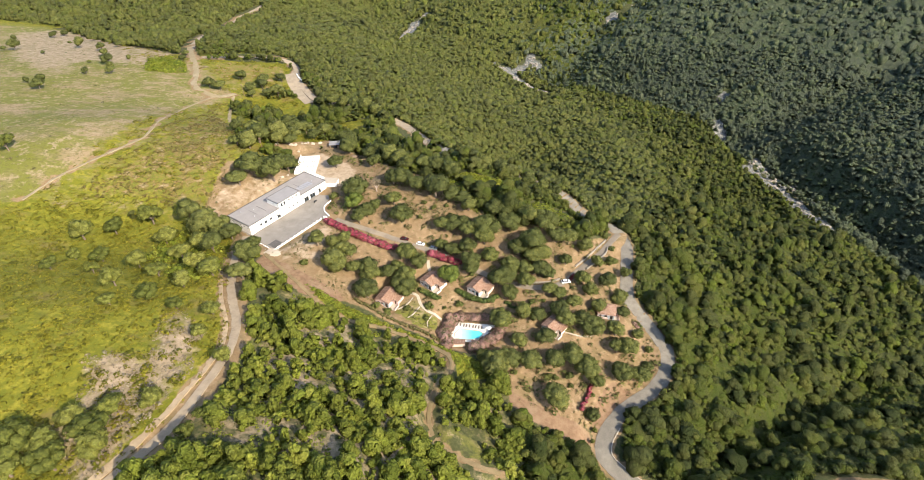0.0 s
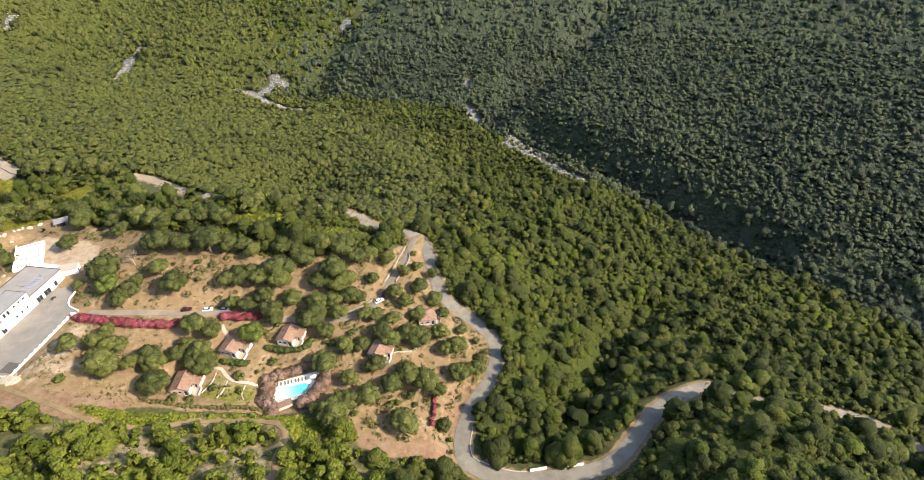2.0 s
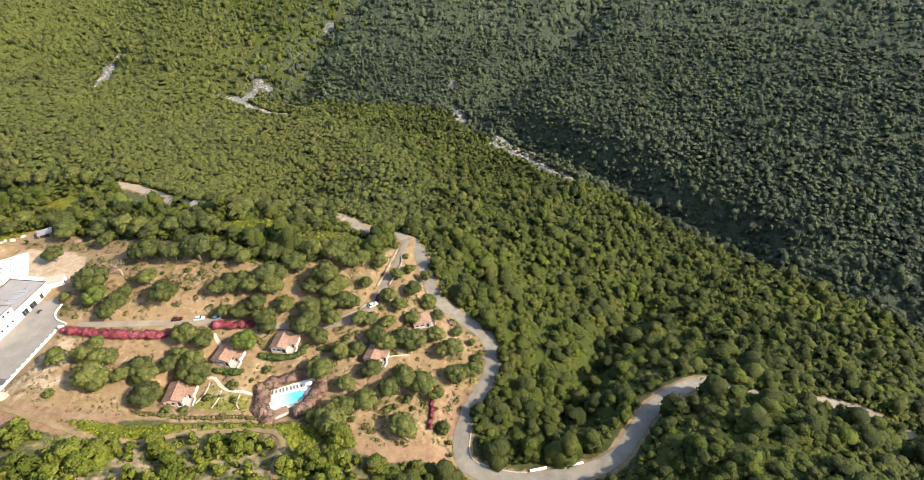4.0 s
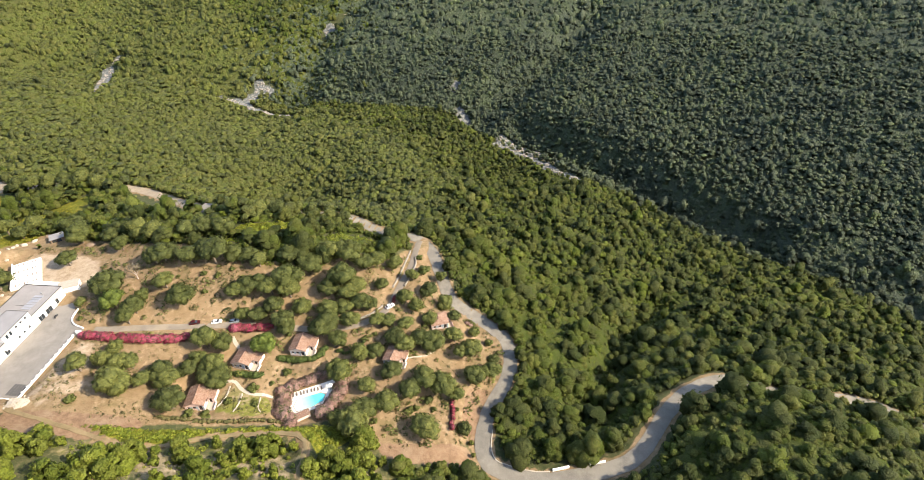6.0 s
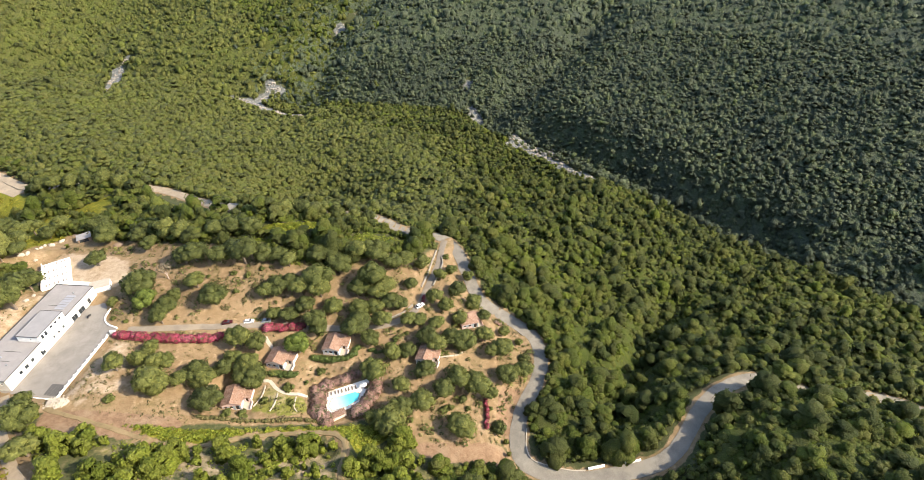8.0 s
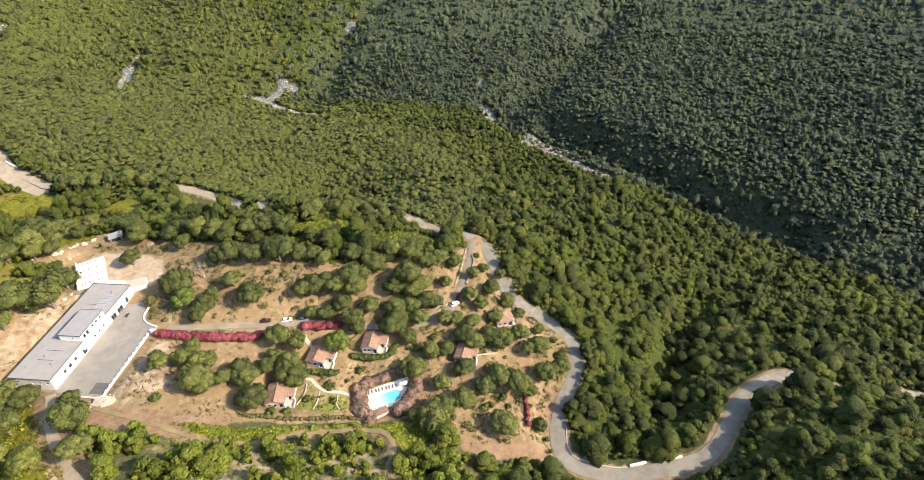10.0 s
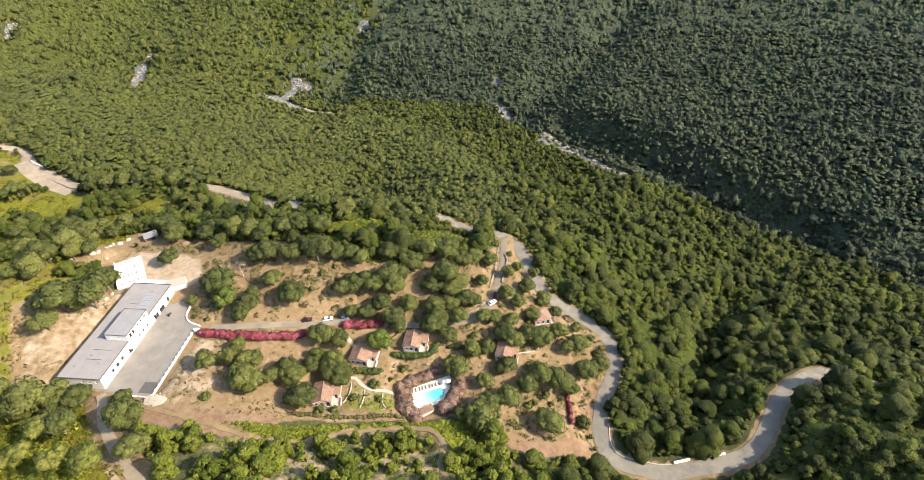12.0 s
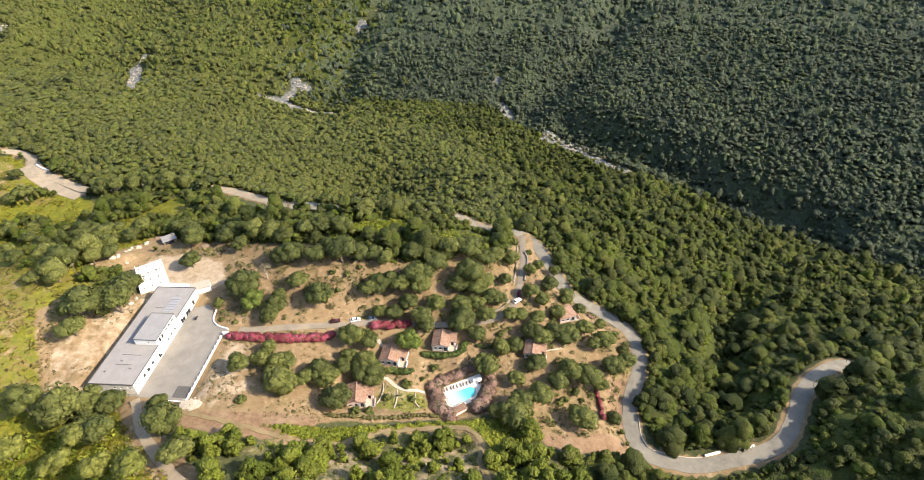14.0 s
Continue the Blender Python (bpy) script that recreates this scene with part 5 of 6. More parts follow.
TREES_HILL = [(-144.3, 160.8, 3.2), (-128.3, 157.3, 3.6), (-116.4, 149.2, 3.4), (-125.5, 139.4, 3.4), (-109.4, 132.0, 3.2), (-116.8, 166.2, 3.8), (-111.5, 172.9, 4.2), (-98.2, 151.8, 4.2), (-103.5, 141.7, 3.3), (-99.5, 128.7, 2.6),
              (-88.0, 128.5, 3.0), (-86.9, 117.1, 2.6), (-95.0, 85.5, 3.2), (-86.8, 88.6, 2.8), (-96.7, 78.6, 4.4), (-103.7, 81.7, 3.2), (-92.2, 73.7, 3.6), (-110.9, 72.8, 4.8), (-110.0, 67.5, 4.3), (-105.2, 74.0, 3.6),
              (-101.5, 69.8, 3.8), (-76.0, 107.4, 2.6), (-129.7, 179.2, 3.9), (-154.1, 160.3, 2.6), (-153.5, 148.1, 2.7), (-106.1, 156.7, 3.5), (-139.0, 148.4, 2.4), (-119.1, 126.5, 2.6), (-73.6, 79.2, 2.3), (-72.9, 85.8, 2.0),
              (-140.7, 191.2, 4.4), (-160.9, 176.2, 4.6), (-152.4, 183.3, 3.6), (-216.4, 222.9, 4.3)]
TREES_FIELD = [(-270.3, 394.1, 5.5), (-255.8, 371, 4.1), (-277.6, 330.4, 5.6), (-373.4, 440.3, 6.4), (-147.3, 365.3, 4.6), (-153.7, 374.4, 5.0), (-145.1, 389.6, 4.4), (-156, 358.8, 3.8), (-124.2, 286.7, 4.8), (-137, 290, 4.4),
               (-120.3, 297.1, 5.2), (-134.5, 310.4, 5.0), (-144.1, 331.5, 5.2), (-132.3, 334.8, 5.0), (-330, 455, 5.0), (-303, 440, 4.4)]
TREES_FIELD += [(-401.6, 477.2, 3.4), (-345.1, 495.7, 3.6), (-287.7, 418.6, 4.4), (-262.1, 382.6, 3.4), (-299.1, 457.1, 3.9), (-262.5, 407.1, 2.3), (-270.9, 367.7, 2.9), (-285.1, 343.4, 3.9), (-352.5, 474.9, 2.3), (-293.5, 342.2, 2.6), (-380.5, 437.4, 2.9), (-389.3, 508, 4.2), (-389.2, 522.2, 4.2), (-285.1, 395.4, 2.3), (-341, 426.1, 2.3), (-225.5, 420.1, 3.9), (-222.2, 406.6, 3.4)]
for trees, group in ((TREES_ROADSIDE, "trees along the road"), (TREES_PARK, "trees in the meadow"), (TREES_YARD, "trees round the yard"), (TREES_NORTH, "trees of the upper garden"), (TREES_MIDDLE, "trees of the slope"),
                     (TREES_EAST, "trees round the cottages"), (TREES_LOW, "trees of the lower slope"), (TREES_SOUTH, "trees of the lower garden"), (TREES_HILL, "trees on the scrub hill"), (TREES_FIELD, "trees in the meadow")):
    for x, y, r in trees:
        plant(x, y, r * (0.8 if trees is TREES_FIELD else 1.15 if trees is TREES_HILL else 1.1 if trees in (TREES_YARD, TREES_PARK, TREES_ROADSIDE) else 1.24), HILL_KINDS if trees is TREES_HILL else KINDS, group, 1.0 if trees in (TREES_HILL, TREES_FIELD, TREES_ROADSIDE) else 0.88)

pine = unit_tree(401, 9, 1000, 1.0, L_PINE)
pine.matrix_basis = pose(-13.3, 170.1, ground_at(-13.3, 170.1), 0, 0, 40) @ Matrix.Diagonal((5.1, 5.1, 4.8, 1))
tagged(pine, "round bright green umbrella pine beside a cottage", "tree")
m = pose(-56.8, 207.6, ground_at(-56.8, 207.6), 0, 0, 200) @ Matrix.Diagonal((4.9, 4.9, 4.4, 1))
second_pine = copy_thing(pine, m)
second_pine.matrix_basis = m
tagged(second_pine, "round bright green umbrella pine on the bare slope", "tree")
dead = unit_tree(402, 5, 260, 0.8, L_DEADLEAF, M_DEAD, 0.0)
dead.matrix_basis = pose(-48.9, 219.9, ground_at(-48.9, 219.9), 0, 0, 10) @ Matrix.Diagonal((3.2, 3.2, 4.6, 1))
tagged(dead, "bare greyish dead tree with thin dry twigs", "tree")


def bush_thing(seed, material):
    rs = np.random.RandomState(seed)
    q, n = spray_shape(rs, 380, 0.15, 4, 0.85, -0.4, 0.8)
    ob = thing("bush", Matrix(), "", "bush")
    crown = new("foliage", quad_mesh("foliage", q + [0, 0, 0.5], n, np.full(len(q), rs.uniform(0.3, 0.6)), material))
    crown.parent = ob
    part("stem", rod((0, 0, -0.2), (0, 0, 0.4), 0.08, 0.05), M_BARK, ob)
    return ob


BUSHES = [bush_thing(500 + k, L_GARDEN) for k in range(3)]
BUSH_SPOTS = [(56.5, 206.5, 2.2), (-40.4, 152.5, 2), (-36.4, 152.2, 2.2), (-29.1, 154.9, 1.6), (-20.8, 156.9, 2.1), (-21.5, 150.9, 1.4), (-70.2, 168, 2), (-8.8, 159.7, 1.9),
              (-14.7, 157.3, 1.1), (31.3, 126.8, 1.3), (26.7, 125.7, 1.3), (25.8, 128.9, 1.5), (-68.7, 207.4, 1.2), (-64.8, 203.8, 1.1), (-4.3, 173.7, 1.3),
              (24.3, 161.8, 1.1), (11.2, 129.3, 1.5), (23.6, 129, 1.6), (58, 197.3, 1.8), (62, 157.1, 1.7), (19.7, 161.1, 1.5), (46, 168.4, 1.5), (38.9, 124.4, 1.1),
              (-35, 213.8, 1.1), (-26, 211, 1.6), (-21.7, 207.6, 1.5), (-27.5, 202.2, 1.5), (-15.9, 208.8, 1.4)]
for i, (x, y, r) in enumerate(BUSH_SPOTS):
    m = pose(x, y, ground_at(x, y), 0, 0, i * 47) @ Matrix.Diagonal((r, r, r * 0.9, 1))
    ob = BUSHES[i] if i < 3 else copy_thing(BUSHES[i % 3], m)
    ob.matrix_basis = m
    tagged(ob, "rounded dark green garden bush on dry ground", "bush", "garden bushes")


def hedge(name, label, points, wide, tall, material, seed, tight=0.55):
    """A hedge along a line: one row of leafy shrubs grown together."""
    rs = np.random.RandomState(seed)
    xy = glide(points, wide * tight)
    x = xy[:, 0] + rs.uniform(-0.25, 0.25, len(xy)) * wide
    y = xy[:, 1] + rs.uniform(-0.25, 0.25, len(xy)) * wide
    s = wide * rs.uniform(0.5, 0.72, len(x))
    h = tall * rs.uniform(0.42, 0.62, len(x))
    shapes = [spray_shape(np.random.RandomState(seed + k), 170, 0.16, 1, 1.0, -0.4, 0.8) for k in range(4)]
    q, n, t = strew(shapes, x, y, hgt(x, y) + h * 0.85, s, h, rs, np.clip(rs.normal(0.5, 0.22, len(x)), 0, 1))
    ob = thing(name, Matrix(), label, "hedge")
    leafy = new("foliage", quad_mesh("foliage", q, n, t, material))
    leafy.parent = ob
    bm = bmesh.new()
    for px, py in list(zip(x, y))[::2]:
        z = ground_at(px, py)
        rod((px, py, z - 0.2), (px, py, z + tall * 0.4), 0.06, 0.04, bm, 5)
    tagged(part("stems", bm, M_BARK, ob), kind="stuff")
    return ob


hedge("oleander_hedge", "long oleander hedge in full pink bloom along the drive", [(-67.5, 198.4), (-63, 194.8), (-52, 189.0), (-41, 185.2), (-36, 184.8)], 2.8, 2.1, L_PINKS, 610, 0.17)
hedge("oleander_hedge", "short oleander hedge in pink bloom beside parked cars", [(-22, 183.2), (-16, 180.8), (-9.5, 178.6)], 2.8, 2.2, L_PINKS, 620, 0.18)
hedge("oleander_hedge", "tall oleander screen with faded bloom beside the pool", [(-12, 154), (-14.6, 147.5), (-13.6, 142.2), (-12.6, 140)], 4.4, 2.8, L_OLD, 630, 0.2)
hedge("oleander_hedge", "tall oleander screen with faded bloom behind sun loungers", [(-10, 155.4), (-4, 154.4), (3.4, 153.6)], 3.2, 2.4, L_OLD, 640, 0.22)
hedge("oleander_hedge", "oleander screen with faded pink bloom below the pool", [(-4.4, 139.2), (-0.8, 140.2), (3.6, 143.6), (6.6, 148)], 4.2, 2.5, L_OLD, 650, 0.2)
hedge("oleander_hedge", "narrow row of oleander in red bloom above the bank", [(38.8, 127.6), (36.2, 122.2), (33.6, 118)], 1.5, 1.7, L_PINKS, 660)
hedge("oleander_bush", "pink flowering oleander beside a parked white car", [(37.0, 173.6), (38.2, 175.4)], 1.6, 1.6, L_PINKS, 670)
hedge("oleander_bush", "pink flowering oleander below a small cottage", [(60.4, 158.2), (61.8, 157)], 1.8, 1.8, L_OLD, 680)
hedge("hedge", "clipped green hedge round a cottage lawn", [(-10, 166.4), (-6.0, 163.4), (-1.0, 160.9), (3.4, 161.2), (5.4, 163.0)], 2.2, 1.6, L_HEDGE, 690, 0.25)
hedge("hedge", "clipped green hedge below a cottage terrace", [(-24.6, 165.2), (-21, 162.6), (-17.4, 160.4)], 2.0, 1.5, L_HEDGE, 700, 0.25)
hedge("shrub_row", "row of low grey-green shrubs along the garden foot", [(-48, 153.6), (-40, 150), (-30, 146.6), (-20, 143.6), (-15.5, 141.6)], 1.3, 0.9, L_TUFT, 720, 0.5)
hedge("hedge", "low green hedge along a garden path", [(9, 161), (14, 158.5), (19, 160)], 1.5, 1.2, L_HEDGE, 710)


# ---- main building ----
def place_wall(name, parent, length, height, thick, holes, m, material, win=None, shutters=None):
    wall = part(name, wall_with_holes(length, height, thick, holes), material, parent, "", m)
    for x0, x1, z0, z1 in holes:
        window_in(parent, m @ Matrix.Translation((x0, 0, z0)), x1 - x0, z1 - z0, shutters, win)
    return wall


def box_walls(parent, w, l, h, thick, south, east, north, west, material, win=None, shutters=None, base=Matrix()):
    place_wall("wall", parent, w, h, thick, south, base, material, win, shutters)
    place_wall("wall", parent, w, h, thick, north, base @ pose(w, l, 0, 0, 0, 180), material, win, shutters)
    place_wall("wall", parent, l - 2 * thick, h, thick, [(a - thick, b - thick, c, d) for a, b, c, d in east], base @ pose(w, thick, 0, 0, 0, 90), material, win, shutters)
    place_wall("wall", parent, l - 2 * thick, h, thick, west, base @ pose(0, l - thick, 0, 0, 0, -90), material, win, shutters)


BW, BL, BH = 14.4, 43.6, 4.6
hall = thing("main_building", pose(-109.8, 195.7, -1.2, 0, 0, -33.6), "long white flat-roofed building beside an asphalt yard", "building")
row = lambda start, count, gap, w, z0, z1: [(start + i * gap, start + i * gap + w, z0, z1) for i in range(count)]
box_walls(hall, BW, BL, BH, 0.3,
          row(2.0, 1, 1, 1.3, 2.5, 3.4) + [(7.4, 8.4, 2.6, 3.4), (9.6, 10.7, 2.6, 3.4), (12.2, 13.2, 2.6, 3.4)],
          [(5.0, 6.2, 1.6, 3.0), (7.4, 8.8, 1.4, 3.0), (10.2, 11.4, 1.6, 3.0), (14.2, 16.0, 0.2, 2.6)] + row(18.2, 4, 2.4, 0.9, 1.6, 2.7) + [(30.0, 32.6, 0.1, 2.8), (33.6, 36.6, 0.1, 2.9), (38.8, 40.2, 0.3, 2.6)],
          [], row(6, 5, 6.5, 1.0, 2.8, 3.5), M_WHITE, M_CHROME)
part("roof", box(-0.15, BW + 0.15, -0.15, BL + 0.15, BH, BH + 0.22), M_FLAT, hall, "grey felt flat roof with patched stains")
edge = box(-0.22, 0.0, -0.22, BL + 0.22, BH + 0.22, BH + 0.42)
box(0.0, BW + 0.0, BL + 0.0, BL + 0.22, BH + 0.22, BH + 0.42, edge)
part("roof_edge", edge, M_EDGE, hall, "dark metal edge of the roof")
trim = box(BW, BW + 0.18, -0.18, BL + 0.18, BH + 0.22, BH + 0.30)
box(-0.0, BW, -0.18, 0.0, BH + 0.22, BH + 0.30, trim)
part("roof_trim", trim, M_EDGE, hall)
for y0, w in ((7.5, 5.5), (11.5, 6.5), (33.0, 7.0)):
    part("roof_seam", box(4.5, 4.5 + w, y0, y0 + 0.18, BH + 0.222, BH + 0.25), M_EDGE, hall)
for k in range(6):
    part("roof_panel", box(8.0 + 0.1, 11.6, 31.2 + k * 1.25, 32.2 + k * 1.25, BH + 0.23, BH + 0.32), M_PANEL, hall, "bluish flat roof panel")
upper = thing("upper_floor", Matrix.Translation((6.7, 16.0, BH + 0.22)), "", "")
upper.parent = hall
upper_w, upper_l, upper_h = 7.85, 12.0, 2.3
for wl, m, holes in ((upper_w, pose(0, 0, 0), [(4.4, 5.0, 0.9, 1.5)]), (upper_w, pose(upper_w, upper_l, 0, 0, 0, 180), []),
                     (upper_l - 0.5, pose(upper_w, 0.25, 0, 0, 0, 90), [(0.9, 1.9, 0.2, 1.9), (2.5, 3.5, 0.2, 1.9), (5.2, 6.2, 0.9, 1.8), (7.3, 8.3, 0.9, 1.8), (9.4, 10.4, 0.9, 1.8)]), (upper_l - 0.5, pose(0, upper_l - 0.25, 0, 0, 0, -90), [])):
    part("upper_wall", wall_with_holes(wl, upper_h, 0.25, holes), M_WHITE, upper, "", m)
    for x0, x1, z0, z1 in holes:
        part("upper_window", box(x0, x1, 0.1, 0.14, z0, z1), M_GLASS, upper, "", m)
part("upper_roof", box(-0.15, upper_w + 0.15, -0.15, upper_l + 0.15, upper_h, upper_h + 0.2), M_FLAT_B, upper, "pale grey felt roof with brown stain")
for a in ((-0.2, upper_w + 0.2, -0.2, -0.05), (-0.2, upper_w + 0.2, upper_l + 0.05, upper_l + 0.2), (-0.2, -0.05, -0.05, upper_l + 0.05), (upper_w + 0.05, upper_w + 0.2, -0.05, upper_l + 0.05)):
    part("upper_edge", box(*a, upper_h + 0.2, upper_h + 0.28), M_EDGE, upper)
for y0 in (11.6, 14.2, 17.5):
    ob = part("awning", box(BW + 0.02, BW + 1.2, y0, y0 + 1.6, 2.75, 2.83), M_DECK, hall, "pale sun awning")
for y0 in (30.0, 33.6):
    part("canopy", box(BW + 0.02, BW + 0.9, y0 - 0.2, y0 + 3.0, 3.0, 3.12), M_WHITE, hall)
for x0, y0 in ((3, 4.5), (6, 9), (10.5, 6.0), (9.8, 39.5)):
    part("roof_vent", rod((x0, y0, BH + 0.2), (x0, y0, BH + 0.75), 0.16, 0.14), M_CHROME, hall)

solid("yard_paving", prism(YARD, -1.35, -1.06), M_YARD, "grey asphalt yard in front of the white building", "yard", "structure")


solid("apron_paving", prism([(-88.5, 236.5), (-84.3, 233.6), (-76.5, 230.2), (-74.6, 232.6), (-79.5, 236.0), (-84.0, 239.2)], -0.9, -0.455), M_TERRACE, "white concrete apron between terrace and annex", "yard", "structure")


def kerb(name, label, points, wide, tall, material, category="wall", base=None, step=1.4, sink=0.5):
    """A low wall along a line, set on the ground."""
    xy = glide(points, step)
    t = np.gradient(xy, axis=0)
    t /= np.linalg.norm(t, axis=1, keepdims=True)
    s = np.column_stack([t[:, 1], -t[:, 0]]) * wide / 2
    z = np.full(len(xy), base) if base is not None else hgt(xy[:, 0], xy[:, 1])
    bm = bmesh.new()
    rows = [[bm.verts.new((*(p - q), h - sink)), bm.verts.new((*(p - q * 0.94), h + tall)), bm.verts.new((*(p + q * 0.94), h + tall)), bm.verts.new((*(p + q), h - sink))] for p, q, h in zip(xy, s, z)]
    for a, b in zip(rows, rows[1:]):
        for j in range(4):
            bm.faces.new((a[j], a[(j + 1) % 4], b[(j + 1) % 4], b[j]))
    bm.faces.new(rows[0][::-1])
    bm.faces.new(rows[-1])
    bmesh.ops.recalc_face_normals(bm, faces=bm.faces)
    return solid(name, bm, material, label, category)


def straight(a, b, n=4):
    return [tuple(np.array(a) + (np.array(b) - np.array(a)) * i / n) for i in range(n + 1)]


parapet = kerb("parapet_wall", "low white parapet wall with posts along the yard edge", straight((-85.0, 177.1), (-70.6, 198.8)), 0.34, 0.6, M_WHITE, base=-1.1, sink=1.6)
for k in range(13):
    part("post", box(-0.26, 0.26, -0.26, 0.26, 0.3, 0.92, bevel=0.03), M_WHITE, parapet, "", pose(-85.0 + 14.4 * k / 12, 177.1 + 21.7 * k / 12, -1.1, 0, 0, -33.6))
kerb("retaining_wall", "white retaining wall at the end of the yard", straight((-85.2, 176.9), (-92.5, 182.0)), 0.4, 0.2, M_WHITE, base=-1.1, sink=1.8)
kerb("kerb_wall", "white kerb wall curving round a planting bed", [(-67.6, 201.6), (-70.6, 205.4), (-71.2, 209.5), (-69.4, 213.5)], 0.4, 0.5, M_WHITE, base=-1.1)
kerb("gate_wall", "white gate wall at the yard entrance", straight((-69.6, 199.9), (-67.9, 199.0), 2), 0.6, 1.3, M_WHITE, base=-1.1)
patch = thing("tar_patch", pose(-89.0, 181.0, -1.058, 0, 0, -33.6), "dark tarred strips at the corner of the yard", "patch")
for k in range(5):
    part("strip", box(0.1 + k * 0.95, 0.98 + k * 0.95, 0.1, 4.4, 0.0, 0.035, bevel=0.01), M_TAR, patch)
# white terrace and annex behind
terrace = thing("terrace", pose(-92.2, 236.6, -0.6, 0, 0, 4), "whitewashed stepped terrace behind the long building", "terrace")
for k in range(4):
    part("step", box(0.0 + 0.2 * k, 10.0, k * 4.1, (k + 1) * 4.1, -0.6, 0.45 + 0.32 * k), M_TERRACE, terrace)
    part("low_wall", box(0.2 * k - 0.25, 0.2 * k, k * 4.1, (k + 1) * 4.1, -0.6, 1.3 + 0.32 * k), M_WHITE, terrace)


def table(m):
    ob = thing("garden_table", m, "pale garden table with brown benches on the terrace", "table", "terrace tables")
    part("tabletop", box(-0.55, 0.55, -0.9, 0.9, 0.70, 0.76, bevel=0.02), M_WHITE, ob)
    for sx in (-0.45, 0.45):
        for sy in (-0.75, 0.75):
            part("leg", rod((sx, sy, 0), (sx, sy, 0.70), 0.04, 0.04), M_CHROME, ob)
    for sx in (-0.95, 0.95):
        part("bench", box(sx - 0.17, sx + 0.17, -0.9, 0.9, 0.40, 0.45), M_TIMBER, ob)
    return ob


first = None
for k in range(4):
    for j in range(3):
        m = terrace.matrix_basis @ Matrix.Translation((2.0 + j * 2.9, 2.0 + k * 4.1, 0.45 + 0.32 * k)) @ Matrix.Diagonal((0.62, 0.62, 0.8, 1))
        if first is None:
            first = table(m)
        else:
            copy_thing(first, m).matrix_basis = m

annex = thing("annex", pose(-75.8, 225.6, -1.1, 0, 0, -6), "small white annex with a pale flat roof", "building")
box_walls(annex, 6.8, 4.2, 2.7, 0.25, [(0.8, 1.8, 0.9, 1.9)], [(1.2, 2.2, 0.05, 2.1)], [], [], M_WHITE)
part("roof", box(-0.15, 6.95, -0.15, 4.35, 2.7, 2.9), M_PAVE, annex, "pale sandy flat roof")
lowwall = thing("white_ramp", pose(-84.0, 233.4, -0.7, 0, 0, -30), "white ramp and steps behind the building", "ramp")
for k in range(5):
    part("step", box(k * 1.6, k * 1.6 + 1.6, 0, 3.2, -0.5, 0.25 + 0.14 * k), M_WHITE, lowwall)


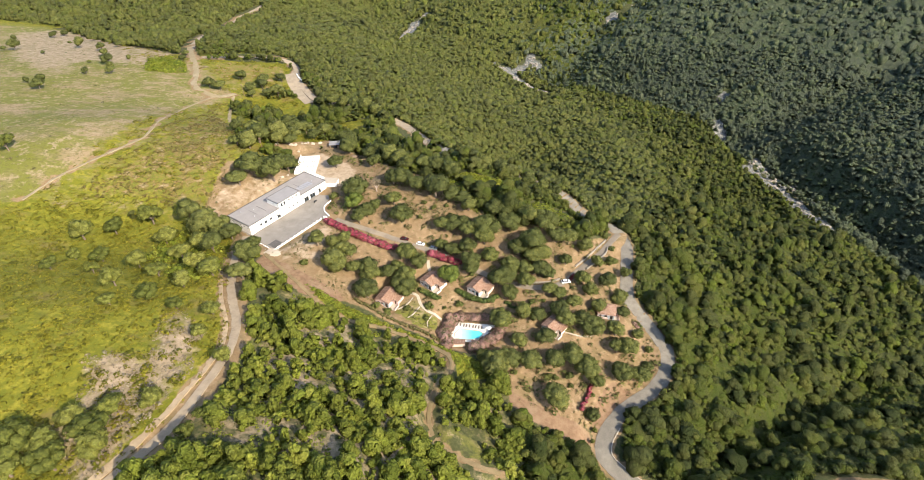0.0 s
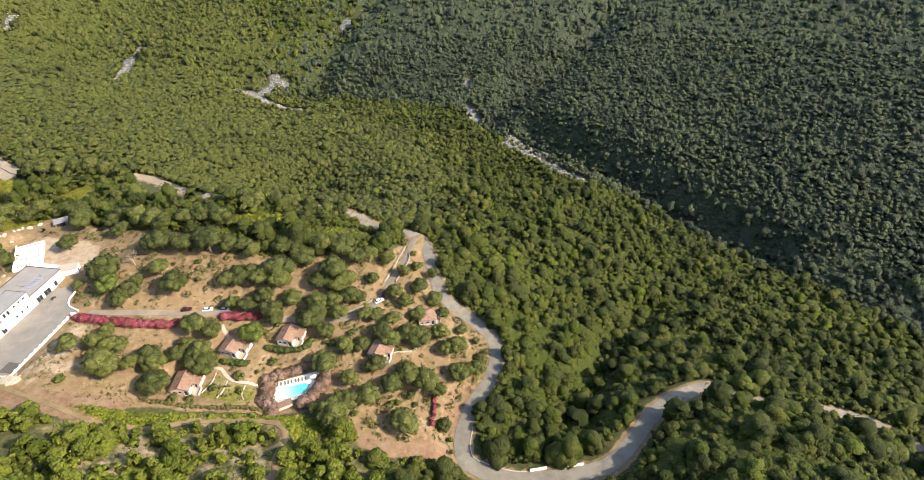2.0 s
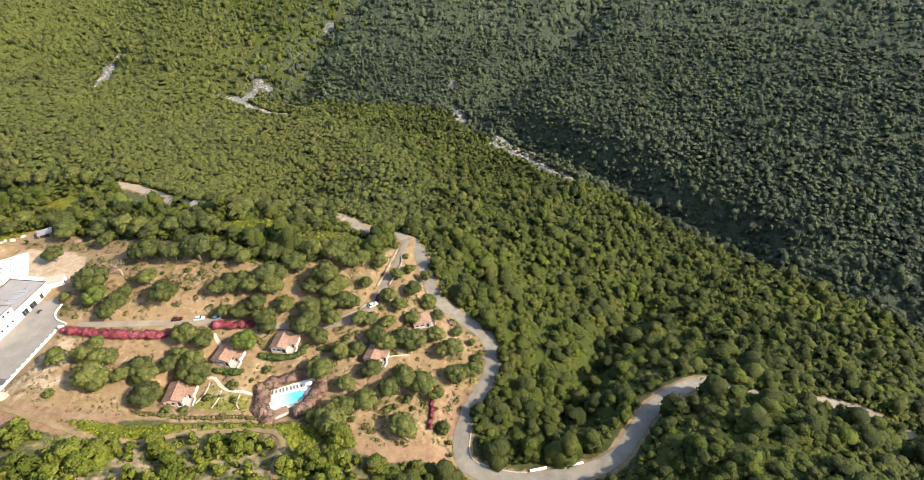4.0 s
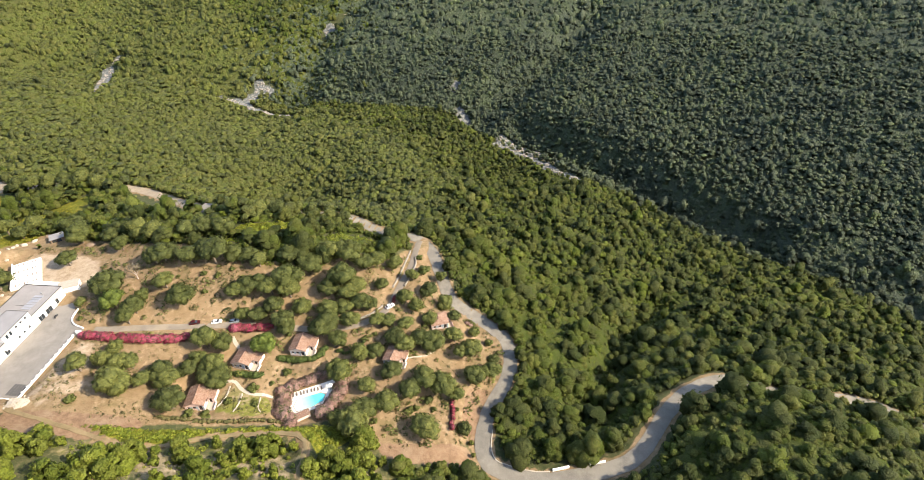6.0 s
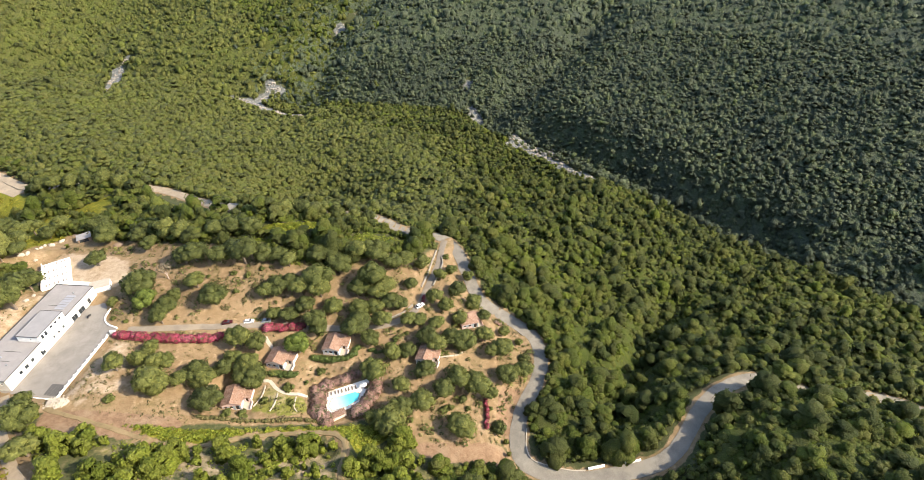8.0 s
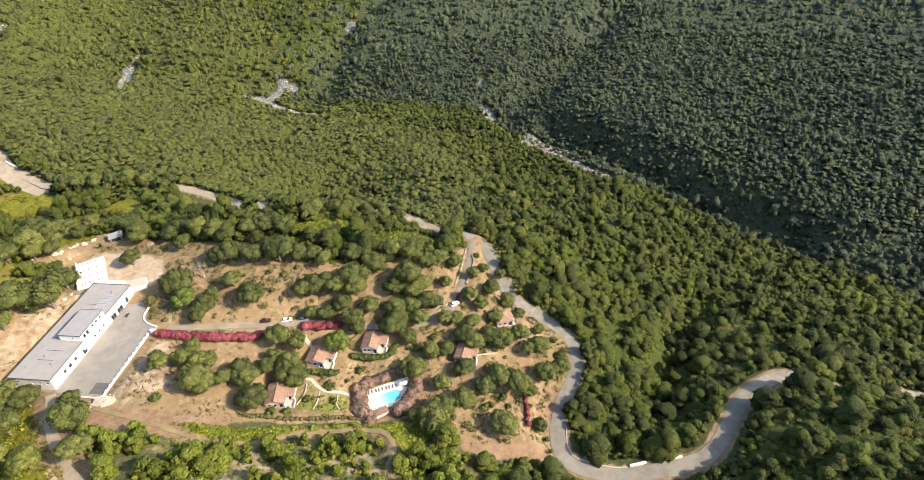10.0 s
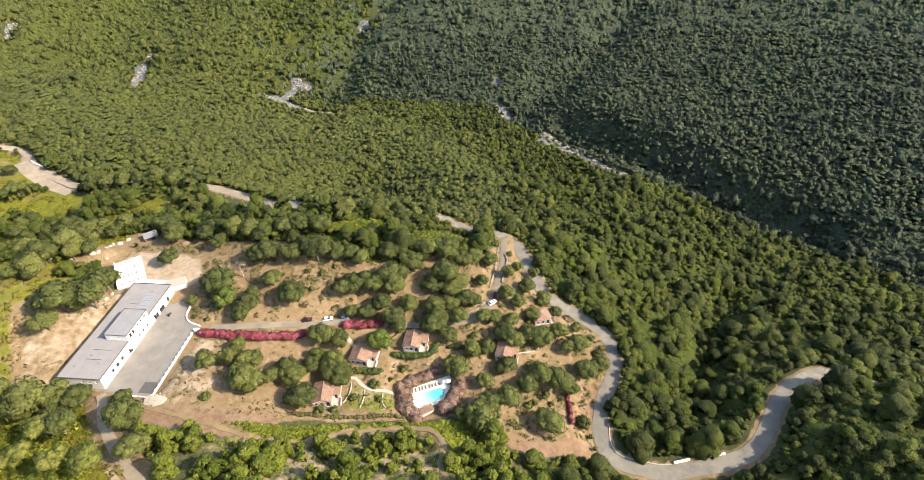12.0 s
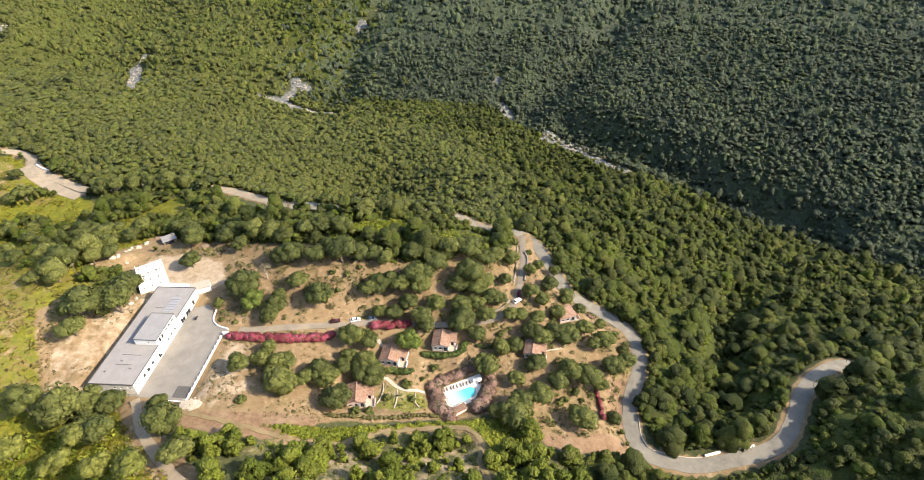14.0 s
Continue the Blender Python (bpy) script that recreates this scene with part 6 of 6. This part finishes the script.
# ---- cottages ----
def cottage(x, y, z, turn, w, d, wall_mat, label, side=2.4, wall_h=2.7, hip=False):
    """A small tiled house: main block under a gable, a lower side room, a terrace."""
    ob = thing("cottage", pose(x, y, z, 0, 0, turn), label, "house", "holiday cottages")
    box_walls(ob, w, d, wall_h, 0.28, [(0.7, 1.5, 1.0, 2.0), (w / 2 - 0.6, w / 2 + 0.4, 0.9, 2.0), (w - 1.7, w - 0.6, 0.05, 2.1)], [(d * 0.3, d * 0.3 + 0.9, 1.0, 2.0)], [], [(d * 0.4, d * 0.4 + 0.9, 1.0, 2.0)], wall_mat, None, M_SHUT)
    o, rise, t = 0.35, w * 0.19, 0.16
    mid = w * 0.5
    if not hip:
        for y0 in (0.0, d - 0.28):
            bm = bmesh.new()
            a = [bm.verts.new(p) for p in ((0, y0, wall_h), (w, y0, wall_h), (mid, y0, wall_h + rise))]
            b = [bm.verts.new(p) for p in ((0, y0 + 0.28, wall_h), (w, y0 + 0.28, wall_h), (mid, y0 + 0.28, wall_h + rise))]
            bm.faces.new(a)
            bm.faces.new(b[::-1])
            for i in range(3):
                j = (i + 1) % 3
                bm.faces.new((a[i], b[i], b[j], a[j]))
            bmesh.ops.recalc_face_normals(bm, faces=bm.faces)
            part("gable", bm, wall_mat, ob)
    slope = rise / mid
    if hip:
        bm = bmesh.new()
        base = [(-o, -o), (w + o, -o), (w + o, d + o), (-o, d + o)]
        lo = [bm.verts.new((px, py, wall_h + 0.0)) for px, py in base]
        hi = [bm.verts.new((px, py, wall_h + t)) for px, py in base]
        r0, r1 = bm.verts.new((mid, d * 0.32, wall_h + rise + t)), bm.verts.new((mid, d * 0.68, wall_h + rise + t))
        bm.faces.new(lo[::-1])
        for i in range(4):
            j = (i + 1) % 4
            bm.faces.new((lo[i], lo[j], hi[j], hi[i]))
        bm.faces.new((hi[0], hi[1], r0))
        bm.faces.new((hi[1], hi[2], r1, r0))
        bm.faces.new((hi[2], hi[3], r1))
        bm.faces.new((hi[3], hi[0], r0, r1))
        bmesh.ops.recalc_face_normals(bm, faces=bm.faces)
        part("roof", bm, M_TILE, ob, "faded terracotta tile roof")
    else:
        for sgn in (-1, 1):
            bm = bmesh.new()
            x_e = -o if sgn < 0 else w + o
            z_e = wall_h - slope * o
            pts = [(x_e, -o, z_e), (mid, -o, wall_h + rise), (mid, d + o, wall_h + rise), (x_e, d + o, z_e)]
            lo = [bm.verts.new(p) for p in pts]
            hi = [bm.verts.new((p[0], p[1], p[2] + t)) for p in pts]
            bm.faces.new(lo[::-1])
            bm.faces.new(hi)
            for i in range(4):
                j = (i + 1) % 4
                bm.faces.new((lo[i], lo[j], hi[j], hi[i]))
            bmesh.ops.recalc_face_normals(bm, faces=bm.faces)
            part("roof_slope", bm, M_TILE, ob, "weathered terracotta tile roof")
        part("ridge", rod((mid, -o, wall_h + rise + t), (mid, d + o, wall_h + rise + t), 0.13, 0.13, n=8), M_TILE, ob)
    # lower side room and terrace
    sd = d * 0.62
    room = wall_with_holes(side, 2.1, 0.25, [(0.7, 1.6, 0.05, 1.95)])
    part("side_wall", room, wall_mat, ob, "", pose(w, d - sd, 0))
    part("side_wall", wall_with_holes(sd - 0.25, 2.1, 0.25, [(1.2, 2.0, 0.9, 1.8)]), wall_mat, ob, "", pose(w + side, d - sd + 0.25, 0, 0, 0, 90))
    part("side_wall", wall_with_holes(side - 0.25, 2.1, 0.25, []), wall_mat, ob, "", pose(w + side - 0.25, d, 0, 0, 0, 180))
    bm = bmesh.new()
    pts = [(w + 0.02, d - sd - 0.25, 2.45), (w + side + 0.3, d - sd - 0.25, 2.1), (w + side + 0.3, d + 0.25, 2.1), (w + 0.02, d + 0.25, 2.45)]
    lo = [bm.verts.new(p) for p in pts]
    hi = [bm.verts.new((p[0], p[1], p[2] + 0.14)) for p in pts]
    bm.faces.new(lo[::-1])
    bm.faces.new(hi)
    for i in range(4):
        j = (i + 1) % 4
        bm.faces.new((lo[i], lo[j], hi[j], hi[i]))
    bmesh.ops.recalc_face_normals(bm, faces=bm.faces)
    part("side_roof", bm, M_TILE, ob)
    part("patio", box(w + 0.02, w + side + 0.6, -0.3, d - sd - 0.02, -0.5, 0.12), M_PAVE, ob, "pale paved patio")
    part("patio_wall", box(w + side + 0.4, w + side + 0.6, -0.3, d - sd - 0.02, 0.12, 0.8), wall_mat, ob)
    part("plinth", box(-0.06, w + 0.0, -0.06, d + 0.06, -0.8, -0.01), M_STONE, ob)
    return ob


cottage(-41.6, 157.6, -12.6, -24, 6.0, 7.4, M_PINK, "pink rendered cottage with mottled terracotta roof below trees")
cottage(-25.2, 169.0, -12.8, -38, 6.4, 6.6, M_CREAM, "pale cottage half hidden by a round pine")
cottage(-6.0, 166.4, -14.3, -34, 5.8, 7.2, M_CREAM, "cream cottage with terracotta roof above a clipped hedge")
cottage(22.6, 149.6, -18.7, -42, 5.6, 6.4, M_CREAM, "cream cottage with pinkish tile roof among trees", 1.8)
cottage(45.4, 157.6, -20.3, -14, 6.4, 5.8, M_PINK, "small cottage with hipped terracotta roof in thick trees", 1.4, hip=True)


# ---- pool ----
POOL = [(-9.0, 149.5), (-1.0, 148.4), (0.6, 146.8), (-1.2, 144.3), (-5.3, 143.7), (-10.4, 144.4), (-10.8, 147.0)]
DECK = [(-11.6, 153.0), (4.8, 151.4), (4.6, 148.2), (-2.6, 142.6), (-10.9, 143.2), (-13.2, 145.9)]
pool = thing("swimming_pool", Matrix(), "turquoise swimming pool in a white paved terrace", "pool")
bm = bmesh.new()
for loop in (DECK, POOL):
    vs = [bm.verts.new((x, y, -17.98)) for x, y in loop]
    for a, b in zip(vs, vs[1:] + vs[:1]):
        bm.edges.new((a, b))
bmesh.ops.triangle_fill(bm, edges=bm.edges[:], use_beauty=True)
top = bmesh.ops.extrude_face_region(bm, geom=bm.faces[:])
for v in [g for g in top["geom"] if isinstance(g, bmesh.types.BMVert)]:
    v.co.z -= 0.5
bmesh.ops.recalc_face_normals(bm, faces=bm.faces)
part("terrace", bm, M_DECK, pool, "white paved pool terrace")
bm = bmesh.new()
lo = [bm.verts.new((x, y, -19.4)) for x, y in POOL]
hi = [bm.verts.new((x, y, -18.0)) for x, y in POOL]
bm.faces.new(lo)
for i in range(len(lo)):
    j = (i + 1) % len(lo)
    bm.faces.new((lo[i], hi[i], hi[j], lo[j]))
part("basin", bm, M_DECK, pool)
part("water", prism([(x * 0.998 - 0.01, y * 0.9995 + 0.07) for x, y in POOL], -18.5, -18.08), M_WATER, pool, "bright turquoise water")
for i in range(len(POOL)):
    a, b = Vector((*POOL[i], -17.96)), Vector((*POOL[(i + 1) % len(POOL)], -17.96))
    part("coping", box(0, (b - a).length, -0.28, -0.0, 0, 0.06), M_PAVE, pool, "", Matrix.Translation(a) @ pose(0, 0, 0, 0, 0, math.degrees(math.atan2(b.y - a.y, b.x - a.x))))


def lounger(m):
    ob = thing("sun_lounger", m, "brown sun lounger with raised back on white paving", "lounger", "loungers by the pool")
    part("mattress", box(-0.30, 0.30, -0.95, 0.35, 0.30, 0.38, bevel=0.02), M_SEAT, ob)
    part("backrest", box(-0.30, 0.30, 0, 0.7, 0, 0.08), M_SEAT, ob, "", pose(0, 0.35, 0.32, 38))
    part("frame", box(-0.35, 0.35, -1.0, 0.5, 0.24, 0.295), M_EDGE, ob)
    for sx in (-0.3, 0.3):
        for sy in (-0.85, 0.4):
            part("leg", box(sx - 0.03, sx + 0.03, sy - 0.03, sy + 0.03, 0, 0.24), M_EDGE, ob)
    return ob


lead = None
for k in range(9):
    t = k / 8 + (0.018 if k in (2, 5) else 0)
    m = pose(-9.6 + 9.4 * t, 151.5 - 1.7 * t, -17.97, 0, 0, -12 + (k * 37 % 11) - 5) @ Matrix.Diagonal((0.85, 0.85, 0.85, 1))
    lead = lounger(m) if lead is None else (copy_thing(lead, m), lead)[1]
brolly = thing("parasol", pose(2.5, 148.0, -17.97), "white parasol beside the pool", "parasol")
part("pole", rod((0, 0, 0), (0, 0, 2.3), 0.04, 0.03), M_CHROME, brolly)
bm = bmesh.new()
bmesh.ops.create_cone(bm, cap_ends=True, segments=8, radius1=1.0, radius2=0.05, depth=0.45, matrix=Matrix.Translation((0, 0, 2.3)))
part("canopy", bm, M_WHITE, brolly)
part("base", rod((0, 0, 0), (0, 0, 0.12), 0.35, 0.3, n=12), M_STONE, brolly)
shed = thing("pump_house", pose(-11.4, 140.4, -18.2, 0, 0, 2), "low pool pump house with pinkish tiled roof", "shed")
box_walls(shed, 4.9, 2.2, 1.5, 0.2, [], [], [], [], M_CREAM)
for k in range(9):
    part("roof_board", box(-0.15 + k * 0.58, 0.39 + k * 0.58, -0.2, 2.4, 1.5, 1.58), M_TILE, shed)


# ---- paths and low walls ----
def strip(name, label, points, wide, material, lift=0.06):
    xy = glide(points, 1.0)
    t = np.gradient(xy, axis=0)
    t /= np.linalg.norm(t, axis=1, keepdims=True)
    s = np.column_stack([t[:, 1], -t[:, 0]]) * wide / 2
    z = hgt(xy[:, 0], xy[:, 1])
    bm = bmesh.new()
    rows = [[bm.verts.new((*(p - q), h - 0.3)), bm.verts.new((*(p - q), h + lift)), bm.verts.new((*(p + q), h + lift)), bm.verts.new((*(p + q), h - 0.3))] for p, q, h in zip(xy, s, z)]
    for a, b in zip(rows, rows[1:]):
        for j in range(3):
            bm.faces.new((a[j], a[j + 1], b[j + 1], b[j]))
    bmesh.ops.recalc_face_normals(bm, faces=bm.faces)
    return solid(name, bm, material, label, "path", "structure")


strip("path_bank", "trodden earth track along the long building", [(-89.2, 231.5), (-97.1, 218.9), (-104.2, 208.2), (-110.8, 199.5), (-114, 193)], 1.8, M_FIELD, 0.08)
strip("pavement_path", "pale paved garden path to the pool", [(-31.5, 162.6), (-28.5, 163.4), (-25.6, 162.2), (-24.7, 159.4), (-22.8, 156.4), (-19.6, 154.4), (-15.6, 153.2)], 1.15, M_PAVE, 0.12)
strip("pavement_steps", "pale paved steps beside the drive", [(-22.6, 180.2), (-22.0, 176.6), (-20.6, 174)], 1.3, M_PAVE, 0.16)
strip("pavement_edge", "pale edging of a cottage lawn", [(31.5, 148.2), (36, 147.2), (41, 147.8), (44, 150)], 0.6, M_PAVE, 0.2)
strip("path_lane_verge", "pale dusty strip along the lane", [(-95.6, 150), (-90.4, 138), (-83.6, 125), (-80.6, 114), (-80.8, 104), (-82, 95), (-83.4, 86), (-87, 75), (-92.6, 64), (-98, 52)], 2.6, M_DIRT, 0.14)
kerb("garden_wall", "low pale stone wall of a lawn terrace", [(-27.4, 161.0), (-28.6, 158.4), (-30.4, 156.1), (-32.7, 154.4)], 0.35, 0.35, M_PAVE)
kerb("garden_wall", "low pale stone wall between lawn terraces", [(-24.4, 156.6), (-26.2, 153), (-28.4, 150.2)], 0.35, 0.35, M_PAVE)
kerb("garden_wall", "low pale wall beside small lawns", [(-19.4, 153.2), (-21.0, 149.8), (-20.6, 147.4)], 0.35, 0.3, M_PAVE)
kerb("stone_wall", "rough stone wall along the drive", [(56.6, 198.6), (54.8, 193.6), (50, 187.4), (44.2, 180.6)], 0.5, 0.7, M_STONE)
kerb("stone_wall", "rough stone wall on the upper side of the drive", [(57.0, 204.6), (51.0, 196.2), (45, 188.2), (39.6, 182)], 0.5, 0.8, M_STONE)
kerb("stone_wall", "grey stone wall along the drive bend", [(32, 173.4), (27, 171.2), (20, 170.4)], 0.5, 0.7, M_STONE)
line = ROADS["road"][0]
inner = [tuple(p[:2]) for p in line if p[1] < 119 and p[0] < 60 and p[1] > 88]
side_pts = []
for i in range(1, len(inner) - 1):
    tx, ty = inner[i + 1][0] - inner[i - 1][0], inner[i + 1][1] - inner[i - 1][1]
    n = math.hypot(tx, ty)
    side_pts.append((inner[i][0] - ty / n * 2.85, inner[i][1] + tx / n * 2.85))
kerb("road_kerb", "low pale concrete kerb on the bend of the road", side_pts[::2], 0.35, 0.3, M_PAVE)
kerb("roadside_parapet", "white concrete parapet block beside the road", straight((57.6, 93.4), (63.0, 91.8)), 0.6, 0.85, M_WHITE)
kerb("roadside_parapet", "white concrete parapet block beside the road", straight((69.2, 89.2), (74.2, 87.4)), 0.6, 0.85, M_WHITE)
kerb("roadside_parapet", "white concrete parapet on the upper road bend", [(-131, 392.5), (-134.5, 397), (-137, 402)], 0.7, 1.0, M_WHITE)
kerb("roadside_parapet", "white concrete parapet at the road bend", straight((49.0, 237.8), (46.4, 240)), 0.6, 0.9, M_WHITE)


# ---- cars ----
def car(m, paint, label):
    ob = thing("car", m, label, "car", "parked cars")

    def shell(profile, w, inset=0.0):
        bm = bmesh.new()
        a = [bm.verts.new((x, -w / 2 + inset * (z > 0.95), z)) for x, z in profile]
        b = [bm.verts.new((x, w / 2 - inset * (z > 0.95), z)) for x, z in profile]
        bm.faces.new(a)
        bm.faces.new(b[::-1])
        for i in range(len(a)):
            j = (i + 1) % len(a)
            bm.faces.new((a[i], b[i], b[j], a[j]))
        bmesh.ops.recalc_face_normals(bm, faces=bm.faces)
        bmesh.ops.bevel(bm, geom=bm.edges[:], offset=0.05, segments=2, affect='EDGES')
        return bm
    part("body", shell([(-2.1, 0.28), (2.1, 0.28), (2.12, 0.62), (1.95, 0.80), (1.0, 0.94), (-2.05, 0.98), (-2.12, 0.6)], 1.76), paint, ob)
    part("glasshouse", shell([(1.0, 0.93), (0.35, 1.38), (-1.35, 1.40), (-1.95, 0.96)], 1.62, 0.14), M_GLASS, ob)
    part("roof", box(-1.3, 0.35, -0.64, 0.64, 1.38, 1.45, bevel=0.03), paint, ob)
    for sx in (-1.3, 1.3):
        for sy in (-0.80, 0.80):
            wheel = part("wheel", rod((sx, sy - 0.1, 0.31), (sx, sy + 0.1, 0.31), 0.31, 0.31, n=14), M_RUBBER, ob)
            part("rim", rod((sx, sy - 0.11, 0.31), (sx, sy + 0.11, 0.31), 0.19, 0.19, n=10), M_CHROME, wheel)
    for sy in (-0.62, 0.62):
        part("headlight", box(2.06, 2.14, sy - 0.18, sy + 0.18, 0.58, 0.72), M_GLASS, ob)
        part("tail_light", box(-2.14, -2.08, sy - 0.16, sy + 0.16, 0.62, 0.84), M_LAMP, ob)
    return ob


def on_drive(x, y, turn, lift=0.0):
    return pose(x, y, ground_at(x, y) + 0.12 + lift, 0, 0, turn) @ Matrix.Diagonal((0.86, 0.86, 0.86, 1))


car(on_drive(-33.2, 190.2, -14), M_CARR, "dark red hatchback parked on the drive")
car(on_drive(-26.2, 188.4, -16), M_CARW, "white hatchback parked on the drive")
car(on_drive(-20.6, 186.6, -18), M_CARG, "silver grey car parked under trees")
car(on_drive(34.3, 171.6, 8), M_CARW, "white car parked at the drive bend")
bike = thing("motor_scooter", pose(-76.4, 212.8, -1.06, 0, 0, 60), "dark motor scooter parked before the white wall", "scooter")
part("body", box(-0.7, 0.5, -0.2, 0.2, 0.35, 0.85, bevel=0.06), M_BLACK, bike)
part("seat", box(-0.65, 0.1, -0.17, 0.17, 0.85, 0.98, bevel=0.04), M_RUBBER, bike)
part("handlebar", rod((0.5, -0.35, 1.1), (0.5, 0.35, 1.1), 0.03, 0.03), M_CHROME, bike)
for sx in (-0.6, 0.75):
    part("wheel", rod((sx, -0.07, 0.28), (sx, 0.07, 0.28), 0.28, 0.28, n=14), M_RUBBER, bike)

# ---- poles, boulders, shed ----
def utility_pole(x, y, tall, lean, label):
    ob = thing("utility_pole", pose(x, y, ground_at(x, y), lean, lean * 0.4, 30), label, "pole")
    part("post", rod((0, 0, -0.6), (0, 0, tall), 0.16, 0.11), M_TIMBER, ob)
    part("crossarm", box(-0.7, 0.7, -0.06, 0.06, tall - 0.6, tall - 0.45), M_TIMBER, ob)
    for sx in (-0.6, 0.0, 0.6):
        part("insulator", rod((sx, 0, tall - 0.45), (sx, 0, tall - 0.25), 0.05, 0.04), M_DECK, ob)
    return ob


utility_pole(-110.3, 248.4, 7.5, 6, "leaning weathered timber utility pole near scrub")
utility_pole(-94.0, 235.0, 6.5, -8, "pale leaning timber pole behind the building")
utility_pole(-161.7, 359.2, 9.0, 1, "timber utility pole beside the meadow path")


def boulder(seed):
    rs = np.random.RandomState(seed)
    bm = bmesh.new()
    bmesh.ops.create_icosphere(bm, subdivisions=2, radius=1.0)
    for v in bm.verts:
        v.co *= 1 + 0.28 * noise.noise(v.co * 1.4 + Vector((seed, 0, 0)))
        v.co.z *= 0.65
    return bm


ROCKS = [(-99.6, 260.5, 1.7), (-97.8, 261.6, 1.5), (-95.2, 264.7, 1.0), (-94.0, 266.1, 1.1), (-93.1, 268.3, 1.1), (-91.0, 268.7, 1.7), (-87.8, 271.7, 1.5), (-99.3, 255.4, 1.0), (-95.5, 257.9, 1.0),
         (-108.4, 255.3, 1.1), (-106.3, 257.7, 1.0), (-95.5, 228.6, 1.2), (-93.7, 231.6, 1.1)]
ROCK_MESH = [mesh_of("boulder", boulder(k), M_PAVE) for k in range(4)]
for i, (x, y, r) in enumerate(ROCKS):
    ob = new("boulder", ROCK_MESH[i % 4])
    ob.matrix_basis = pose(x, y, ground_at(x, y) + 0.2 * r, 0, 0, i * 67) @ Matrix.Diagonal((r * 0.85, r * 0.55, r * 0.75, 1))
    tagged(ob, "pale limestone boulder on a dusty bank", "boulder", "boulders behind the yard")
hrs = np.random.RandomState(83)
bm = boulder(6)
bmesh.ops.transform(bm, matrix=Matrix.Diagonal((3.6, 2.2, 0.7, 1)), verts=bm.verts)
for _ in range(90):
    a, d, r = hrs.uniform(0, 6.28), hrs.uniform(0.2, 1.05), hrs.uniform(0.1, 0.34)
    bmesh.ops.create_icosphere(bm, subdivisions=1, radius=r, matrix=pose(4.0 * d * math.cos(a), 2.6 * d * math.sin(a), 0.5 * (1.05 - d) + 0.1, 0, 0, hrs.uniform(0, 360)) @ Matrix.Diagonal((1.2, 0.9, 0.7, 1)))
heap = new("rubble_heap", mesh_of("rubble_heap", bm, M_PAVE))
heap.matrix_basis = pose(-84.0, 173.2, ground_at(-84.0, 173.2), 0, 0, -30)
tagged(heap, "heap of pale rubble below the yard wall", "rubble")
hut = thing("shed", pose(-81.2, 266.2, ground_at(-78, 268) - 0.1, 0, 0, 6), "small open shed with pale tin roof", "shed")
box_walls(hut, 5.0, 4.2, 2.2, 0.15, [(0.5, 4.0, 0.1, 1.9)], [], [], [], M_TIMBER)
part("roof", box(-0.3, 5.3, -0.4, 4.5, 2.2, 2.3), M_FLAT_B, hut, "pale tin roof")
for x, y, r in ((-83.2, 275.5, 2.0), (-66.6, 257.2, 2.2)):
    ob = new("brush_pile", mesh_of("brush_pile", boulder(9), M_TIMBER))
    ob.matrix_basis = pose(x, y, ground_at(x, y)) @ Matrix.Diagonal((r, r * 0.8, r * 0.5, 1))
    tagged(ob, "heap of brown cut brushwood on bare soil", "brush pile")
# pale boulders of the stream bed
rs = np.random.RandomState(77)
bm = bmesh.new()
for s in STREAM_BED:
    for px, py in glide(s, 2.2):
        for _ in range(2):
            x, y, r = px + rs.normal(0, 2.4), py + rs.normal(0, 2.4), rs.uniform(0.5, 1.5)
            bmesh.ops.create_icosphere(bm, subdivisions=1, radius=1.0, matrix=pose(x, y, ground_at(x, y) + 0.1, 0, 0, rs.uniform(0, 360)) @ Matrix.Diagonal((r * 1.3, r, r * 0.7, 1)))
solid("stream_boulders", bm, M_STONE, "pale boulders in the dry stream bed", "boulders", "stuff")
